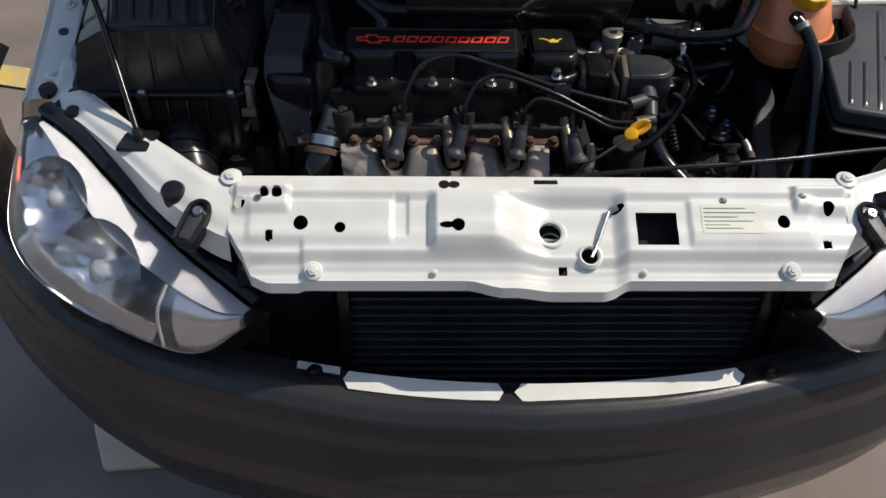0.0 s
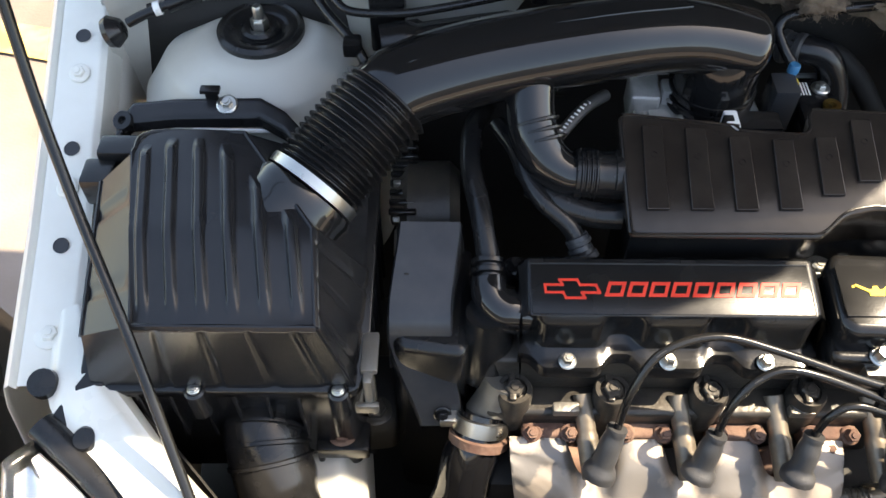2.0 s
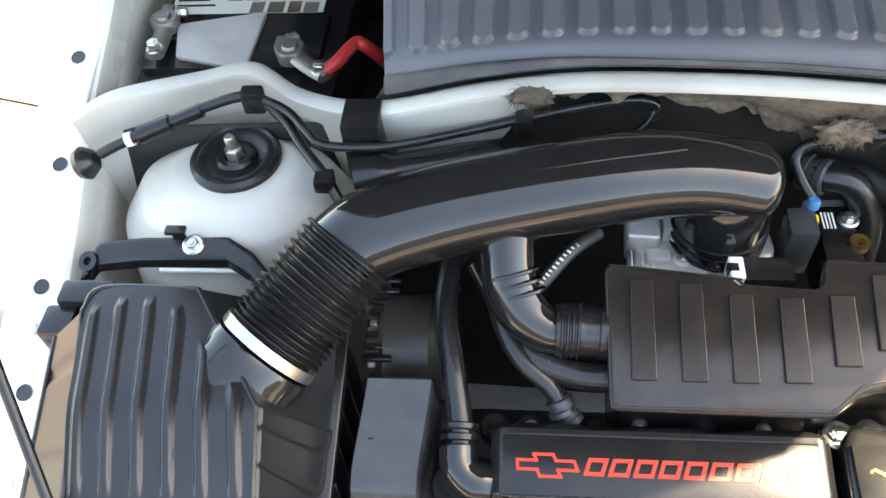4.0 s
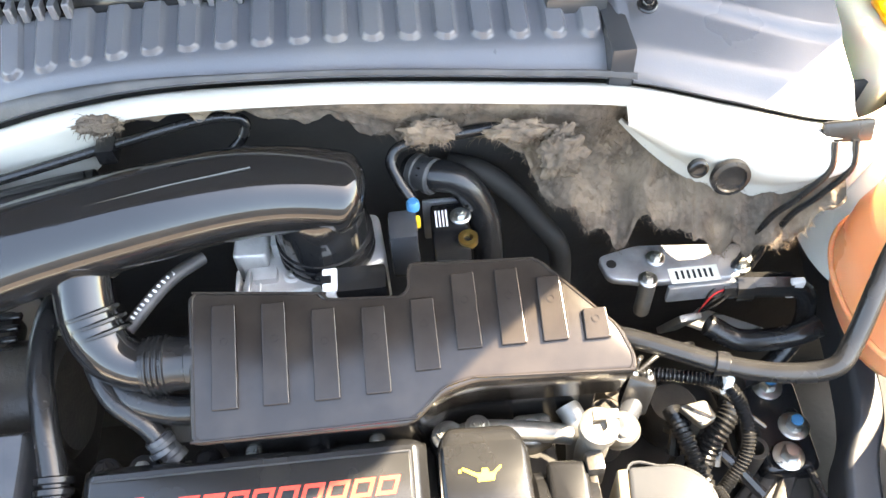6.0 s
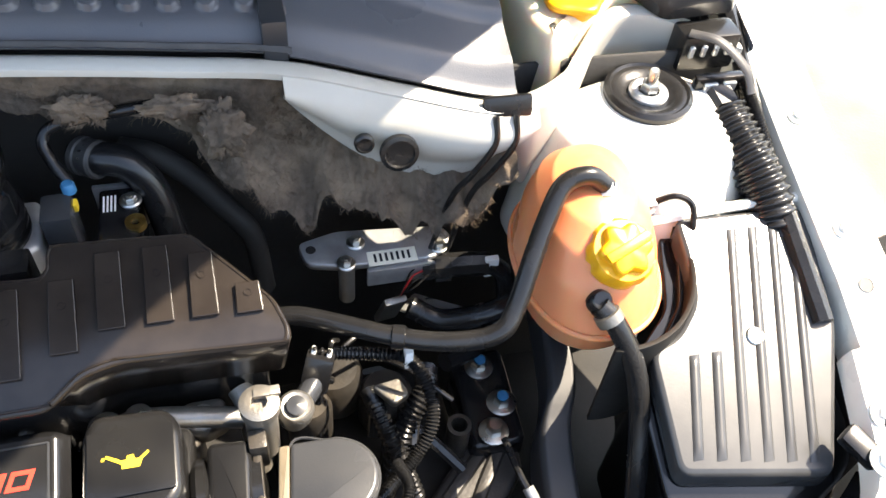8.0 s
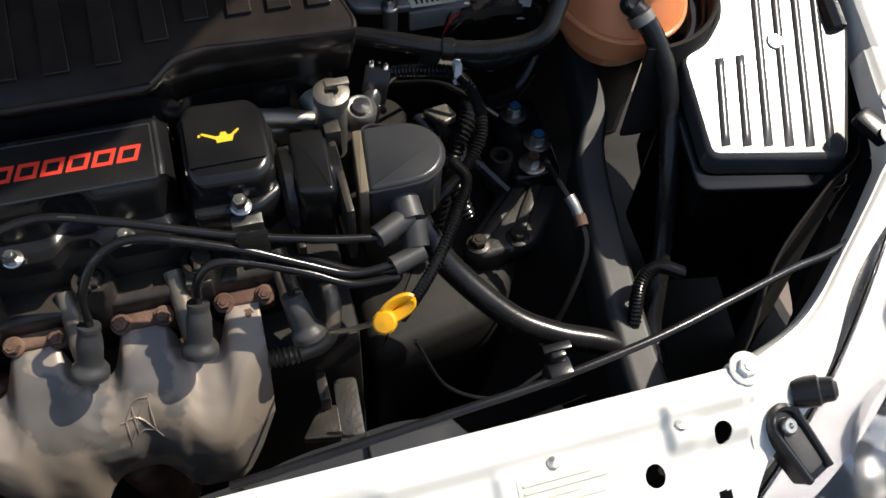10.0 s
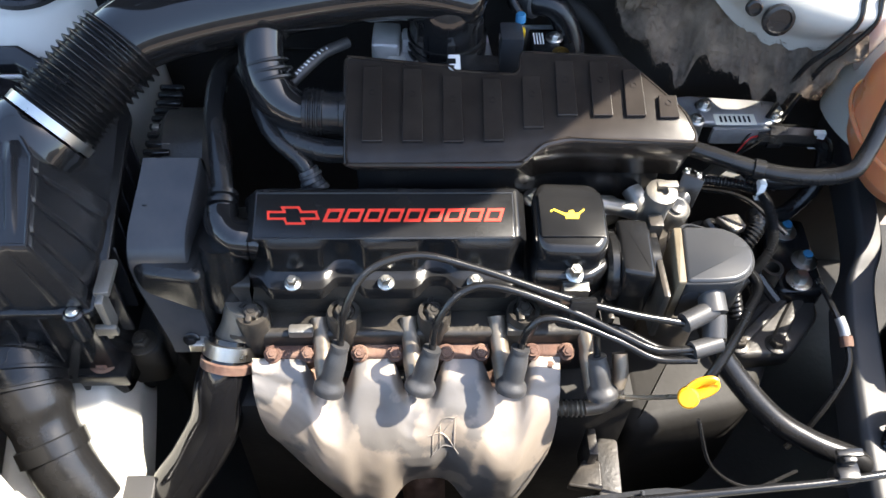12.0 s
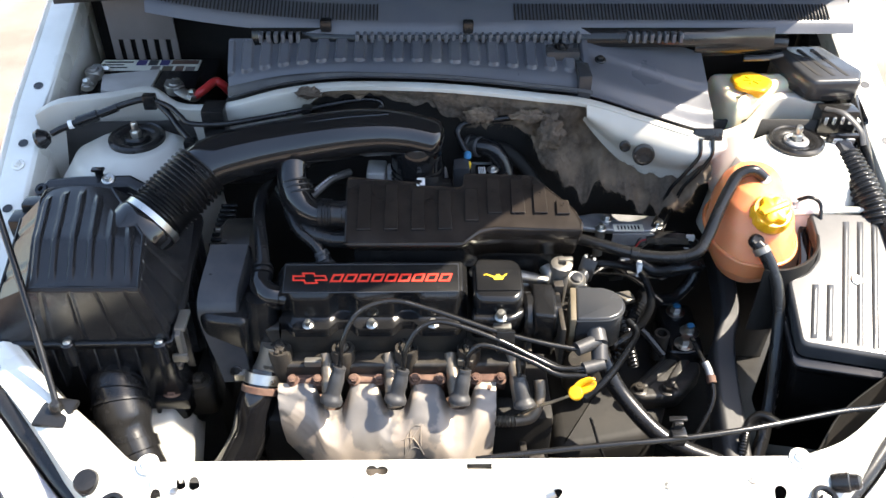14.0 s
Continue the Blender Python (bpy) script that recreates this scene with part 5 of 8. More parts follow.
def ignition():
    """Distributor end: drum, steel bracket, grey coil cap and lead boots."""
    part("cam_housing", lathebm([(0.030, 0.0), (0.034, 0.004), (0.034, 0.010), (0.031, 0.012), (0.030, 0.05)], along((0.095, 0.245, 0.775), (1, 0, 0)), 32), BLACK, ENG)
    br = boxbm(0.1395, 0.1465, 0.190, 0.272, 0.735, 0.802, 0.003)
    box(br, 0.138, 0.152, 0.264, 0.280, 0.780, 0.812, 0.003)
    part("bracket", br, DIRTY, ENG, "oily cast coil bracket")
    part("housing_block", prismbm([(0.106, 0.214), (0.136, 0.208), (0.140, 0.276), (0.108, 0.278)], 0.735, 0.808, 0.005, 0.005), BLACK, ENG)
    bm = bmesh.new()
    lathe(bm, [(0.0125, -0.075), (0.0125, -0.012), (0.0150, -0.010), (0.0150, 0.0), (0.0110, 0.002), (0.0060, 0.002), (0.0055, -0.004)], along((0.150, 0.291, 0.830), (0.02, -0.06, 1)), 24)
    box(bm, 0.146, 0.166, 0.294, 0.302, 0.830, 0.834, 0.0012)
    part("lifting_eye", bm, CAST, ENG, "pale metal lifting eye")
    pts = [(0.160, 0.200), (0.188, 0.200)] + [(0.197 + 0.0315 * math.cos(a), 0.232 + 0.0315 * math.sin(a)) for a in [radians(k) for k in (-75, -50, -25, 0, 25, 50, 75, 95)]] + [(0.168, 0.264)]
    c = part("coil_cap", prismbm(pts, 0.755, 0.812, 0.003, 0.0035), GREY, ENG, "grey moulded coil cap with a round end")
    part("cap_rim", tubebm([(x, y, 0.8075) for x, y in pts + pts[:1]], 0.0012, 90, 6), GREY, c)
    part("coil_body", prismbm([(0.1520, 0.199), (0.160, 0.1995), (0.1675, 0.263), (0.1595, 0.263)], 0.750, 0.8110, 0.002, 0.0015), TAN, c, "tan coil side")
    for (p, q, r) in (((0.188, 0.214, 0.79), (0.190, 0.186, 0.780), 0.0125), ((0.190, 0.19, 0.782), (0.160, 0.176, 0.780), 0.0095), ((0.192, 0.188, 0.775), (0.191, 0.170, 0.764), 0.011), ((0.195, 0.165, 0.764), (0.168, 0.157, 0.763), 0.0085)):
        part("coil_boot", tubebm([p, Vector(p).lerp(Vector(q), 0.5), q], r, 8, 14), BOOT, c)
    d = thing("oil_dipstick", "yellow plastic loop handle of the oil dipstick", "dipstick")
    bm = bmesh.new()
    ring = [Vector((0.0115 * math.cos(a), 0.0, 0.0115 * math.sin(a))) for a in [2 * math.pi * k / 16 for k in range(17)]]
    m = Matrix.Translation((0.1595, 0.1075, 0.786)) @ Euler((radians(-40), radians(-28), radians(10))).to_matrix().to_4x4() @ Matrix.Diagonal((0.98, 1, 0.40, 1))
    tube(bm, [m @ p for p in ring], 0.0033, 40, 10, flat=1.9)
    lathe(bm, [(0.0075, -0.006), (0.0092, -0.004), (0.0092, 0.004), (0.0075, 0.006), (0.0, 0.007)], along((0.1485, 0.1015, 0.779), (-0.3, -0.6, 0.8)), 20)
    part("handle", bm, YELLOW, d, "yellow loop handle")
    part("stick", tubebm([(0.150, 0.105, 0.775), (0.125, 0.125, 0.735), (0.10, 0.15, 0.69), (0.07, 0.19, 0.60)], 0.0022, 16, 8), STEEL, d)


def plenum():
    """Ribbed intake cover: stepped outline, dished ribs, folded front skirt."""
    z0 = lambda x, y: 0.868 + (y - 0.30) * 0.33
    out = [(-0.150, 0.400), (-0.052, 0.391), (-0.048, 0.386), (0.010, 0.384), (0.016, 0.390), (0.017, 0.408), (0.118, 0.402), (0.172, 0.345), (0.180, 0.322), (0.178, 0.312), (0.060, 0.316), (0.035, 0.310), (0.012, 0.291), (-0.148, 0.292)]
    bm = prismbm(out, 0.80, 0.0, 0.007, 0.0035, top=z0, taper=0.0)
    for v in bm.verts:
        if abs(v.co.z - 0.80) < 1e-6:
            v.co.z = 0.842 if v.co.x < 0.02 else 0.822
            v.co.x, v.co.y = 0.01 + (v.co.x - 0.01) * 0.96, 0.345 + (v.co.y - 0.345) * 0.72
    pl = part("intake_cover", bm, BROWN, ENG, "ribbed brownish-black intake plenum cover", smooth=28)
    loop = round_poly([(x, y, 0) for x, y in out], 0.008, 3)
    cen = sum(loop, Vector()) / len(loop)
    loop = [p + (cen - p).normalized() * 0.0035 for p in loop]
    loop = [Vector((p.x, p.y, z0(p.x, p.y) - 0.0002)) for p in loop + loop[:1]]
    part("edge_bead", tubebm(loop, 0.0011, 150, 6), BROWN, pl)
    part("intake_plenum", prismbm([(-0.138, 0.310), (0.01, 0.309), (0.05, 0.330), (0.160, 0.330), (0.158, 0.343), (0.110, 0.385), (-0.138, 0.383)], 0.73, 0.846, 0.008, 0.004), BLACK, ENG)
    ribs = [(-0.122, 0.312, 0.388), (-0.085, 0.312, 0.386), (-0.048, 0.312, 0.378), (-0.011, 0.313, 0.376), (0.026, 0.326, 0.378), (0.058, 0.338, 0.394), (0.091, 0.338, 0.394), (0.122, 0.338, 0.385), (0.153, 0.337, 0.358)]
    for x, ya, yb in ribs:
        bm = bmesh.new()
        h = (yb - ya) / 2
        m = Matrix.Translation((x, (ya + yb) / 2, z0(x, (ya + yb) / 2) + 0.0005)) @ Matrix.Rotation(math.atan(0.33), 4, "X")
        prism(bm, [(-0.0098, -h - 0.002), (0.0098, -h - 0.002), (0.0090, h + 0.001), (-0.0090, h + 0.001)], -0.004, 0.0036, 0.0014, 0.0008, m=m, taper=0.0004)
        bmesh.ops.recalc_face_normals(bm, faces=bm.faces[:])
        r = part("rib", bm, BROWN, pl, smooth=0)
        bm = lathebm([(0.0032, -0.0004), (0.0031, 0.0009), (0.0022, 0.0009), (0.0020, -0.0002)], m @ Matrix.Translation((0, h * 0.28, 0.0035)), 14, close=False)
        part("mark", bm, BROWN, r)


engine_block()
rocker_cover()
heat_shield()
leads()
belt_cover()
thermostat()
ignition()
plenum()


# ---- intake duct and air filter ----
def corrugate(base, amp, n, a=0.0, b=1.0):
    return lambda q: base + (amp * (0.5 + 0.5 * math.sin(2 * math.pi * n * (q - a) / (b - a))) if a <= q <= b else 0)


def intake_duct():
    t = thing("intake_duct", "glossy black moulded intake duct with a corrugated bellows", "air duct")
    part("bellows", tubebm([(-0.413, 0.328, 0.876), (-0.386, 0.360, 0.893), (-0.350, 0.399, 0.915)], lambda q: 0.0398 + 0.0026 * math.sin(2 * math.pi * 16.5 * q), 230, 36), RUBBER, t, "corrugated rubber bellows")
    prof = lambda q: 0.0375 + 0.002 * math.sin(5 * q)
    def round_end(q):
        return prof(q) * (math.sqrt(max(0.0005, 1 - ((q - 0.89) / 0.11) ** 2)) if q > 0.89 else 1.0)
    bm = tubebm([(-0.358, 0.398, 0.911), (-0.335, 0.411, 0.920), (-0.297, 0.424, 0.926), (-0.25, 0.436, 0.931), (-0.164, 0.452, 0.938), (-0.110, 0.462, 0.937), (-0.070, 0.467, 0.931), (-0.035, 0.468, 0.922), (-0.011, 0.468, 0.914)], round_end, 110, 40, flat=0.88)
    lathe(bm, [(0.0375, -0.075), (0.0382, -0.02), (0.0365, 0.004), (0.030, 0.016), (0.018, 0.022)], along((-0.0495, 0.467, 0.915), (0, 0.05, 1)), 44)
    part("duct", bm, GLOSS, t, "glossy black duct")
    part("seam", tubebm([(-0.33, 0.402, 0.953), (-0.25, 0.428, 0.963), (-0.164, 0.443, 0.9705), (-0.09, 0.458, 0.969)], 0.0012, 30, 6), GLOSS, t)
    bm = bmesh.new()
    for k in range(3):
        lathe(bm, [(0.037, -0.003), (0.0405, -0.0015), (0.0405, 0.0015), (0.037, 0.003)], along((-0.049, 0.466, 0.876 - 0.009 * k), (0, 0.05, 1)), 40)
    part("cuff", bm, RUBBER, t)
    c = part("clamp_band", lathebm([(0.0415, -0.0042), (0.0430, -0.0045), (0.0430, 0.0045), (0.0415, 0.0042)], along((-0.4105, 0.331, 0.8775), (0.62, 0.72, 0.40)), 40), STEEL, t, "pale steel clamp band")
    bm = boxbm(-0.008, 0.008, -0.005, 0.005, -0.004, 0.006, 0.001)
    bmesh.ops.translate(bm, verts=bm.verts[:], vec=(-0.3835, 0.316, 0.865))
    part("clamp_screw", bm, STEEL, c)
    # breather elbow
    b = part("breather_elbow", tubebm([(-0.222, 0.430, 0.924), (-0.226, 0.412, 0.912), (-0.224, 0.388, 0.893), (-0.212, 0.370, 0.875), (-0.194, 0.361, 0.866), (-0.180, 0.360, 0.8655)], lambda q: 0.0215 - 0.0025 * sm(0.5, 0.9, q), 60, 26), GLOSS, t, "glossy black breather elbow")
    cp = bmesh.new()
    rings = [(0.0185, 0.0), (0.0215, 0.001)]
    for k in range(4):
        z = 0.004 + 0.0042 * k
        rings += [(0.0215, z), (0.0232, z + 0.0010), (0.0232, z + 0.0022), (0.0215, z + 0.0032)]
    rings += [(0.0205, 0.024), (0.0205, 0.034), (0.0222, 0.035), (0.0222, 0.041), (0.0190, 0.042)]
    lathe(cp, rings, along((-0.188, 0.3605, 0.866), (1, -0.02, -0.03)), 30)
    part("coupler", cp, RUBBER, b, "ribbed rubber coupler")
    bm = bmesh.new()
    for k in range(3):
        lathe(bm, [(0.0205, -0.0022), (0.0235, -0.001), (0.0235, 0.001), (0.0205, 0.0022)], along((-0.2235 + 0.0035 * k, 0.392 - 0.0055 * k, 0.896 - 0.0055 * k), (0.2, -0.6, -0.55)), 26)
    lathe(bm, [(0.0225, -0.005), (0.0262, -0.003), (0.0262, 0.003), (0.0225, 0.006)], along((-0.225, 0.417, 0.917), (0, -0.9, -0.5)), 28)
    part("cuff", bm, RUBBER, b)


def air_box():
    t = thing("air_filter_box", "black ribbed plastic air filter box with a sloping lid", "air filter box")
    # lid: a sloping top between sharp ridges
    def lid_z(y):
        return interp([(0.19, 0.880), (0.265, 0.9025), (0.365, 0.910)], y)[0]
    XR = [(0.190, -0.394), (0.264, -0.401), (0.268, -0.4035), (0.362, -0.467)]
    def lin(T, y):
        for (a, p), (b, q) in zip(T, T[1:]):
            if y <= b:
                return p + (q - p) * max(0.0, (y - a) / (b - a))
        return T[-1][1]
    XL = [(0.190, -0.531), (0.34, -0.556), (0.362, -0.545)]
    def f(u, v):
        y = 0.190 + 0.172 * v
        x = lin(XL, y) + (lin(XR, y) - lin(XL, y)) * u
        z = lid_z(y) + 0.003 * math.sin(math.pi * u)
        h = 0.0
        for x0, y1 in ((-0.548, 0.345), (-0.526, 0.352), (-0.503, 0.352), (-0.480, 0.345), (-0.456, 0.315), (-0.432, 0.285)):
            xl = x0 - 0.155 * (y - 0.355)
            h += math.exp(-((x - xl) / 0.0042) ** 6) * (1 - sm(y1 - 0.012, y1, y)) * sm(0.196, 0.215, y)
        return Vector((x, y, z + 0.0034 * min(h, 1)))
    def facet(name, a, b, c, d, n=12, m=8, ribs=0):
        """Flat moulded face between edge a-b above and d-c below."""
        a, b, c, d = map(Vector, (a, b, c, d))
        nor = (b - a).cross(d - a).normalized()
        def g(u, v):
            p = a.lerp(b, u).lerp(d.lerp(c, u), v)
            if ribs:
                p += nor * (0.0016 * math.exp(-(((u * ribs) % 1 - 0.5) / 0.09) ** 4) * sm(0, 0.12, v))
            return p
        return part(name, gridbm(g, n, m, 0.002), BOX, lid)
    lid = part("lid", gridbm(f, 150, 40, 0.002), BOX, t, "sloping lid with long raised ribs")
    BL, BR, K, D, E = (-0.545, 0.362, 0.910), (-0.467, 0.362, 0.910), (-0.402, 0.266, 0.9025), (-0.394, 0.190, 0.880), (-0.531, 0.190, 0.880)
    ML = (-0.556, 0.340, 0.9085)
    RD, RK, RB, RE, RL = (-0.374, 0.194, 0.786), (-0.366, 0.290, 0.813), (-0.366, 0.385, 0.842), (-0.592, 0.192, 0.783), (-0.600, 0.355, 0.830)
    SE, SL = (-0.579, 0.198, 0.852), (-0.590, 0.335, 0.878)
    facet("lid_front", E, D, RD, (-0.548, 0.192, 0.783), 120, 14, 4)
    facet("lid_front", SE, E, (-0.548, 0.192, 0.783), RE, 30, 10)
    facet("lid_flank", D, K, RK, RD, 60, 12, 3)
    facet("lid_flank", K, BR, RB, RK, 40, 12)
    facet("lid_flank", ML, E, SE, SL, 60, 10, 2)
    facet("lid_flank", SL, SE, RE, RL, 20, 10)
    facet("lid_back", BR, BL, (-0.56, 0.405, 0.842), RB, 20, 10)
    facet("lid_back", BL, ML, SL, (-0.56, 0.405, 0.842), 10, 8)
    for pts in ([BR, K], [K, D], [D, E], [E, ML], [ML, BL, BR], [D, RD], [SE, SL], [K, RK]):
        part("lid_ridge", tubebm([Vector(p) + Vector((0, 0, -0.0005)) for p in pts], 0.0022, 10, 8), BOX, lid)
    col = bmesh.new()
    lathe(col, [(0.050, -0.050), (0.0475, -0.030), (0.0465, -0.020), (0.0468, -0.012), (0.0450, -0.007), (0.0400, -0.006)], along((-0.4105, 0.331, 0.8775), (0.62, 0.72, 0.40)), 44, close=False)
    part("collar", col, GLOSS, lid, "glossy black outlet collar")
    part("lower_box", prismbm([(-0.596, 0.196), (-0.378, 0.198), (-0.372, 0.23), (-0.370, 0.38), (-0.60, 0.40)], 0.62, 0.0, 0.01, 0.003, top=lambda x, y: 0.780 + 0.31 * (y - 0.195)), BOX, t)
    bm = prismbm([(-0.602, 0.187), (-0.370, 0.188), (-0.362, 0.21), (-0.358, 0.39), (-0.606, 0.41)], 0.0, 0.0, 0.012, 0.002, top=lambda x, y: 0.786 + 0.31 * (y - 0.195))
    for v in bm.verts:
        if abs(v.co.z) < 1e-6:
            v.co.z = 0.777 + 0.31 * (v.co.y - 0.195)
    part("seam_rim", bm, BLACK, t)
    for k in range(6):
        y = 0.225 + 0.028 * k
        part("rib", boxbm(-0.372, -0.360, y, y + 0.004, 0.70, 0.776 + 0.31 * (y - 0.195), 0.001, seg=1), BOX, t)
    for k in range(8):
        x = -0.585 + 0.027 * k
        part("rib", boxbm(x, x + 0.004, 0.188, 0.200, 0.70, 0.776, 0.001, seg=1), BOX, t)
    for x, y in ((-0.386, 0.188), (-0.505, 0.188)):
        part("boss", lathebm([(0.009, -0.03), (0.009, 0.004), (0.007, 0.006)], Matrix.Translation((x, y, 0.781)), 18), BOX, t)
        bolt(t, (x, y, 0.787), (0, 0, 1), 0.0042, STEEL, "screw", washer=1.3, h=0.003)
    bm = bmesh.new()
    box(bm, -0.366, -0.358, 0.190, 0.206, 0.750, 0.796, 0.003)
    box(bm, -0.368, -0.354, 0.200, 0.238, 0.792, 0.799, 0.002)
    box(bm, -0.374, -0.354, 0.186, 0.192, 0.750, 0.762, 0.002)
    part("corner_catch", bm, CAST, t, "bare metal lid catch")
    # rear mounting bar
    bm = bmesh.new()
    def bar_f(u, v):
        x, y, z = interp([(0, -0.600, 0.415, 0.862), (0.1, -0.588, 0.430, 0.870), (0.3, -0.548, 0.434, 0.872), (0.75, -0.470, 0.434, 0.874), (0.9, -0.446, 0.420, 0.870), (1.0, -0.425, 0.398, 0.862)], u)
        dy, dz = interp([(0, 0.010, -0.004), (0.12, 0.008, 0.003), (0.2, 0.004, 0.004), (0.6, -0.010, 0.000), (0.7, -0.013, -0.003), (1.0, -0.013, -0.014)], v)
        return Vector((x, y + dy, z + dz))
    bar = part("mount_bar", grid(bm, bar_f, 40, 14, 0.002), BOX, t, "black plastic mounting bar")
    part("bar_end", lathebm([(0.009, -0.006), (0.010, 0.0), (0.009, 0.005), (0.004, 0.005), (0.004, -0.002)], along((-0.594, 0.420, 0.866), (-0.2, -0.5, 1)), 18, close=False), BOX, bar)
    bolt(bar, (-0.500, 0.433, 0.876), (0, -0.3, 1), 0.0055, STEEL, washer=1.8)
    bm = boxbm(-0.521, -0.509, 0.440, 0.443, 0.866, 0.890, 0.001)
    box(bm, -0.523, -0.505, 0.434, 0.443, 0.887, 0.891, 0.001)
    part("hook", bm, BLACK, bar)
    part("white_edge", boxbm(-0.535, -0.462, 0.419, 0.423, 0.853, 0.857, 0.001, seg=1), WHITE, bar)
    part("side_clip", boxbm(-0.607, -0.560, 0.372, 0.396, 0.845, 0.874, 0.004), BLACK, t)
    part("side_clip", boxbm(-0.618, -0.590, 0.345, 0.375, 0.835, 0.866, 0.004), BLACK, t)
    sn = thing("intake_snorkel", "black corrugated intake snorkel below the air filter box", "air duct")
    k = part("snorkel", tubebm([(-0.455, 0.235, 0.690), (-0.462, 0.205, 0.700), (-0.458, 0.180, 0.690), (-0.445, 0.150, 0.665), (-0.425, 0.115, 0.635), (-0.40, 0.085, 0.60)], lambda q: 0.037 - 0.006 * sm(0.55, 0.65, q), 60, 26), RUBBER, sn, "smooth black elbow")
    for i, (p, d) in enumerate((((-0.460, 0.196, 0.698), (0, -0.9, -0.2)), ((-0.4585, 0.184, 0.692), (0.1, -0.9, -0.4)), ((-0.455, 0.172, 0.684), (0.2, -0.85, -0.55)))):
        part("ring", lathebm([(0.036, -0.003), (0.0395, -0.0015), (0.0395, 0.0015), (0.036, 0.003)], along(p, d), 32), RUBBER, sn)
    part("cuff", lathebm([(0.030, -0.010), (0.0345, -0.008), (0.0345, 0.008), (0.030, 0.010)], along((-0.433, 0.127, 0.645), (0.35, -0.65, -0.55)), 28), BLACK, sn)
    part("mould_mark", boxbm(-0.008, 0.008, -0.010, 0.010, -0.001, 0.001, 0.0008, m=along((-0.437, 0.164, 0.708), (0.3, -0.6, 0.75))), GREY, k)


# ---- throttle body and rear of the engine ----
def throttle():
    t = thing("throttle_body", "bare aluminium throttle body with black sensor plugs", "throttle body")
    part("casting", prismbm([(-0.122, 0.425), (-0.082, 0.420), (-0.03, 0.425), (0.0, 0.45), (-0.005, 0.50), (-0.11, 0.495)], 0.79, 0.856, 0.008, 0.005), ALU, t, "bare cast aluminium")
    for x, y, w, d, h in ((-0.112, 0.462, 0.018, 0.022, 0.862), (-0.100, 0.440, 0.02, 0.014, 0.857), (-0.088, 0.47, 0.014, 0.02, 0.866)):
        part("boss", boxbm(x - w / 2, x + w / 2, y - d / 2, y + d / 2, 0.82, h + 0.006, 0.003), ALU, t)
    bolt(t, (-0.083, 0.462, 0.862), (0, 0, 1), 0.005, STEEL)
    part("bore_ring", lathebm([(0.046, 0.0), (0.046, 0.010), (0.043, 0.013), (0.038, 0.013)], Matrix.Translation((-0.048, 0.466, 0.838)), 36, close=False), ALU, t)
    for a in (-150, -115, 160):
        x, y = -0.034 + 0.052 * math.cos(radians(a)), 0.466 + 0.052 * math.sin(radians(a))
        part("boss", lathebm([(0.008, -0.02), (0.008, 0.004), (0.006, 0.006)], Matrix.Translation((x, y, 0.852)), 14), ALU, t)
        bolt(t, (x, y, 0.857), (0, 0, 1), 0.0038, STEEL, "screw", washer=1.3, h=0.003)
    for k in range(4):
        part("web", boxbm(-0.124 + 0.009 * k, -0.1215 + 0.009 * k, 0.424, 0.446, 0.838, 0.862 - 0.002 * k, 0.001, seg=1), ALU, t)
    part("sensor_cover", prismbm([(-0.126, 0.452), (-0.098, 0.450), (-0.096, 0.488), (-0.124, 0.49)], 0.84, 0.872, 0.004, 0.003), ALU, t)
    p = part("plug", boxbm(-0.040, 0.000, 0.398, 0.422, 0.845, 0.885, 0.003), BLACK, t, "black multi-pin plug")
    part("plug_ridge", boxbm(-0.036, -0.004, 0.392, 0.399, 0.848, 0.866, 0.002), BLACK, p)
    bm = boxbm(-0.050, -0.038, 0.399, 0.421, 0.862, 0.886, 0.002)
    part("lock_tab", bm, WHITE, p, "white lock tab")
    part("lock_slot", boxbm(-0.0515, -0.0425, 0.406, 0.414, 0.878, 0.8865, 0.001), BLACK, p)
    part("motor", boxbm(0.004, 0.028, 0.445, 0.475, 0.83, 0.885, 0.004), GREY, t)
    m = thing("pressure_sensor", "small black pressure sensor with a printed label and screws", "sensor")
    part("body", boxbm(0.040, 0.072, 0.440, 0.505, 0.80, 0.853, 0.004), BLACK, m)
    for i in range(4):
        part("print_bar", boxbm(0.044 + 0.003 * i, 0.0455 + 0.003 * i, 0.478, 0.496, 0.8532, 0.8537, 0, seg=1), WHITE, m)
    bolt(m, (0.066, 0.488, 0.853), (0, 0, 1), 0.0055, STEEL)
    part("bush", lathebm([(0.0085, 0), (0.0085, 0.006), (0.004, 0.006), (0.004, 0.0)], Matrix.Translation((0.070, 0.462, 0.850)), 20, close=False), BRASS, m, "brass bush")
    s = thing("injector_plug", "blue and yellow sensor plug on a thin hose", "plug")
    part("plug", boxbm(0.021, 0.031, 0.463, 0.471, 0.872, 0.881, 0.002), OCHRE, s, "yellow plug body")
    part("cap", lathebm([(0.0055, 0), (0.0055, 0.007), (0.004, 0.009)], Matrix.Translation((0.026, 0.476, 0.884)), 16), BLUE, s, "blue plug cap")
    part("hose", tubebm([(0.026, 0.482, 0.888), (0.016, 0.495, 0.900), (0.012, 0.508, 0.912), (0.03, 0.514, 0.922), (0.10, 0.516, 0.93), (0.135, 0.53, 0.93)], 0.005, 36, 10), BLACK, s)
    hh = thing("heater_hoses", "two thick black heater hoses at the bulkhead", "hose")
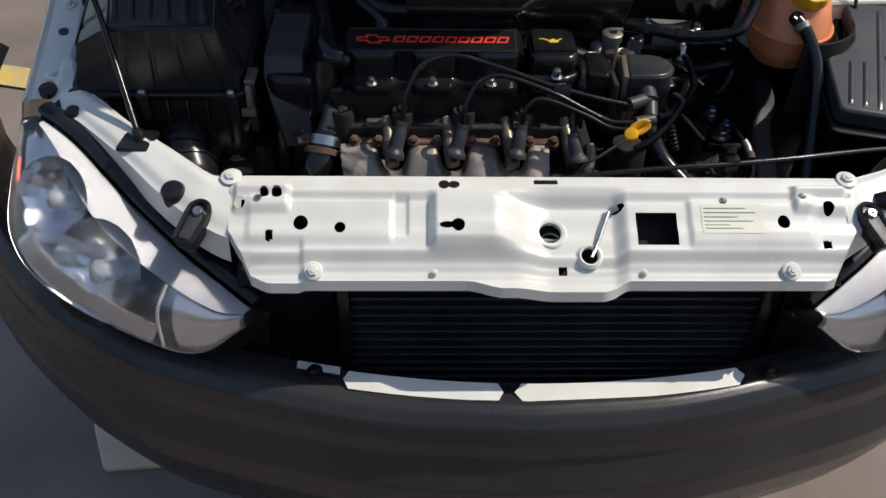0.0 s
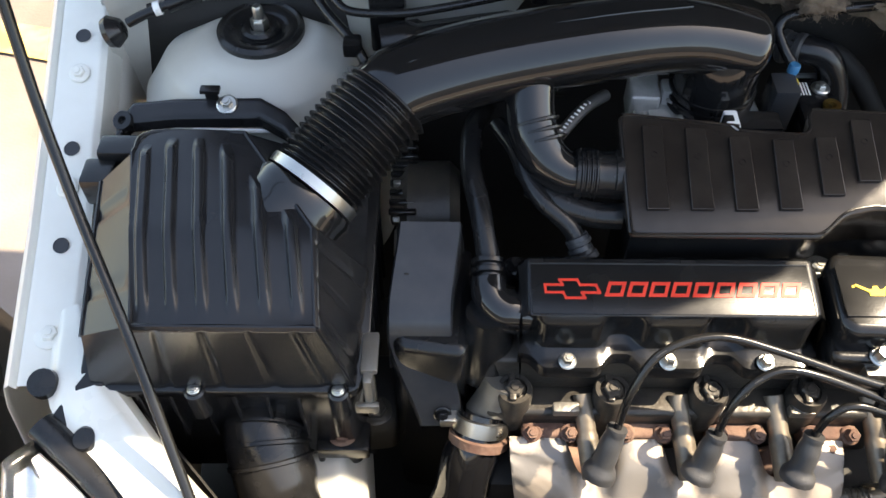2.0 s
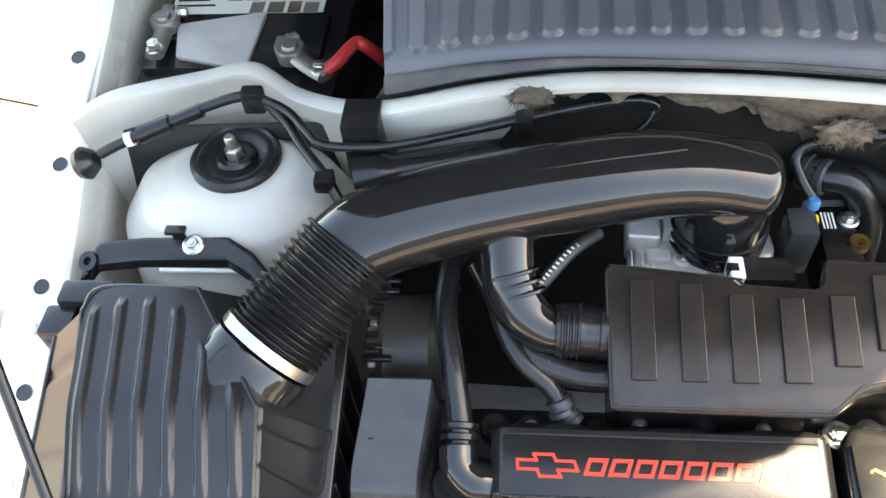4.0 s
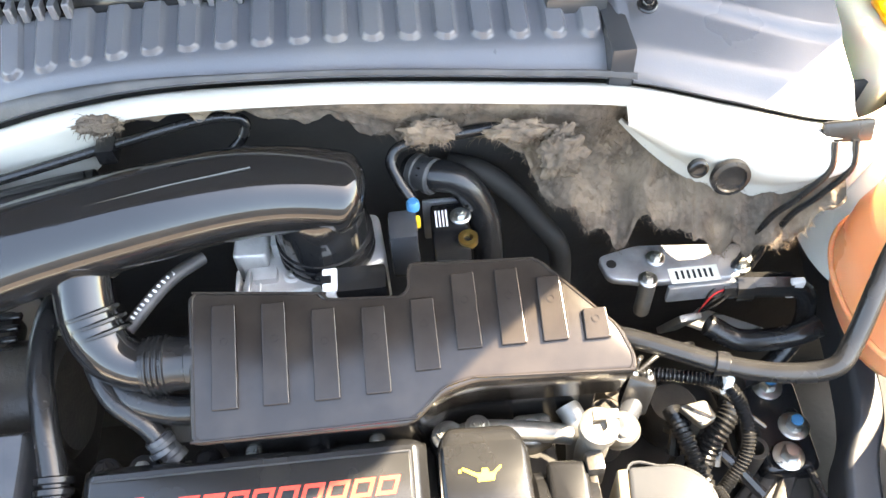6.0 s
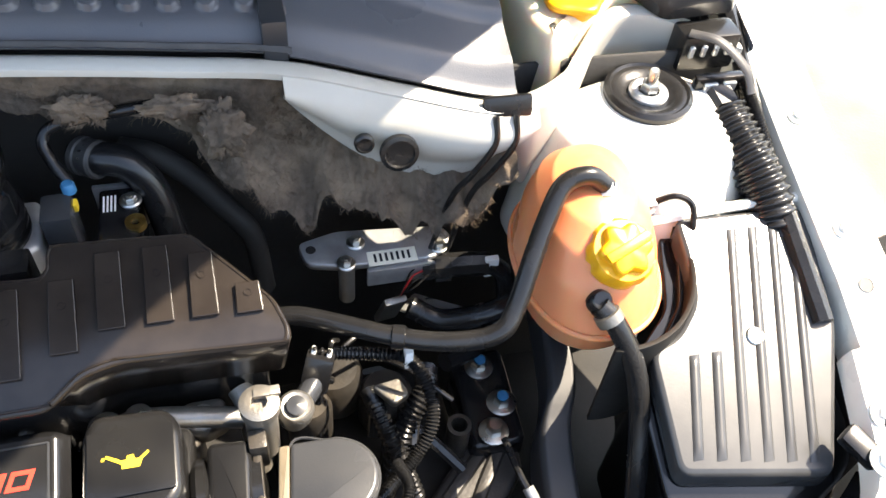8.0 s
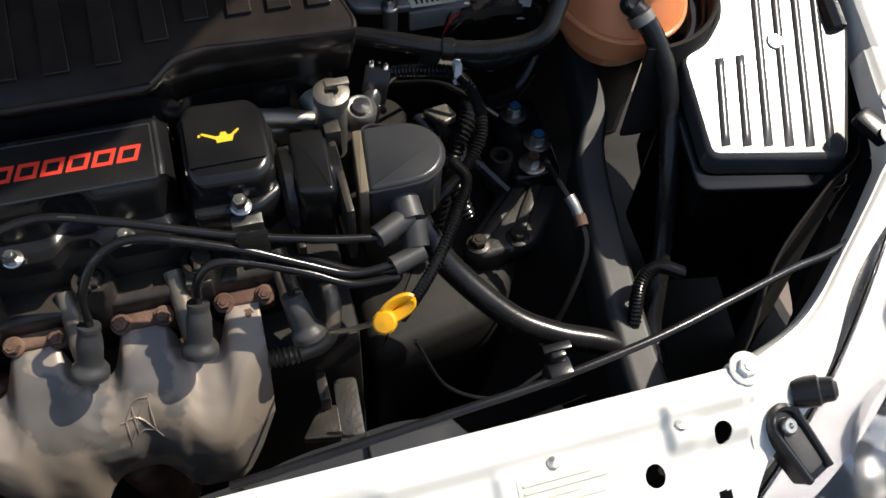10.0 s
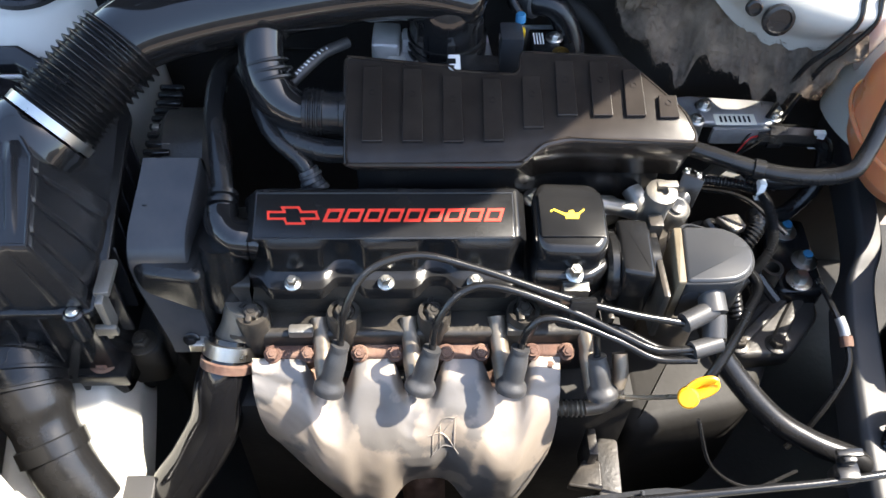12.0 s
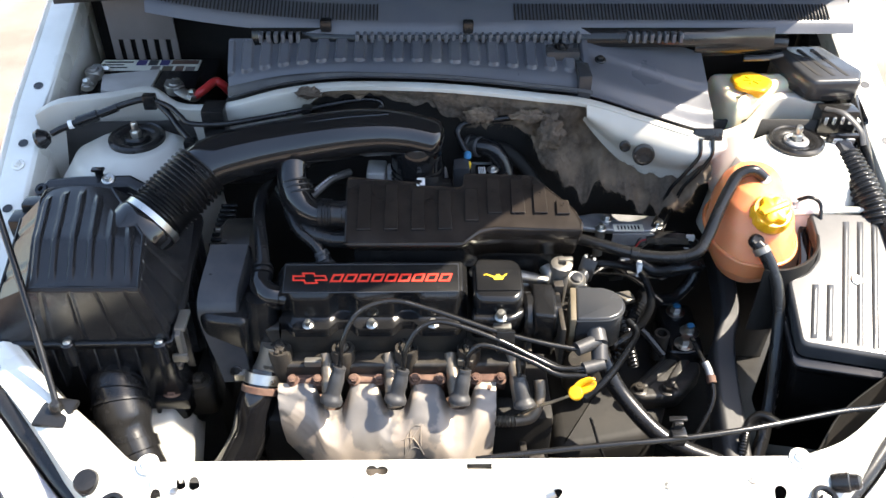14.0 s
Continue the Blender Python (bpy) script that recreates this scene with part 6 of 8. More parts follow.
    part("hose", tubebm([(0.03, 0.535, 0.868), (0.04, 0.518, 0.878), (0.066, 0.510, 0.876), (0.083, 0.502, 0.852), (0.090, 0.492, 0.82), (0.092, 0.485, 0.76)], 0.014, 36, 14), RUBBER, hh)
    # Second hose takes the shade black to stay dim.
    part("hose", tubebm([(0.060, 0.54, 0.865), (0.088, 0.530, 0.862), (0.115, 0.520, 0.842), (0.140, 0.508, 0.810), (0.160, 0.500, 0.775), (0.165, 0.498, 0.70)], 0.0105, 36, 14), VOID, hh)
    part("coupling", lathebm([(0.0145, -0.012), (0.0165, -0.010), (0.0165, -0.005), (0.0150, -0.004), (0.0150, 0.004), (0.0165, 0.005), (0.0165, 0.010), (0.0145, 0.012)], along((0.0385, 0.520, 0.8765), (0.75, -0.6, 0.2)), 26), BOOT, hh, "ringed hose coupling")
    part("back_plate", boxbm(0.034, 0.088, 0.508, 0.513, 0.80, 0.852, 0.002), ZINC, m, "grey metal plate behind the sensor")
    th = thing("breather_hose", "black rubber breather hose clipped at the rocker cover", "hose")
    h = part("hose", tubebm([(-0.252, 0.425, 0.862), (-0.236, 0.392, 0.862), (-0.228, 0.366, 0.858), (-0.214, 0.342, 0.850), (-0.192, 0.326, 0.838), (-0.180, 0.314, 0.826)], 0.0085, 34, 12), RUBBER, th)
    bm = bmesh.new()
    for k in range(2):
        lathe(bm, [(0.0085, -0.003), (0.011, -0.002), (0.011, 0.002), (0.0085, 0.003)], along((-0.183 + 0.002 * k, 0.3165 - 0.006 * k, 0.829 - 0.006 * k), (0.4, -0.6, -0.6)), 18)
    box(bm, -0.180, -0.166, 0.303, 0.311, 0.812, 0.822, 0.002)
    part("hose_clip", bm, GREY, h, "dark grey hose clip")
    part("connector", lathebm([(0.0098, -0.012), (0.0110, -0.010), (0.0110, -0.003), (0.0090, -0.002), (0.0090, 0.006), (0.0104, 0.007), (0.0104, 0.012)], along((-0.1785, 0.3125, 0.822), (0.45, -0.5, -0.55)), 20), RAIL, th, "grey hose connector")
    part("hose", tubebm([(-0.222, 0.362, 0.848), (-0.20, 0.344, 0.846), (-0.17, 0.334, 0.842), (-0.145, 0.332, 0.842)], 0.012, 24, 14), RUBBER, th)
    gh = thing("braided_hose", "grey printed fuel hose behind the breather", "hose")
    C = [(-0.205, 0.392, 0.868), (-0.19, 0.410, 0.874), (-0.172, 0.432, 0.877), (-0.150, 0.455, 0.872)]
    part("hose", tubebm(C, 0.0058, 20, 10), BOOT, gh)
    P = spline(C, 18)
    for k in range(3, 14):
        d = P[k + 1] - P[k]
        part("print_bar", boxbm(-0.0009, 0.0009, -0.0016 - 0.0008 * (k % 2), 0.0016, -0.0003, 0.0003, 0, m=Matrix.Translation(P[k] + Vector((-0.001, -0.002, 0.0054))) @ Matrix.Rotation(math.atan2(d.y, d.x), 4, "Z"), seg=1), WHITE, gh)
    part("inlet_stub", tubebm([(-0.36, 0.49, 0.90), (-0.30, 0.50, 0.905), (-0.24, 0.515, 0.905)], lambda q: 0.020 - 0.006 * sm(0.2, 0.3, q), 20, 18), BLACK, hh)


# ---- coolant tank ----
def coolant_tank():
    t = thing("coolant_tank", "orange translucent coolant expansion tank with a yellow cap", "coolant tank")
    c = Vector((0.447, 0.398, 0.808))
    def ring(r, a, z):
        ca, sa = math.cos(a), math.sin(a)
        q = (abs(ca) ** 2.2 + abs(sa) ** 2.2) ** (-1 / 2.2)
        return Vector((c.x + 0.83 * r * q * ca + 0.004 * sa, c.y + 1.14 * r * q * sa + 0.22 * max(0.0, z), c.z + z))
    def f(u, v):
        a = 2 * math.pi * u
        prof = [(0, 0.001, 0.084), (0.06, 0.022, 0.0835), (0.16, 0.042, 0.077), (0.28, 0.058, 0.060), (0.40, 0.069, 0.034), (0.5, 0.0745, 0.008), (0.55, 0.0762, -0.002), (0.60, 0.0745, -0.010), (0.72, 0.068, -0.034), (0.86, 0.052, -0.058), (0.95, 0.03, -0.068), (1.0, 0.001, -0.07)]
        r, z = interp(prof, v)
        return ring(r, a, z)
    body = part("tank", gridbm(f, 72, 50), ORANGE, t, "orange tank body, half full", smooth=60)
    bm = bmesh.new()
    lathe(bm, [(0.024, -0.02), (0.024, 0.004), (0.027, 0.006), (0.027, 0.012)], along((0.448, 0.358, 0.852), (0.02, -0.45, 1)), 28)
    part("neck", bm, ORANGE, t)
    m = along((0.4485, 0.353, 0.862), (0.02, -0.45, 1)) @ Matrix.Scale(0.80, 4)
    bm = bmesh.new()
    n = 48
    rings = []
    for z, r in ((0.0, 0.034), (0.004, 0.0365), (0.018, 0.0355), (0.022, 0.032), (0.023, 0.0)):
        rings.append([bm.verts.new(m @ Vector(((r - (0.0035 if math.sin(8 * 2 * math.pi * k / n) > 0.55 and 0 < z < 0.02 else 0)) * math.cos(2 * math.pi * k / n), (r - (0.0035 if math.sin(8 * 2 * math.pi * k / n) > 0.55 and 0 < z < 0.02 else 0)) * math.sin(2 * math.pi * k / n), z))) for k in range(n)])
    for a, b in zip(rings, rings[1:]):
        for k in range(n):
            bm.faces.new((a[k], a[(k + 1) % n], b[(k + 1) % n], b[k]))
    n2 = 72
    rings = []
    for z, k in ((0.020, 1.0), (0.027, 1.0), (0.0305, 0.93), (0.0315, 0.84), (0.0315, 0.0)):
        rings.append([bm.verts.new(m @ Vector(((0.0255 + 0.0035 * math.cos(6 * a)) * k * math.cos(a), (0.0255 + 0.0035 * math.cos(6 * a)) * k * math.sin(a), z))) for a in [2 * math.pi * q / n2 for q in range(n2)]])
    for a, b in zip(rings, rings[1:]):
        for k in range(n2):
            bm.faces.new((a[k], a[(k + 1) % n2], b[(k + 1) % n2], b[k]))
    box(bm, -0.027, 0.027, -0.0055, 0.0055, 0.028, 0.0365, 0.003, m=m @ Matrix.Rotation(radians(20), 4, "Z"))
    cap = part("cap", bm, YELLOW, t, "yellow lobed screw cap")
    bm = tubebm([ring(0.0775, 2 * math.pi * k / 40, -0.001) for k in range(41)], 0.0028, 120, 8)
    part("seam", bm, ORANGE, t)
    h = thing("overflow_hose", "thick black hose from the tank to the engine", "hose")
    part("hose", tubebm([(0.452, 0.402, 0.893), (0.434, 0.406, 0.905), (0.412, 0.403, 0.900), (0.394, 0.384, 0.880), (0.377, 0.360, 0.858), (0.362, 0.338, 0.835), (0.345, 0.324, 0.820), (0.310, 0.330, 0.808), (0.267, 0.348, 0.800), (0.197, 0.383, 0.798), (0.17, 0.39, 0.795)], 0.0085, 70, 12), RUBBER, h)
    part("hose_clip", lathebm([(0.0088, -0.006), (0.0105, -0.005), (0.0105, 0.005), (0.0088, 0.006)], along((0.267, 0.348, 0.800), (-1, 0.3, 0)), 18), BLACK, h)
    part("nozzle", lathebm([(0.006, -0.012), (0.006, 0.004), (0.0095, 0.006), (0.0095, 0.012)], along((0.456, 0.402, 0.887), (-0.7, 0, 0.6)), 16), WHITE, h)
    l = thing("coolant_hose", "black hose hanging from the tank's lower nozzle", "hose")
    part("hose", tubebm([(0.427, 0.322, 0.840), (0.439, 0.310, 0.829), (0.455, 0.288, 0.797), (0.462, 0.262, 0.752), (0.458, 0.230, 0.71), (0.452, 0.195, 0.66), (0.44, 0.160, 0.625), (0.425, 0.125, 0.60), (0.42, 0.09, 0.59)], 0.0095, 60, 12), RUBBER, l)
    part("hose_clip", lathebm([(0.0098, -0.005), (0.0118, -0.0045), (0.0118, 0.0045), (0.0098, 0.005)], along((0.434, 0.314, 0.833), (0.3, -0.4, -0.45)), 18), CAST, l, "spring hose clip")
    part("nozzle", lathebm([(0.0075, -0.02), (0.0075, 0.0), (0.0105, 0.002), (0.0105, 0.010), (0.008, 0.013)], along((0.428, 0.330, 0.834), (0.1, -0.5, 0.75)), 16), BLACK, l)
    w = thing("pinch_pipe", "thin black hose looping beside the chassis rail", "hose")
    part("hose", tubebm([(0.452, 0.150, 0.655), (0.425, 0.155, 0.668), (0.405, 0.145, 0.660), (0.398, 0.125, 0.63), (0.395, 0.10, 0.58)], corrugate(0.0062, 0.0012, 40), 160, 10), BLACK, w)


# ---- fuse box under the ribbed lid ----
def relay_box():
    t = thing("relay_box", "black control-unit box with a pale-shining ribbed lid", "relay box")
    out = [(0.536, 0.412), (0.672, 0.410), (0.660, 0.30), (0.606, 0.178), (0.470, 0.200), (0.476, 0.300), (0.504, 0.308), (0.530, 0.335), (0.536, 0.37)]
    z = lambda x, y: 0.7895 + (y - 0.295) * 0.318 - (x - 0.57) * 0.03
    bm = prismbm(out, 0.772, 0.0, 0.012, 0.005, top=z)
    for v in bm.verts:
        if abs(v.co.z - 0.772) < 1e-6:
            v.co.z = z(v.co.x, v.co.y) - 0.022
    bm.normal_update()
    for e in [e for q in bm.faces if q.calc_area() > 0.01 for e in q.edges]:
        e.smooth = False
    lid = part("lid", bm, LIDG, t, "ribbed grey lid")
    for k in range(6):
        xa = 0.487 + 0.0215 * k
        ya, yb = 0.208 - 0.0035 * k, 0.290 if k < 2 else 0.395
        def f(u, v, xa=xa, ya=ya, yb=yb):
            y = ya + (yb - ya) * v
            x = xa + 0.0095 * (u - 0.5) + (y - 0.20) * 0.30
            h = 0.0022 * math.sin(math.pi * u) ** 0.6 * min(1, min(v, 1 - v) * 16)
            return Vector((x, y, z(x, y) + 0.0004 + h))
        part("rib", gridbm(f, 8, 24), LIDG, lid)
    low = [(0.478, 0.206), (0.600, 0.186), (0.652, 0.30), (0.664, 0.404), (0.542, 0.404), (0.524, 0.345), (0.484, 0.302)]
    bm = prismbm(low, 0.54, 0.0, 0.01, 0.003, top=lambda x, y: z(x, y) - 0.018)
    part("box", bm, BLACK, t)
    rim = [(0.464, 0.188), (0.612, 0.166), (0.672, 0.30), (0.682, 0.418), (0.530, 0.418), (0.514, 0.345), (0.468, 0.306)]
    bm = prismbm(rim, 0.0, 0.0, 0.012, 0.002, top=lambda x, y: z(x, y) - 0.026)
    for v in bm.verts:
        if abs(v.co.z) < 1e-6:
            v.co.z = z(v.co.x, v.co.y) - 0.036
    part("rim", bm, GLOSS, t)
    bolt(lid, (0.576, 0.298, z(0.576, 0.298)), (0, -0.315, 1), 0.005, STEEL, "screw", washer=1.7, h=0.003)
    # curved wall round the coolant tank
    def w(u, v):
        a = radians(-100 + 110 * u)
        return Vector((0.452 + 0.092 * math.cos(a), 0.395 + 0.105 * math.sin(a), 0.70 + 0.115 * v))
    part("tank_shroud", gridbm(w, 30, 8, 0.004), VOID, t, "curved black wall round the coolant tank")
    d = thing("clip_bracket", "grey plastic clip beside the relay box", "clip")
    part("block", boxbm(0.500, 0.520, 0.418, 0.433, 0.822, 0.842, 0.003), HOUSING, d)
    part("wire", tubebm([(0.515, 0.425, 0.836), (0.535, 0.420, 0.848), (0.55, 0.412, 0.842), (0.552, 0.40, 0.822)], 0.003, 20, 8), BLACK, d)
    part("hold_bar", tubebm([(0.515, 0.414, 0.824), (0.60, 0.417, 0.826), (0.678, 0.418, 0.826)], 0.005, 10, 8), PAINT, d, "thin white bar along the lid")


def washer_bottle():
    t = thing("washer_bottle", "milky washer fluid reservoir with a yellow cap", "washer bottle")
    part("bottle", prismbm([(0.418, 0.665), (0.585, 0.668), (0.582, 0.622), (0.525, 0.610), (0.482, 0.568), (0.446, 0.548), (0.430, 0.575)], 0.78, 0.932, 0.014, 0.014, taper=0.006), MILKY, t, "milky translucent bottle")
    m = Matrix.Translation((0.482, 0.606, 0.930))
    bm = lathebm([(0.024, -0.006), (0.024, 0.006)], m, 28)
    rows = []
    for z, k in ((0.005, 0.90), (0.006, 1.0), (0.0105, 1.0), (0.0125, 0.94), (0.0130, 0.80), (0.0130, 0.0)):
        rows.append([bm.verts.new(m @ Vector((k * (0.0312 + 0.0022 * math.cos(5 * q)) * math.cos(q), k * (0.0312 + 0.0022 * math.cos(5 * q)) * math.sin(q), z))) for q in [2 * math.pi * i / 60 for i in range(60)]])
    for p, q in zip(rows, rows[1:]):
        for i in range(60):
            bm.faces.new((p[i], p[(i + 1) % 60], q[(i + 1) % 60], q[i]))
    part("cap", bm, YELLOW, t, "yellow snap cap")
    bm = bmesh.new()
    for a in (0, 60, 120):
        box(bm, -0.014, 0.014, -0.0018, 0.0018, 0.0125, 0.0150, 0.0008, m=m @ Matrix.Rotation(radians(a), 4, "Z"))
    part("cap_mark", bm, YELLOW, t)
    c = thing("pipe_retainer", "black rubber retainer holding two thin brake pipes", "pipe clip")
    part("plate", boxbm(-0.022, 0.022, -0.003, 0.003, -0.011, 0.011, 0.004, m=along((0.386, 0.486, 0.915), (0, 0.4, 1))), RUBBER, c)
    for dx in (-0.009, 0.009):
        part("brake_pipe", tubebm([(0.384 + dx, 0.480, 0.912), (0.383 + dx, 0.470, 0.888), (0.366 + dx, 0.470, 0.855), (0.35 + dx, 0.475, 0.82), (0.335 + dx, 0.478, 0.74)], 0.003, 30, 8), BLACK, c)


# ---- plastic cowl and scuttle ----
def cowl():
    t = thing("cowl_panel", "slate grey ribbed plastic water deflector under the windscreen", "cowl panel")
    def line(u):
        x = -0.335 + 0.545 * u
        return edge_x(x), x
    def f(u, v):
        p, x = line(u)
        y = p.y + 0.012 + (0.600 - p.y) * v
        z = p.z + 0.004 + 0.010 * sm(0, 0.25, v) + (1.012 - p.z - 0.014) * v
        dx = ((x + 0.32) / 0.0285) % 1
        dx = abs(dx - 0.5) * 0.0285
        along_rib = (v - 0.36) * 0.105
        r = math.hypot(dx, min(0.0, along_rib))
        rib = (1 - sm(0.0062, 0.0100, r)) * (1 - sm(0.92, 0.96, v))
        return Vector((x, y - 0.002 * rib, z + 0.0052 * rib))
    part("deflector", gridbm(f, 380, 60, 0.002), COWL, t, "ribbed deflector")
    def lip(u, v):
        w = (0.13 - 0.08 * sm(0.0, 0.55, u)) * v
        p = f(u, w)
        q, _ = line(u)
        z = q.z + 0.004 + 0.010 * sm(0, 0.25, w) + (1.012 - q.z - 0.014) * w
        return Vector((p.x, p.y - 0.004, z + 0.0042 + 0.003 * math.sin(math.pi * v)))
    part("lip_seal", gridbm(lip, 90, 8, 0.002), BOOT, t, "dark rubber lip along the lower edge")
    def g(u, v):
        x = 0.208 + 0.19 * u
        p = edge_x(x)
        back = 0.655 - 0.04 * u
        y = p.y + 0.010 + (back - p.y) * v
        z = p.z + 0.004 + 0.012 * sm(0, 0.2, v) + (1.014 - 0.05 * u - p.z) * (v ** 1.2) * 0.9 + 0.006 * sm(0.48, 0.52, v)
        return Vector((x, y, z))
    cp = part("side_cover", gridbm(g, 40, 30, 0.002), COWL, t, "smooth grey side cover")
    # Step face darker than the cover: its shade is put into the colour.
    part("shaded_cover_step", boxbm(0.188, 0.208, 0.514, 0.60, 0.955, 0.999, 0.004, m=None), GREY, t)
    bolt(cp, (0.226, 0.564, 1.0), (0, -0.3, 1), 0.005, BLACK, "screw")
    part("lock_block", boxbm(0.145, 0.195, 0.565, 0.600, 0.990, 1.012, 0.004), GREY, t)
    bolt(t, (0.168, 0.580, 1.012), (0, -0.2, 1), 0.006, BLACK, "screw")
    sc = thing("scuttle_grille", "black slotted scuttle grille at the foot of the windscreen", "scuttle grille")
    part("strip", gridbm(lambda u, v: Vector((-0.30 + 0.80 * u, 0.603 + 0.012 * v, 1.002 + 0.026 * v)), 4, 2, 0.003), BLACK, sc)
    me = None
    for k in range(58):
        x = -0.285 + 0.0112 * k
        if -0.225 < x < -0.15 or 0.20 < x < 0.27:
            continue
        if me is None:
            ob = part("slat", boxbm(-0.0028, 0.0028, -0.010, 0.004, -0.007, 0.007, 0.001, seg=1), COWL, sc)
            me = ob.data
        else:
            ob = new("slat", me)
            ob.parent = sc
        ob.location = (x, 0.606, 1.018)
    def h(u, v):
        x = -0.46 + 1.10 * u
        y = 0.604 + 0.10 * v + 0.10 * (x - 0.01) ** 2
        z = 1.022 + 0.30 * max(0.0, -0.10 - x) ** 2 + 0.010 * sm(0, 0.08, v) + 0.034 * v + 0.006 * math.sin(math.pi * v) - 0.05 * (x - 0.05) ** 2
        return Vector((x, y, z))
    part("upper_panel", gridbm(h, 60, 24, 0.003), COWL, sc)
    for k in range(150):
        x = 0.10 + 0.0056 * k if k < 90 else -0.44 + 0.0056 * (k - 90)
        v = 0.26
        if k == 0:
            ob = part("slot", boxbm(-0.0011, 0.0011, -0.016, 0.016, -0.001, 0.0012, 0.0005, seg=1), VOID, sc)
            me2 = ob.data
        else:
            ob = new("slot", me2)
            ob.parent = sc
        ob.location = h((x + 0.46) / 1.10, v) + Vector((0, 0, 0.0015))
        ob.rotation_euler = (math.atan(0.42), 0, 0)
    part("panel_clip", boxbm(0.020, 0.036, 0.598, 0.612, 1.026, 1.044, 0.003), BLACK, sc)
    part("panel_clip", boxbm(-0.195, -0.178, 0.602, 0.618, 1.026, 1.044, 0.003), BLACK, sc)
    dp = thing("drain_trough", "glossy black moulded trough beside the washer bottle", "trough")
    part("trough", tubebm([(0.385, 0.640, 0.985), (0.44, 0.645, 0.985), (0.515, 0.650, 0.988), (0.535, 0.652, 0.985)], 0.017, 20, 14), BLACK, dp)
    part("rim", tubebm([(0.47, 0.632, 0.968), (0.51, 0.632, 0.970), (0.532, 0.634, 0.974)], 0.005, 12, 8), GREY, dp)
    ws = thing("windscreen", "dark windscreen glass above the scuttle", "windscreen")
    part("glass", gridbm(lambda u, v: Vector((-0.62 + 1.26 * u, 0.705 + 0.35 * v + 0.10 * (1.26 * u - 0.63) ** 2, 1.070 + 0.24 * v - 0.06 * (1.26 * u - 0.63) ** 2)), 30, 10, 0.004), TINT, ws)
    wp = thing("wiper_arm", "matt black wiper arm resting on the scuttle", "wiper")
    part("arm", tubebm([(0.02, 0.66, 1.085), (0.10, 0.675, 1.092), (0.30, 0.70, 1.095)], 0.006, 12, 8, flat=0.6), BLACK, wp)
    part("pivot", lathebm([(0.014, 0), (0.014, 0.012), (0.010, 0.016)], Matrix.Translation((0.02, 0.66, 1.072)), 18), BLACK, wp)


# ---- battery in the scuttle corner ----
def battery():
    t = thing("battery", "car battery with a pale plate, printed label and bolted terminals", "battery")
    part("case", boxbm(-0.618, -0.405, 0.615, 0.815, 0.775, 0.880, 0.006), BLACK, t)
    part("lid_step", boxbm(-0.612, -0.425, 0.655, 0.748, 0.878, 0.889, 0.004), BLACK, t)
    part("plate", prismbm([(-0.588, 0.722), (-0.494, 0.742), (-0.497, 0.648), (-0.576, 0.668)], 0.8885, 0.8945, 0.003, 0.0015), PLATE, t, "pale worn plastic plate")
    lab = part("label", boxbm(-0.612, -0.437, 0.752, 0.802, 0.8795, 0.8815, 0.0006, seg=1), PAPER, t, "printed battery label")
    for x0, x1, y0, y1, m in ((-0.607, -0.556, 0.790, 0.794, GREY), (-0.607, -0.570, 0.780, 0.783, GREY), (-0.607, -0.562, 0.770, 0.773, GREY), (-0.549, -0.532, 0.780, 0.799, VIOLET), (-0.528, -0.512, 0.780, 0.799, BOOT),
                              (-0.508, -0.492, 0.780, 0.799, VIOLET), (-0.488, -0.441, 0.784, 0.799, RUST), (-0.520, -0.505, 0.757, 0.776, UMBER), (-0.500, -0.482, 0.757, 0.776, TAN), (-0.477, -0.463, 0.757, 0.776, RUST), (-0.459, -0.443, 0.757, 0.774, UMBER)):
        part("print_bar", boxbm(x0, x1, y0, y1, 0.8814, 0.8822, 0, seg=1), m, lab)
    for x, y, d in ((-0.452, 0.668, Vector((0.72, -0.69, 0))), (-0.600, 0.720, Vector((0.10, -0.99, 0)))):
        part("terminal", lathebm([(0.0095, 0), (0.0088, 0.026), (0.007, 0.028)], Matrix.Translation((x, y, 0.880)), 18), CAST, t)
        bm = lathebm([(0.0092, -0.008), (0.0150, -0.007), (0.0155, 0.005), (0.0140, 0.008), (0.0092, 0.008)], Matrix.Translation((x, y, 0.897)), 28)
        n = Vector((-d.y, d.x, 0))
        q = Vector((x, y, 0.897))
        tube(bm, [q + d * 0.012, q + d * 0.032, q + d * 0.060 + Vector((0, 0, 0.004))], 0.0105, 14, 10, flat=0.55)
        box(bm, -0.007, 0.007, -0.010, 0.010, -0.006, 0.006, 0.002, m=Matrix.Translation(q - d * 0.016))
        c = part("clamp", bm, CAST, t, "bare metal terminal clamp")
        bolt(c, q - d * 0.018 + n * 0.010, n, 0.0058, STEEL, washer=1.3, h=0.010)
        bolt(c, q + d * 0.052 + Vector((0, 0, 0.006)), (0, 0, 1), 0.0068, STEEL, washer=1.4, h=0.010)
    v = thing("battery_shield", "brownish plastic shield with a notched lower edge behind the battery", "shield")
    part("sheet", boxbm(-0.592, -0.476, 0.806, 0.811, 0.918, 1.000, 0.002), UMBER, v)
    for k in range(6):
        part("tooth", boxbm(-0.592 + 0.0208 * k, -0.580 + 0.0208 * k, 0.8065, 0.8105, 0.878, 0.922, 0.001), UMBER, v)
    c = thing("battery_cable", "red battery cable with a bolted lug", "cable")
    part("cable", tubebm([(-0.412, 0.632, 0.902), (-0.398, 0.640, 0.908), (-0.383, 0.662, 0.912), (-0.372, 0.665, 0.905), (-0.355, 0.69, 0.86)], 0.007, 24, 10), REDPL, c)


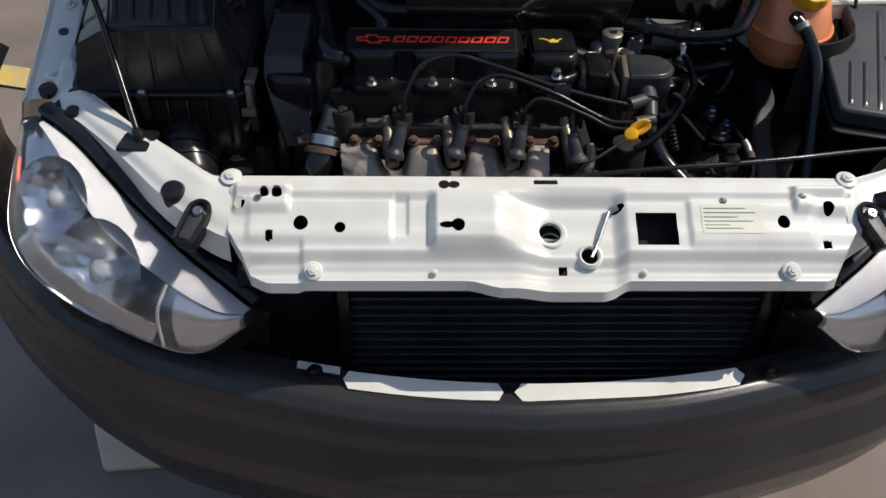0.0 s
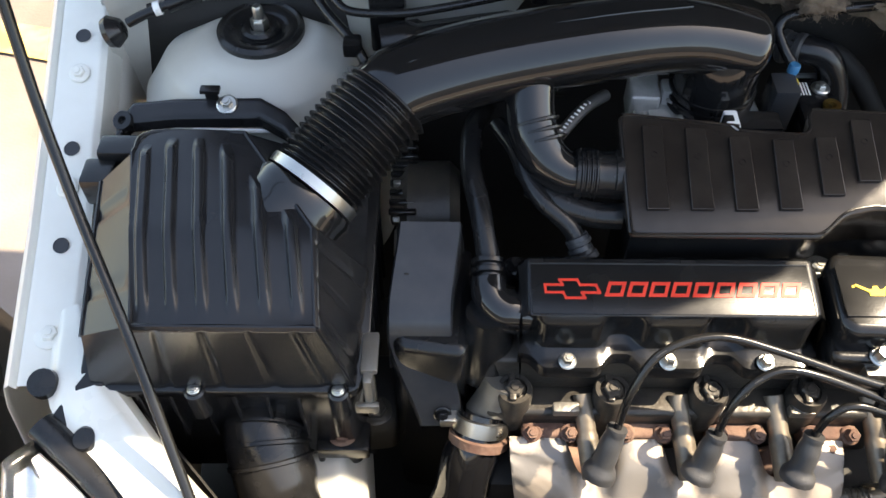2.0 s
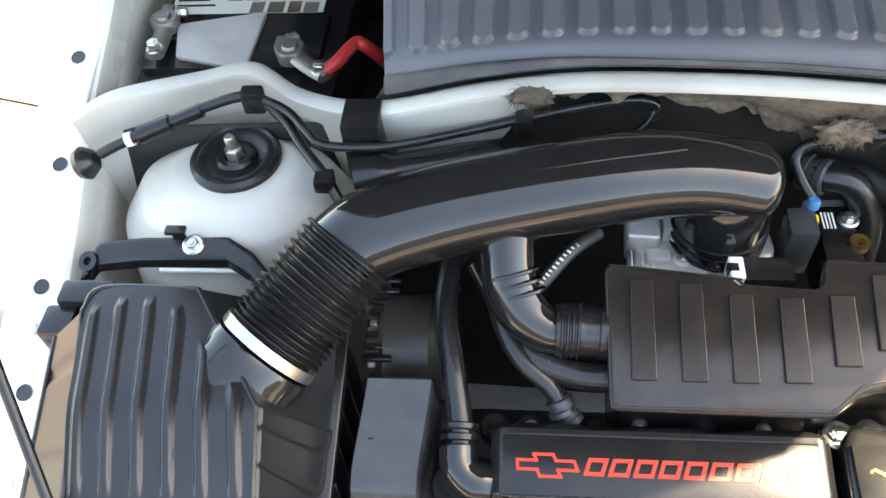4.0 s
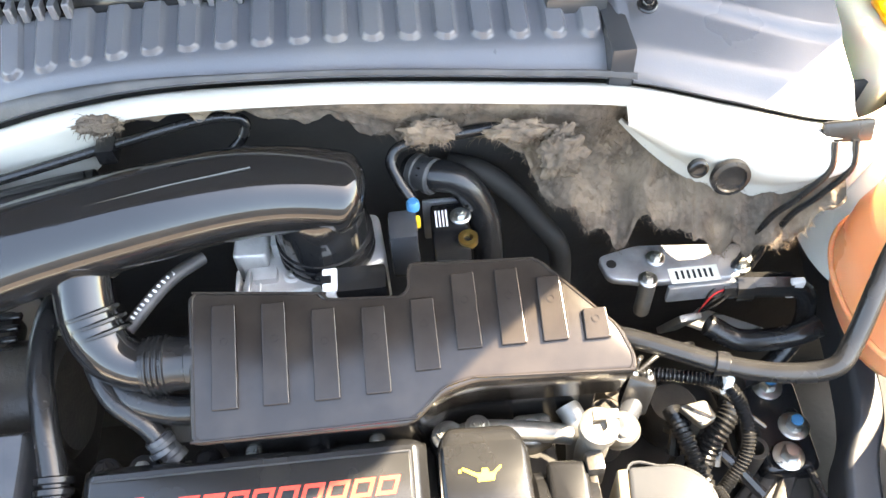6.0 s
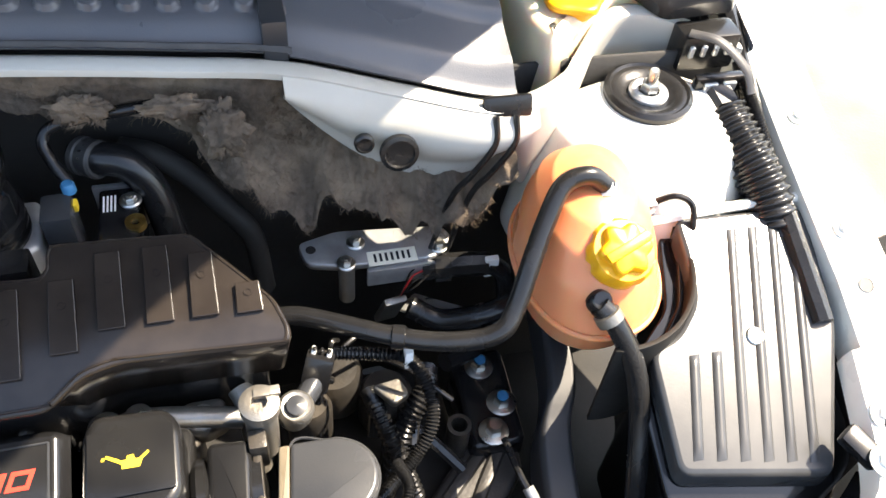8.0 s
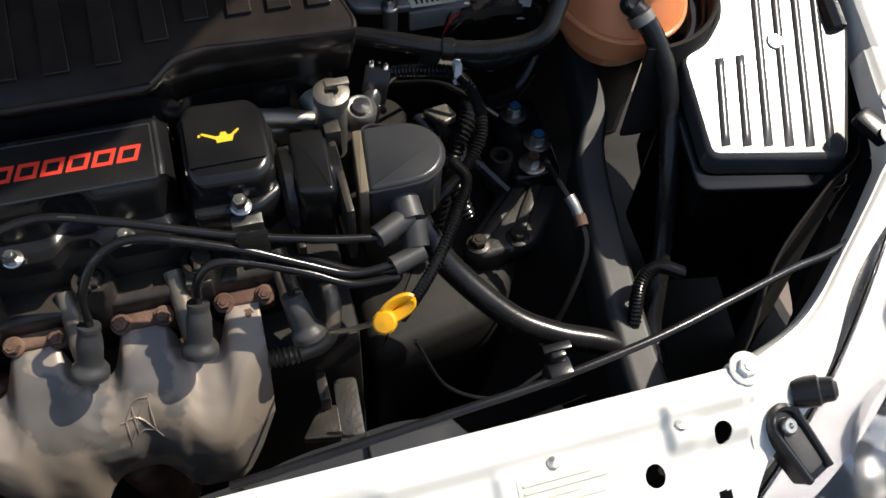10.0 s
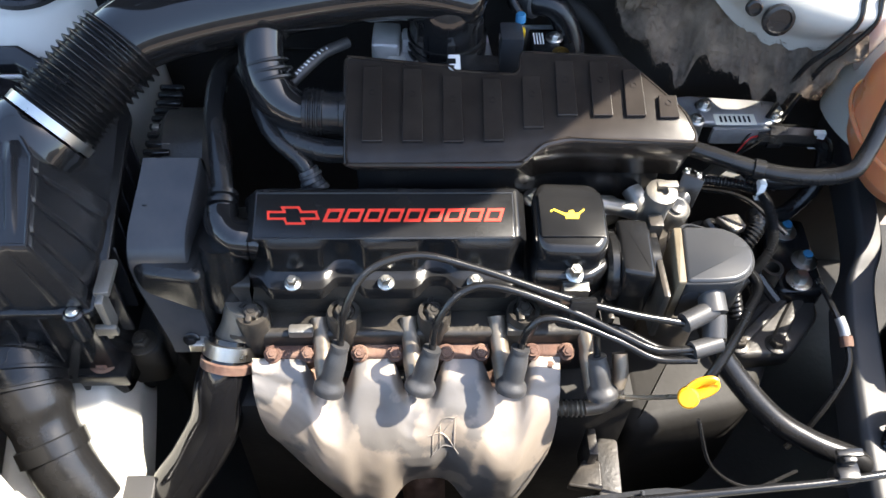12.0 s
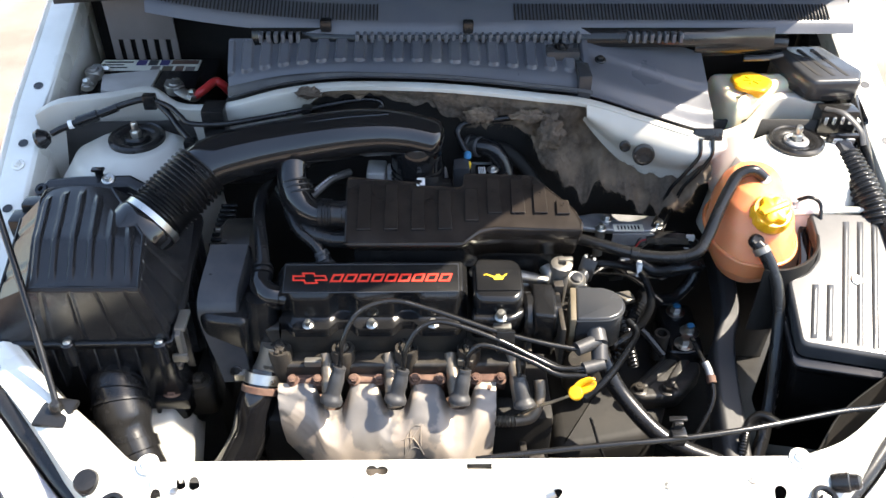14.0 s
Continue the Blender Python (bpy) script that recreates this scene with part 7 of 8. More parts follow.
def stay():
    t = thing("bonnet_stay", "black bonnet prop rod in its rubber-cushioned foot", "prop rod")
    part("rod", tubebm([(-0.482, 0.080, 0.785), (-0.53, 0.180, 0.88), (-0.585, 0.29, 0.985), (-0.60, 0.36, 1.16), (-0.57, 0.36, 1.40)], 0.0042, 30, 10), BLACK, t)
    bm = boxbm(-0.021, 0.021, -0.021, 0.021, -0.003, 0.004, 0.003, m=along((-0.482, 0.073, 0.783), (-0.05, -0.05, 1), 0.6))
    f = part("foot_plate", bm, BLACK, t, "square black foot plate")
    part("foot_socket", lathebm([(0.009, 0), (0.008, 0.010), (0.005, 0.014)], Matrix.Translation((-0.481, 0.076, 0.785)), 14), BLACK, f)


intake_duct()
air_box()
throttle()
coolant_tank()
relay_box()
washer_bottle()
cowl()
battery()
stay()


# ---- torn felt on the bulkhead ----
def felt():
    t = thing("sound_felt", "torn greyish-brown fibre felt hanging from the bulkhead", "felt mat")
    drop = [(-0.225, 0.020), (-0.18, 0.014), (-0.10, 0.017), (-0.04, 0.026), (0.0, 0.046), (0.03, 0.062), (0.06, 0.056), (0.09, 0.050), (0.12, 0.060), (0.145, 0.090), (0.17, 0.125), (0.20, 0.135), (0.25, 0.120), (0.30, 0.126), (0.345, 0.130), (0.37, 0.09), (0.40, 0.05)]
    def f(u, v):
        x = -0.225 + 0.625 * u
        p = edge_x(x)
        d = interp(drop, x)[0]
        d *= 1 + 0.30 * noise.noise(Vector((x * 45, 0, 7))) + 0.05 * noise.noise(Vector((x * 200, 0, 2)))
        n1 = noise.noise(Vector((x * 28, v * 4, 1)))
        n2 = noise.noise(Vector((x * 90, v * 12, 5)))
        top = 0.012 if x < 0.19 else 0.014
        n3 = noise.noise(Vector((x * 55, p.z * 20 - d * v * 55, 9)))
        out = sm(0.17, 0.21, x)
        y = p.y + 0.006 + 0.014 * (1 - sm(0.09, 0.14, x)) * sm(0.2, 0.8, v) + 0.010 * out - 0.030 * sm(0.5, 1.0, v) * sm(0.10, 0.2, x) - 0.008 * v + (0.005 * n1 + 0.003 * n2 + 0.005 * n3 + 0.0018 * noise.noise(Vector((x * 230, v * 34, 8)))) * (0.3 + 0.7 * v)
        z = p.z - top - d * v + (0.005 * n2 + 0.005 * n3) * v
        x += 0.006 * noise.noise(Vector((x * 40, v * 6, 3))) * v
        return Vector((x, y, z))
    part("mat", gridbm(f, 300, 40), FELT, t, smooth=60)
    # loose fibres and crumpled clumps
    rnd = random.Random(4)
    def strand(bm, a, l, r):
        d = Vector((rnd.uniform(-1, 1), rnd.uniform(-0.9, 0.1), rnd.uniform(-1, 0.6))).normalized()
        e = Vector((rnd.uniform(-1, 1), rnd.uniform(-1, 1), rnd.uniform(-1, 1))) * l * 1.5
        ring = []
        for k in range(4):
            q = k / 3
            p = a + d * (l * q) + e * (q * (1 - q)) + Vector((0, 0, -0.25 * l * q * q))
            w = r * (1.1 - q)
            ring.append([bm.verts.new(p + Vector(o) * w) for o in ((1, 0, 0), (-0.5, 0, 0.87), (-0.5, 0, -0.87))])
        for a1, b1 in zip(ring, ring[1:]):
            for k in range(3):
                bm.faces.new((a1[k], a1[(k + 1) % 3], b1[(k + 1) % 3], b1[k]))
    bm = bmesh.new()
    for i in range(8000):
        u = rnd.uniform(0.55, 0.97) if rnd.random() < 0.93 else rnd.uniform(0.36, 0.55)
        v = rnd.uniform(0.15, 1.0)
        strand(bm, f(u, v) + Vector((0, -0.0008, 0)), rnd.uniform(0.003, 0.010), rnd.uniform(0.00012, 0.00030))
    tagged(part("loose_fibre", bm, FELT, t), kind="stuff")
    def clump(cx, cy, cz, rx, ry, rz, seed):
        def g(u, v):
            a, b = 2 * math.pi * u, math.pi * v
            p = Vector((math.cos(a) * math.sin(b), math.sin(a) * math.sin(b), math.cos(b)))
            k = 1 + 0.45 * noise.noise(p * 2.2 + Vector((seed, 0, 0))) + 0.35 * noise.noise(p * 6 + Vector((0, seed, 0))) + 0.18 * noise.noise(p * 15)
            return Vector((cx + rx * p.x * k, cy + ry * p.y * k, cz + rz * p.z * k))
        part("clump", gridbm(g, 48, 30), FELT, t, "crumpled felt clump", smooth=60)
        bm = bmesh.new()
        for i in range(240):
            strand(bm, g(rnd.random(), rnd.uniform(0.1, 0.9)), rnd.uniform(0.003, 0.009), rnd.uniform(0.0002, 0.0005))
        tagged(part("loose_fibre", bm, FELT, t), kind="stuff")
    clump(0.150, 0.490, 0.918, 0.017, 0.007, 0.026, 1.3)
    clump(-0.208, 0.513, 0.973, 0.016, 0.005, 0.008, 2.6)
    clump(0.045, 0.508, 0.938, 0.020, 0.006, 0.012, 4.1)
    clump(0.118, 0.496, 0.942, 0.024, 0.006, 0.010, 7.7)


# ---- cables and pipes ----
def loom(t, pts, r=0.0055, pitch=0.0032, name="loom", mat=None):
    L = sum((Vector(b) - Vector(a)).length for a, b in zip(pts, pts[1:]))
    n = int(L / pitch)
    return part(name, tubebm(pts, lambda q: r + 0.0009 * math.sin(2 * math.pi * n * q), min(n * 5, 420), 9), mat or BLACK, t)


def cables():
    t = thing("brake_pipe_run", "black pipe clipped along the bulkhead flange", "pipe")
    part("pipe", tubebm([(-0.455, 0.552, 0.942), (-0.425, 0.540, 0.935), (-0.405, 0.520, 0.930), (-0.388, 0.507, 0.925), (-0.345, 0.503, 0.926), (-0.309, 0.505, 0.930), (-0.26, 0.514, 0.935), (-0.214, 0.523, 0.940), (-0.16, 0.530, 0.948), (-0.123, 0.535, 0.950), (-0.104, 0.536, 0.943), (-0.108, 0.530, 0.930), (-0.119, 0.526, 0.920)], 0.0042, 80, 10), RUBBER, t)
    part("clip", boxbm(-0.222, -0.206, 0.512, 0.530, 0.930, 0.946, 0.003), BLACK, t)
    part("clip", boxbm(-0.466, -0.446, 0.544, 0.558, 0.926, 0.950, 0.003), BLACK, t)
    w = thing("sensor_cable", "black cable with joined plugs behind the strut tower", "cable")
    part("cable", tubebm([(-0.605, 0.520, 0.900), (-0.585, 0.525, 0.908), (-0.545, 0.535, 0.920), (-0.50, 0.548, 0.933), (-0.458, 0.553, 0.940), (-0.43, 0.540, 0.925), (-0.41, 0.515, 0.915), (-0.385, 0.485, 0.905), (-0.365, 0.46, 0.88)], 0.005, 60, 10), RUBBER, w)
    for p, q, r in (((-0.565, 0.530, 0.914), (-0.535, 0.538, 0.922), 0.0085), ((-0.532, 0.539, 0.923), (-0.505, 0.546, 0.931), 0.0065)):
        part("plug", tubebm([p, Vector(p).lerp(Vector(q), 0.5), q], r, 6, 12), BLACK, w)
    part("plug_band", tubebm([(-0.578, 0.527, 0.911), (-0.572, 0.5285, 0.912)], 0.0068, 3, 12), WHITE, w)
    part("grommet", lathebm([(0.0, 0), (0.014, 0), (0.016, 0.006), (0.010, 0.016), (0.006, 0.018)], along((-0.625, 0.513, 0.893), (1, 0.15, 0.3)), 20), RUBBER, w)
    part("clip", boxbm(-0.395, -0.378, 0.474, 0.492, 0.897, 0.912, 0.003), BLACK, w)
    k = thing("bulkhead_stub", "black plastic valve and pipe stub at the bulkhead gap", "valve")
    part("block", boxbm(-0.372, -0.338, 0.510, 0.548, 0.875, 0.943, 0.004), BLACK, k)
    part("stub", tubebm([(-0.352, 0.503, 0.893), (-0.325, 0.507, 0.895), (-0.318, 0.508, 0.896), (-0.262, 0.516, 0.900), (-0.235, 0.520, 0.90)], lambda q: 0.0185 - 0.004 * sm(0.3, 0.4, q), 30, 18), BLACK, k)
    # bonnet cable along the lock panel
    c = thing("bonnet_cable", "black bonnet release cable along the lock panel", "cable")
    part("cable", tubebm([(0.02, 0.010, 0.770), (0.10, 0.012, 0.781), (0.18, 0.016, 0.787), (0.249, 0.021, 0.789), (0.335, 0.033, 0.790), (0.411, 0.051, 0.787), (0.470, 0.066, 0.783), (0.518, 0.076, 0.778), (0.58, 0.10, 0.772)], 0.0034, 60, 10), RUBBER, c)
    bm = boxbm(0.248, 0.266, 0.020, 0.034, 0.776, 0.796, 0.002)
    box(bm, 0.251, 0.262, 0.030, 0.038, 0.792, 0.806, 0.002)
    box(bm, 0.246, 0.267, 0.034, 0.040, 0.804, 0.808, 0.001)
    part("clip", bm, BLACK, c, "black cable clip")
    g = thing("engine_loom", "corrugated black wiring looms beside the engine", "wiring loom")
    loom(g, [(0.165, 0.120, 0.745), (0.190, 0.145, 0.742), (0.218, 0.180, 0.740), (0.240, 0.212, 0.742), (0.256, 0.240, 0.746), (0.250, 0.265, 0.745)], 0.0048)
    loom(g, [(0.215, 0.362, 0.770), (0.245, 0.352, 0.775), (0.276, 0.344, 0.770), (0.290, 0.322, 0.752), (0.289, 0.299, 0.735), (0.272, 0.280, 0.718), (0.250, 0.262, 0.715), (0.225, 0.24, 0.72)], 0.0058)
    loom(g, [(0.302, 0.372, 0.700), (0.296, 0.350, 0.705), (0.277, 0.329, 0.69), (0.262, 0.31, 0.66), (0.25, 0.30, 0.60)], 0.0105, 0.0052)
    loom(g, [(0.245, 0.36, 0.70), (0.250, 0.335, 0.70), (0.262, 0.300, 0.68), (0.275, 0.275, 0.64)], 0.0085, 0.0048)
    part("tie", boxbm(0.272, 0.279, 0.339, 0.350, 0.762, 0.786, 0.001), WHITE, g, "white cable tie")
    part("fabric_hose", tubebm([(0.208, 0.235, 0.715), (0.216, 0.222, 0.700), (0.235, 0.197, 0.672), (0.279, 0.153, 0.642), (0.32, 0.13, 0.628), (0.36, 0.116, 0.620), (0.385, 0.105, 0.61)], 0.0125, 40, 14), RUBBER, g, "braided black hose")
    part("thin_cable", tubebm([(0.175, 0.11, 0.72), (0.20, 0.09, 0.66), (0.25, 0.085, 0.62), (0.31, 0.11, 0.60)], 0.002, 30, 6), RUBBER, g)
    rnd = random.Random(9)
    for i in range(9):
        a = Vector((0.235 + rnd.uniform(-0.03, 0.06), 0.36 + rnd.uniform(-0.03, 0.05), 0.70 + rnd.uniform(-0.05, 0.04)))
        b = a + Vector((rnd.uniform(-0.02, 0.09), rnd.uniform(-0.07, 0.06), rnd.uniform(-0.05, 0.02)))
        m = a.lerp(b, 0.5) + Vector((0, 0, 0.02))
        part("wire", tubebm([a, m, b], rnd.choice((0.0025, 0.004, 0.006)), 16, 8), RUBBER, g)


def valve_gear():
    """Bits on the gearbox side: shift plate, plugs, mount and sensors."""
    p = thing("shift_plate", "zinc-plated bracket with bolts and a paper label", "bracket")
    part("plate", prismbm([(0.200, 0.505), (0.206, 0.478), (0.240, 0.470), (0.330, 0.466), (0.352, 0.488), (0.345, 0.505), (0.24, 0.515)], 0.742, 0.750, 0.008, 0.002), ZINC, p)
    bm = bmesh.new()
    lathe(bm, [(0.0045, 0.0), (0.0050, 0.0006), (0.0, 0.0007)], Matrix.Translation((0.212, 0.494, 0.7502)), 14, close=False)
    part("plate_hole", bm, VOID, p)
    for x, y in ((0.256, 0.496), (0.243, 0.472), (0.335, 0.478)):
        bolt(p, (x, y, 0.750), (0, 0, 1), 0.0055, STEEL, washer=1.7, h=0.008)
    part("boss", lathebm([(0.008, 0.0), (0.008, 0.05)], Matrix.Translation((0.243, 0.470, 0.70)), 14), CAST, p)
    part("label", boxbm(0.264, 0.312, 0.464, 0.482, 0.7502, 0.7512, 0.0004, seg=1), PAPER, p, "barcoded paper label")
    for i in range(7):
        part("print_bar", boxbm(0.270 + 0.0055 * i, 0.2725 + 0.0055 * i, 0.468, 0.478, 0.7513, 0.7516, 0, seg=1), GREY, p)
    part("front_wall", boxbm(0.262, 0.33, 0.462, 0.468, 0.722, 0.745, 0.002), ZINC, p)
    k = thing("wiring_plug", "black wiring plug with a white lock and red wires", "plug")
    part("body", tubebm([(0.318, 0.468, 0.732), (0.35, 0.464, 0.735), (0.382, 0.461, 0.735)], 0.0125, 8, 8), BLACK, k)
    part("collar", tubebm([(0.330, 0.466, 0.733), (0.345, 0.464, 0.734)], 0.0148, 4, 8), BLACK, k)
    part("lock", boxbm(0.378, 0.392, 0.453, 0.460, 0.722, 0.748, 0.002), WHITE, k, "white lock")
    for i in range(4):
        part("wire", tubebm([(0.322, 0.466 - 0.003 * i, 0.735), (0.306, 0.462 - 0.004 * i, 0.738 - 0.004 * i), (0.295, 0.455, 0.71)], 0.0011, 10, 6), REDPL if i == 1 else BLACK, k)
    part("cable", tubebm([(0.382, 0.461, 0.735), (0.40, 0.455, 0.72), (0.40, 0.44, 0.68), (0.37, 0.42, 0.65), (0.33, 0.40, 0.66)], 0.010, 24, 10), RUBBER, k)
    part("cable", tubebm([(0.30, 0.44, 0.71), (0.33, 0.425, 0.70), (0.37, 0.415, 0.715), (0.40, 0.42, 0.72)], 0.011, 24, 10), RUBBER, k)
    g = thing("gearbox_housing", "grimy aluminium gearbox housing with a shade-black case and a bolted mount arm", "gearbox")
    # Case near-black: the shade down here is put into its colour.
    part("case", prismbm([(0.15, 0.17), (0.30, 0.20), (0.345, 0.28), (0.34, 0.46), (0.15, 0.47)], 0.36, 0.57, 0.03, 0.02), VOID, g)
    part("brace", prismbm([(0.100, 0.060), (0.124, 0.058), (0.130, 0.150), (0.108, 0.152)], 0.592, 0.597, 0.006, 0.0015), GRIME, g, "grimy brace strip")
    part("brace_post", boxbm(0.108, 0.126, 0.085, 0.105, 0.54, 0.593, 0.003), VOID, g)
    part("pipe", tubebm([(0.085, 0.062, 0.575), (0.15, 0.070, 0.560), (0.22, 0.064, 0.572), (0.30, 0.080, 0.556), (0.36, 0.10, 0.52)], 0.0055, 40, 10), RUBBER, g)
    part("mount_arm", prismbm([(0.268, 0.262), (0.285, 0.246), (0.345, 0.250), (0.392, 0.30), (0.400, 0.42), (0.345, 0.425), (0.338, 0.330), (0.315, 0.310)], 0.575, 0.602, 0.010, 0.006), GRIME, g, "grimy mount arm")
    for x, y, z in ((0.286, 0.262, 0.602), (0.329, 0.261, 0.602)):
        bolt(g, (x, y, z), (0, 0, 1), 0.0085, DIRTY, washer=1.5, h=0.010)
    part("arm_web", tubebm([(0.286, 0.262, 0.602), (0.318, 0.290, 0.604), (0.352, 0.322, 0.604)], 0.007, 12, 8, flat=0.6), GRIME, g)
    part("arm_web", tubebm([(0.330, 0.262, 0.602), (0.350, 0.292, 0.604), (0.372, 0.322, 0.604)], 0.007, 12, 8, flat=0.6), GRIME, g)
    part("mount_block", prismbm([(0.342, 0.318), (0.398, 0.318), (0.402, 0.43), (0.345, 0.43)], 0.595, 0.624, 0.01, 0.006), BLACK, g)
    for x, y, z in ((0.372, 0.410, 0.624), (0.384, 0.364, 0.624), (0.366, 0.331, 0.630)):
        bolt(g, (x, y, z), (0, 0, 1), 0.0088, STEEL, washer=1.75, h=0.012)
        bm = lathebm([(0.0062, 0.0), (0.006, 0.0012), (0.0, 0.0014)], Matrix.Translation((x, y, z + 0.0135)), 12, close=False)
        if y > 0.35:
            part("paint_mark", bm, BLUE, g, "blue paint mark on the bolt")
        else:
            part("bolt_end", bm, STEEL, g)
    part("oil_tube", lathebm([(0.012, 0), (0.012, 0.05), (0.008, 0.05), (0.008, 0.01)], Matrix.Translation((0.330, 0.335, 0.60)), 20, close=False), DIRTY, g)
    part("lever", boxbm(-0.012, 0.012, -0.004, 0.004, -0.04, 0.04, 0.003, m=along((0.288, 0.472, 0.665), (0.05, -0.4, 0.9))), CAST, g, "bare metal lever")
    part("pale_lever", boxbm(-0.014, 0.014, -0.003, 0.003, -0.04, 0.04, 0.003, m=along((0.333, 0.462, 0.665), (0.45, -0.55, 0.35))), HOUSING, g)
    for i, (x, y, z, r, h) in enumerate(((0.22, 0.42, 0.60, 0.030, 0.05), (0.19, 0.37, 0.62, 0.022, 0.06), (0.27, 0.40, 0.58, 0.028, 0.05), (0.20, 0.28, 0.60, 0.03, 0.05))):
        part("boss", lathebm([(r, 0), (r, h * 0.8), (r * 0.8, h)], Matrix.Translation((x, y, z)), 20), DIRTY, g)
    part("alloy_tab", prismbm([(0.246, 0.352), (0.272, 0.356), (0.278, 0.338), (0.262, 0.330)], 0.714, 0.722, 0.004, 0.002), CAST, g, "bare alloy tab")
    part("tab_post", boxbm(0.256, 0.268, 0.338, 0.350, 0.56, 0.716, 0.003), DIRTY, g)
    h = thing("clipped_lead", "thin black lead with a red joint beside the chassis rail", "lead")
    part("lead", tubebm([(0.362, 0.300, 0.675), (0.366, 0.262, 0.676), (0.375, 0.232, 0.664), (0.374, 0.200, 0.645), (0.345, 0.166, 0.600), (0.32, 0.15, 0.57)], 0.0034, 40, 8), RUBBER, h)
    part("joint", tubebm([(0.370, 0.250, 0.674), (0.373, 0.241, 0.670), (0.375, 0.233, 0.665)], 0.0056, 8, 12), ZINC, h, "grey joint sleeve")
    part("joint_end", tubebm([(0.375, 0.232, 0.6645), (0.3755, 0.222, 0.660)], 0.0070, 4, 12), RUST, h, "rusty red joint end")
    s = thing("cam_sensor", "pale alloy sensor with a lilac-grey plug", "sensor")
    part("ring", lathebm([(0.012, -0.02), (0.0145, -0.008), (0.0145, 0.004), (0.012, 0.007), (0.010, 0.006), (0.0, 0.006)], along((0.176, 0.306, 0.785), (0.1, -0.2, 1)), 28, close=False), CAST, s)
    part("core", lathebm([(0.0085, 0.004), (0.008, 0.010), (0.0, 0.011)], along((0.176, 0.306, 0.785), (0.1, -0.2, 1)), 22, close=False), GREY, s)
    m = along((0.199, 0.344, 0.780), (0.28, 0.42, 0.8), 0.3)
    part("plug", boxbm(-0.012, 0.012, -0.009, 0.009, -0.020, 0.012, 0.003, m=m), BLACK, s, "black three-pin plug")
    for dx in (-0.0085, 0.0045):
        part("plug_lock", boxbm(dx, dx + 0.004, -0.0095, 0.002, 0.004, 0.0145, 0.001, m=m), WHITE, s, "white plug lock")
    for dx in (-0.006, 0.0, 0.006):
        part("wire_seal", boxbm(dx - 0.0018, dx + 0.0018, -0.003, 0.003, 0.0155, 0.0175, 0.0008, m=m, seg=1), BLACK, s)
    part("neck", tubebm([(0.180, 0.316, 0.772), (0.190, 0.330, 0.770), (0.197, 0.341, 0.772)], 0.0095, 8, 12), GREY, s)
    a = thing("coolant_flange", "pale cast alloy outlet behind the rocker cover", "pipe flange")
    part("pipe", tubebm([(0.135, 0.330, 0.79), (0.140, 0.318, 0.785), (0.142, 0.304, 0.765), (0.142, 0.29, 0.73)], 0.0100, 16, 16), CAST, a)
    part("lug", prismbm([(0.088, 0.306), (0.104, 0.300), (0.124, 0.308), (0.122, 0.33), (0.09, 0.33)], 0.765, 0.784, 0.006, 0.005), CAST, a)
    bolt(a, (0.105, 0.316, 0.784), (0, 0, 1), 0.005, STEEL)
    part("rail", tubebm([(0.035, 0.309, 0.792), (0.06, 0.313, 0.796), (0.10, 0.311, 0.790), (0.135, 0.308, 0.782)], 0.0085, 20, 10), CAST, a)
    bolt(a, (0.060, 0.313, 0.802), (0, 0, 1), 0.006, STEEL)
    bolt(a, (0.036, 0.309, 0.800), (0, 0, 1), 0.0075, STEEL)


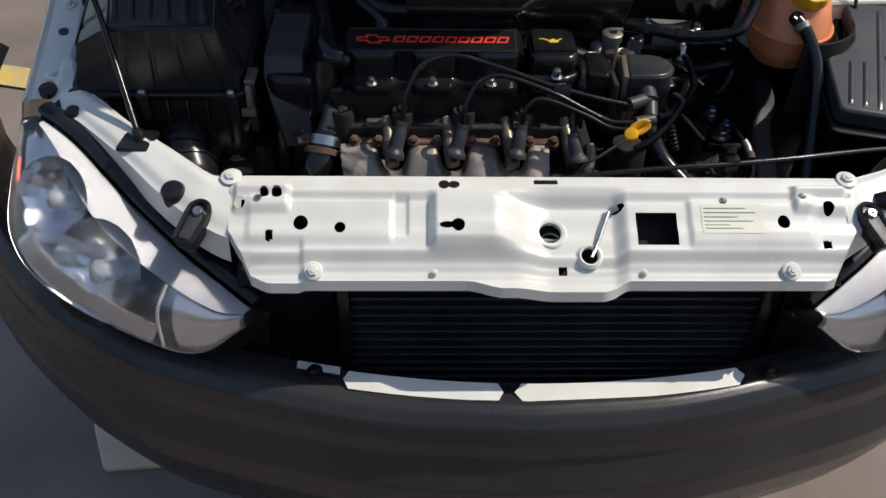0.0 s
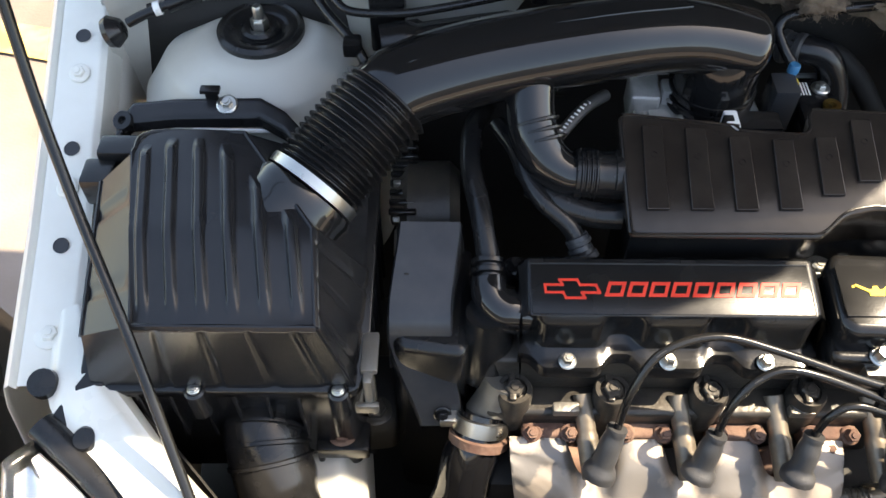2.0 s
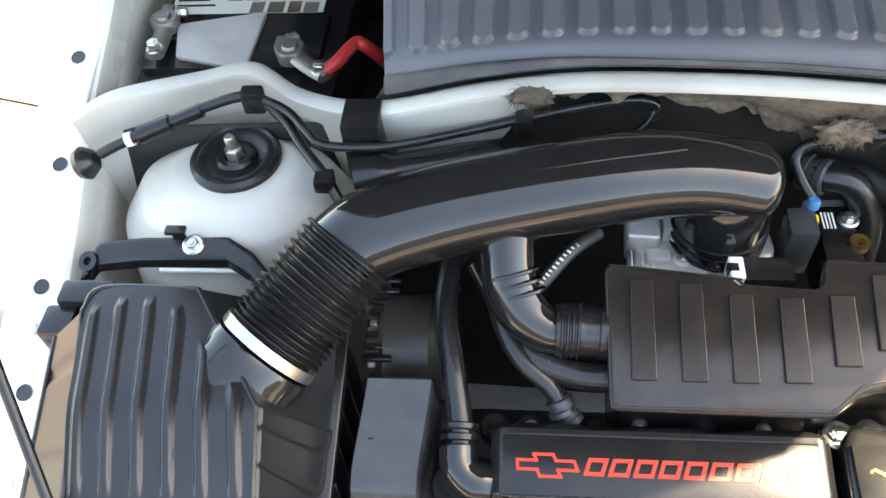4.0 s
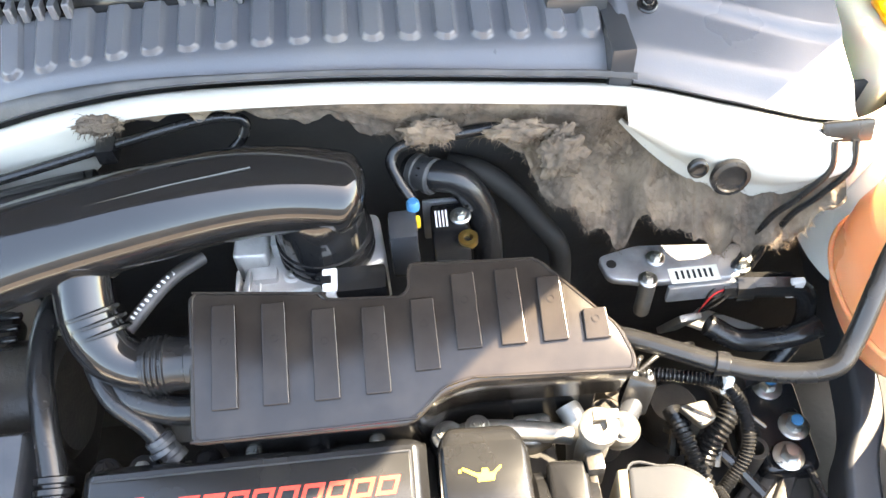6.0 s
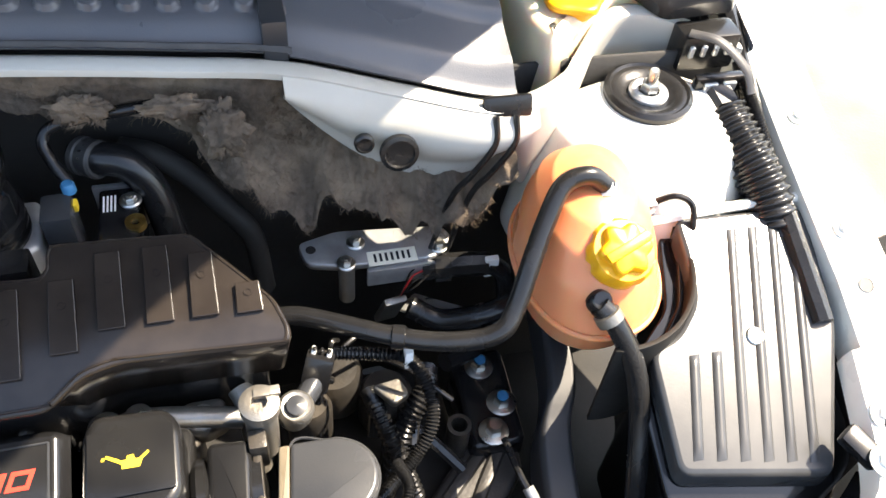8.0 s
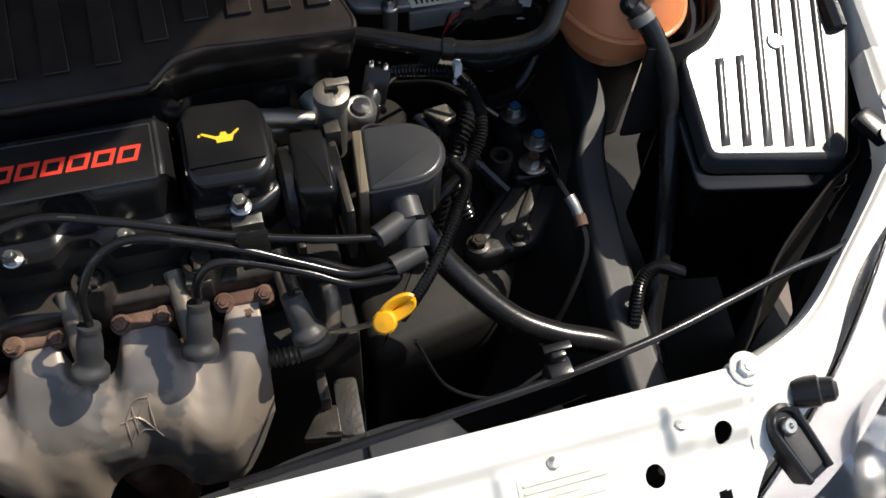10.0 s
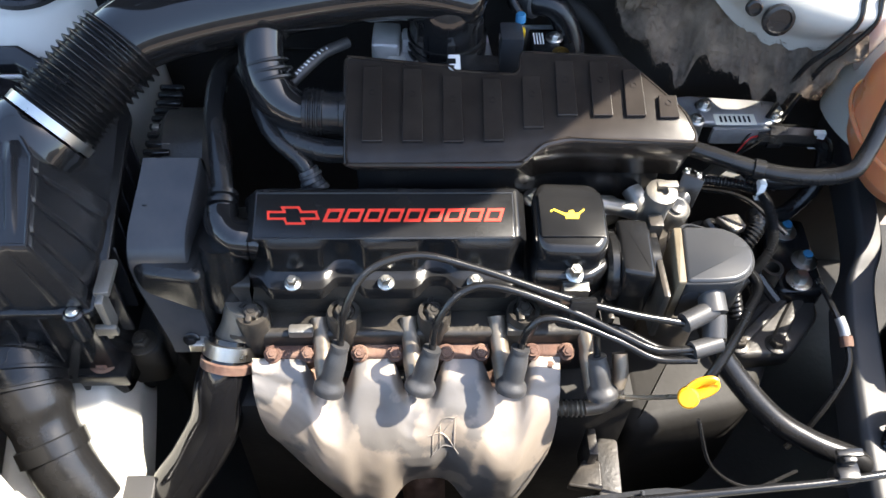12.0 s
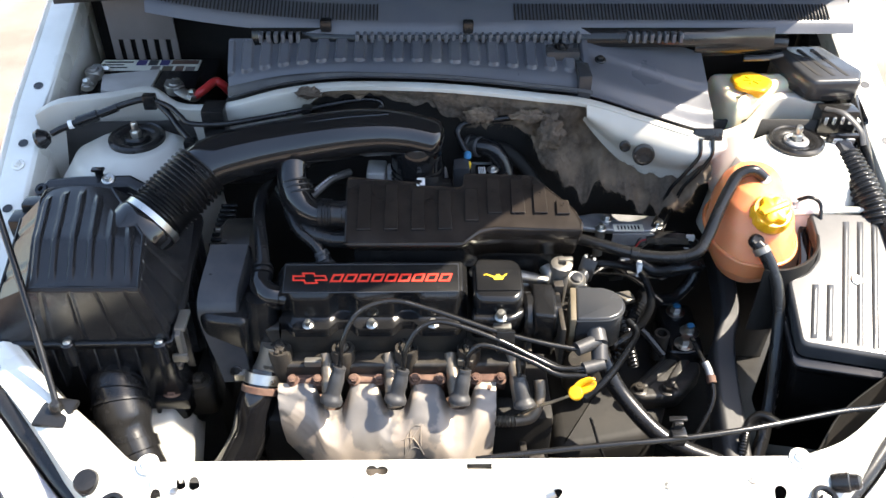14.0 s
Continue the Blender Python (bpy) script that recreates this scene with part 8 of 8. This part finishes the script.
# ---- far right corner ----
def right_corner():
    f = thing("fuse_box", "black fuse box with a grooved sloping lid", "fuse box", at=(0.026, 0.012, 0.0))
    lid = part("lid", prismbm([(0.505, 0.668), (0.585, 0.668), (0.632, 0.600), (0.620, 0.572), (0.545, 0.568), (0.535, 0.585)], 0.92, 0.958, 0.008, 0.006, top=lambda x, y: (y - 0.6) * 0.15), GREY, f, "grooved lid")
    for k in range(3):
        xa = 0.555 + 0.022 * k
        part("groove", gridbm(lambda u, v, xa=xa: Vector((xa + 0.006 * u - 0.035 * v, 0.585 + 0.07 * v, 0.9585 + (-0.015 + 0.07 * v) * 0.15)), 1, 6, 0.0008), VOID, lid)
    part("box", prismbm([(0.512, 0.66), (0.58, 0.66), (0.622, 0.625), (0.612, 0.606), (0.55, 0.618)], 0.80, 0.925, 0.006, 0.003), BLACK, f)
    w = thing("wiring_gaiter", "black ribbed wiring gaiter with an open plug at the wing", "wiring gaiter")
    part("gaiter", tubebm([(0.617, 0.505, 0.864), (0.624, 0.475, 0.852), (0.632, 0.445, 0.840), (0.640, 0.415, 0.820), (0.645, 0.39, 0.79)], lambda q: 0.0215 + 0.0019 * math.sin(2 * math.pi * 17 * q), 200, 24), RUBBER, w)
    part("neck", tubebm([(0.612, 0.535, 0.872), (0.617, 0.505, 0.864)], 0.019, 6, 6), GREY, w)
    part("plug_frame", boxbm(0.590, 0.640, 0.522, 0.532, 0.872, 0.892, 0.003), BLACK, w)
    for x in (0.598, 0.618):
        part("plug_window", boxbm(x, x + 0.014, 0.519, 0.523, 0.877, 0.887, 0.001, seg=1), HOUSING, w)
    part("upper_plug", boxbm(0.585, 0.645, 0.555, 0.585, 0.875, 0.915, 0.004), BLACK, w)
    for k in range(4):
        part("pin", boxbm(0.592 + 0.013 * k, 0.597 + 0.013 * k, 0.552, 0.556, 0.893, 0.906, 0.001, seg=1), HOUSING, w)
    part("strap", tubebm([(0.590, 0.560, 0.918), (0.612, 0.540, 0.920), (0.632, 0.515, 0.905), (0.636, 0.50, 0.888)], 0.006, 20, 8, flat=0.5), BOOT, w, "grey lifting strap")
    loom(w, [(0.642, 0.525, 0.885), (0.646, 0.50, 0.870), (0.648, 0.47, 0.855), (0.65, 0.43, 0.83)], 0.006)
    part("edge_seal", tubebm([(0.660, 0.62, 0.905), (0.656, 0.54, 0.872), (0.650, 0.48, 0.848), (0.648, 0.40, 0.822), (0.645, 0.30, 0.79)], 0.010, 30, 8), RUBBER, w, "black edge seal")


def left_side():
    r = thing("horn_bracket", "bare metal tabs below the air filter box", "bracket")
    part("tab", boxbm(-0.412, -0.372, 0.205, 0.232, 0.715, 0.722, 0.002), CAST, r)
    part("plate", prismbm([(-0.40, 0.06), (-0.345, 0.05), (-0.345, 0.12), (-0.39, 0.12)], 0.585, 0.592, 0.008, 0.002), RAIL, r)
    part("mount", boxbm(-0.418, -0.368, 0.188, 0.218, 0.652, 0.672, 0.004), BLACK, r)
    bolt(r, (-0.394, 0.203, 0.672), (0, -0.2, 1), 0.008, RUST, washer=1.6, h=0.007)
    part("web", boxbm(-0.418, -0.412, 0.190, 0.216, 0.610, 0.656, 0.002), BLACK, r)
    a = thing("alternator", "grimy alternator housing behind the belt cover", "alternator")
    part("case", lathebm([(0.045, 0), (0.055, 0.01), (0.055, 0.05), (0.045, 0.06)], along((-0.345, 0.40, 0.76), (1, 0, 0)), 28), DIRTY, a)
    for k in range(8):
        an = 2 * math.pi * k / 8
        part("vent_rib", boxbm(-0.349, -0.342, -0.003, 0.003, 0.02, 0.05, 0.001, m=Matrix.Translation((0, 0.40, 0.76)) @ Matrix.Rotation(an, 4, "X"), seg=1), CAST, a)
    part("bracket", boxbm(-0.325, -0.300, 0.350, 0.46, 0.66, 0.775, 0.006), VOID, a)
    part("side_plate", boxbm(-0.352, -0.334, 0.372, 0.47, 0.775, 0.805, 0.005), DIRTY, a, "grimy side plate")
    for k in range(9):
        part("belt_tooth", boxbm(-0.352, -0.326, 0.362 + 0.012 * k, 0.368 + 0.012 * k, 0.804, 0.809, 0.001, seg=1), BLACK, a)
    e = thing("engine_mount", "dark engine mount with a bolt beside the belt cover", "engine mount")
    part("arm", prismbm([(-0.395, 0.22), (-0.345, 0.225), (-0.345, 0.30), (-0.395, 0.30)], 0.60, 0.66, 0.01, 0.006), VOID, e)
    bolt(e, (-0.365, 0.235, 0.66), (0, 0, 1), 0.010, DIRTY, washer=1.6, h=0.01)


felt()
cables()
valve_gear()
right_corner()
left_side()
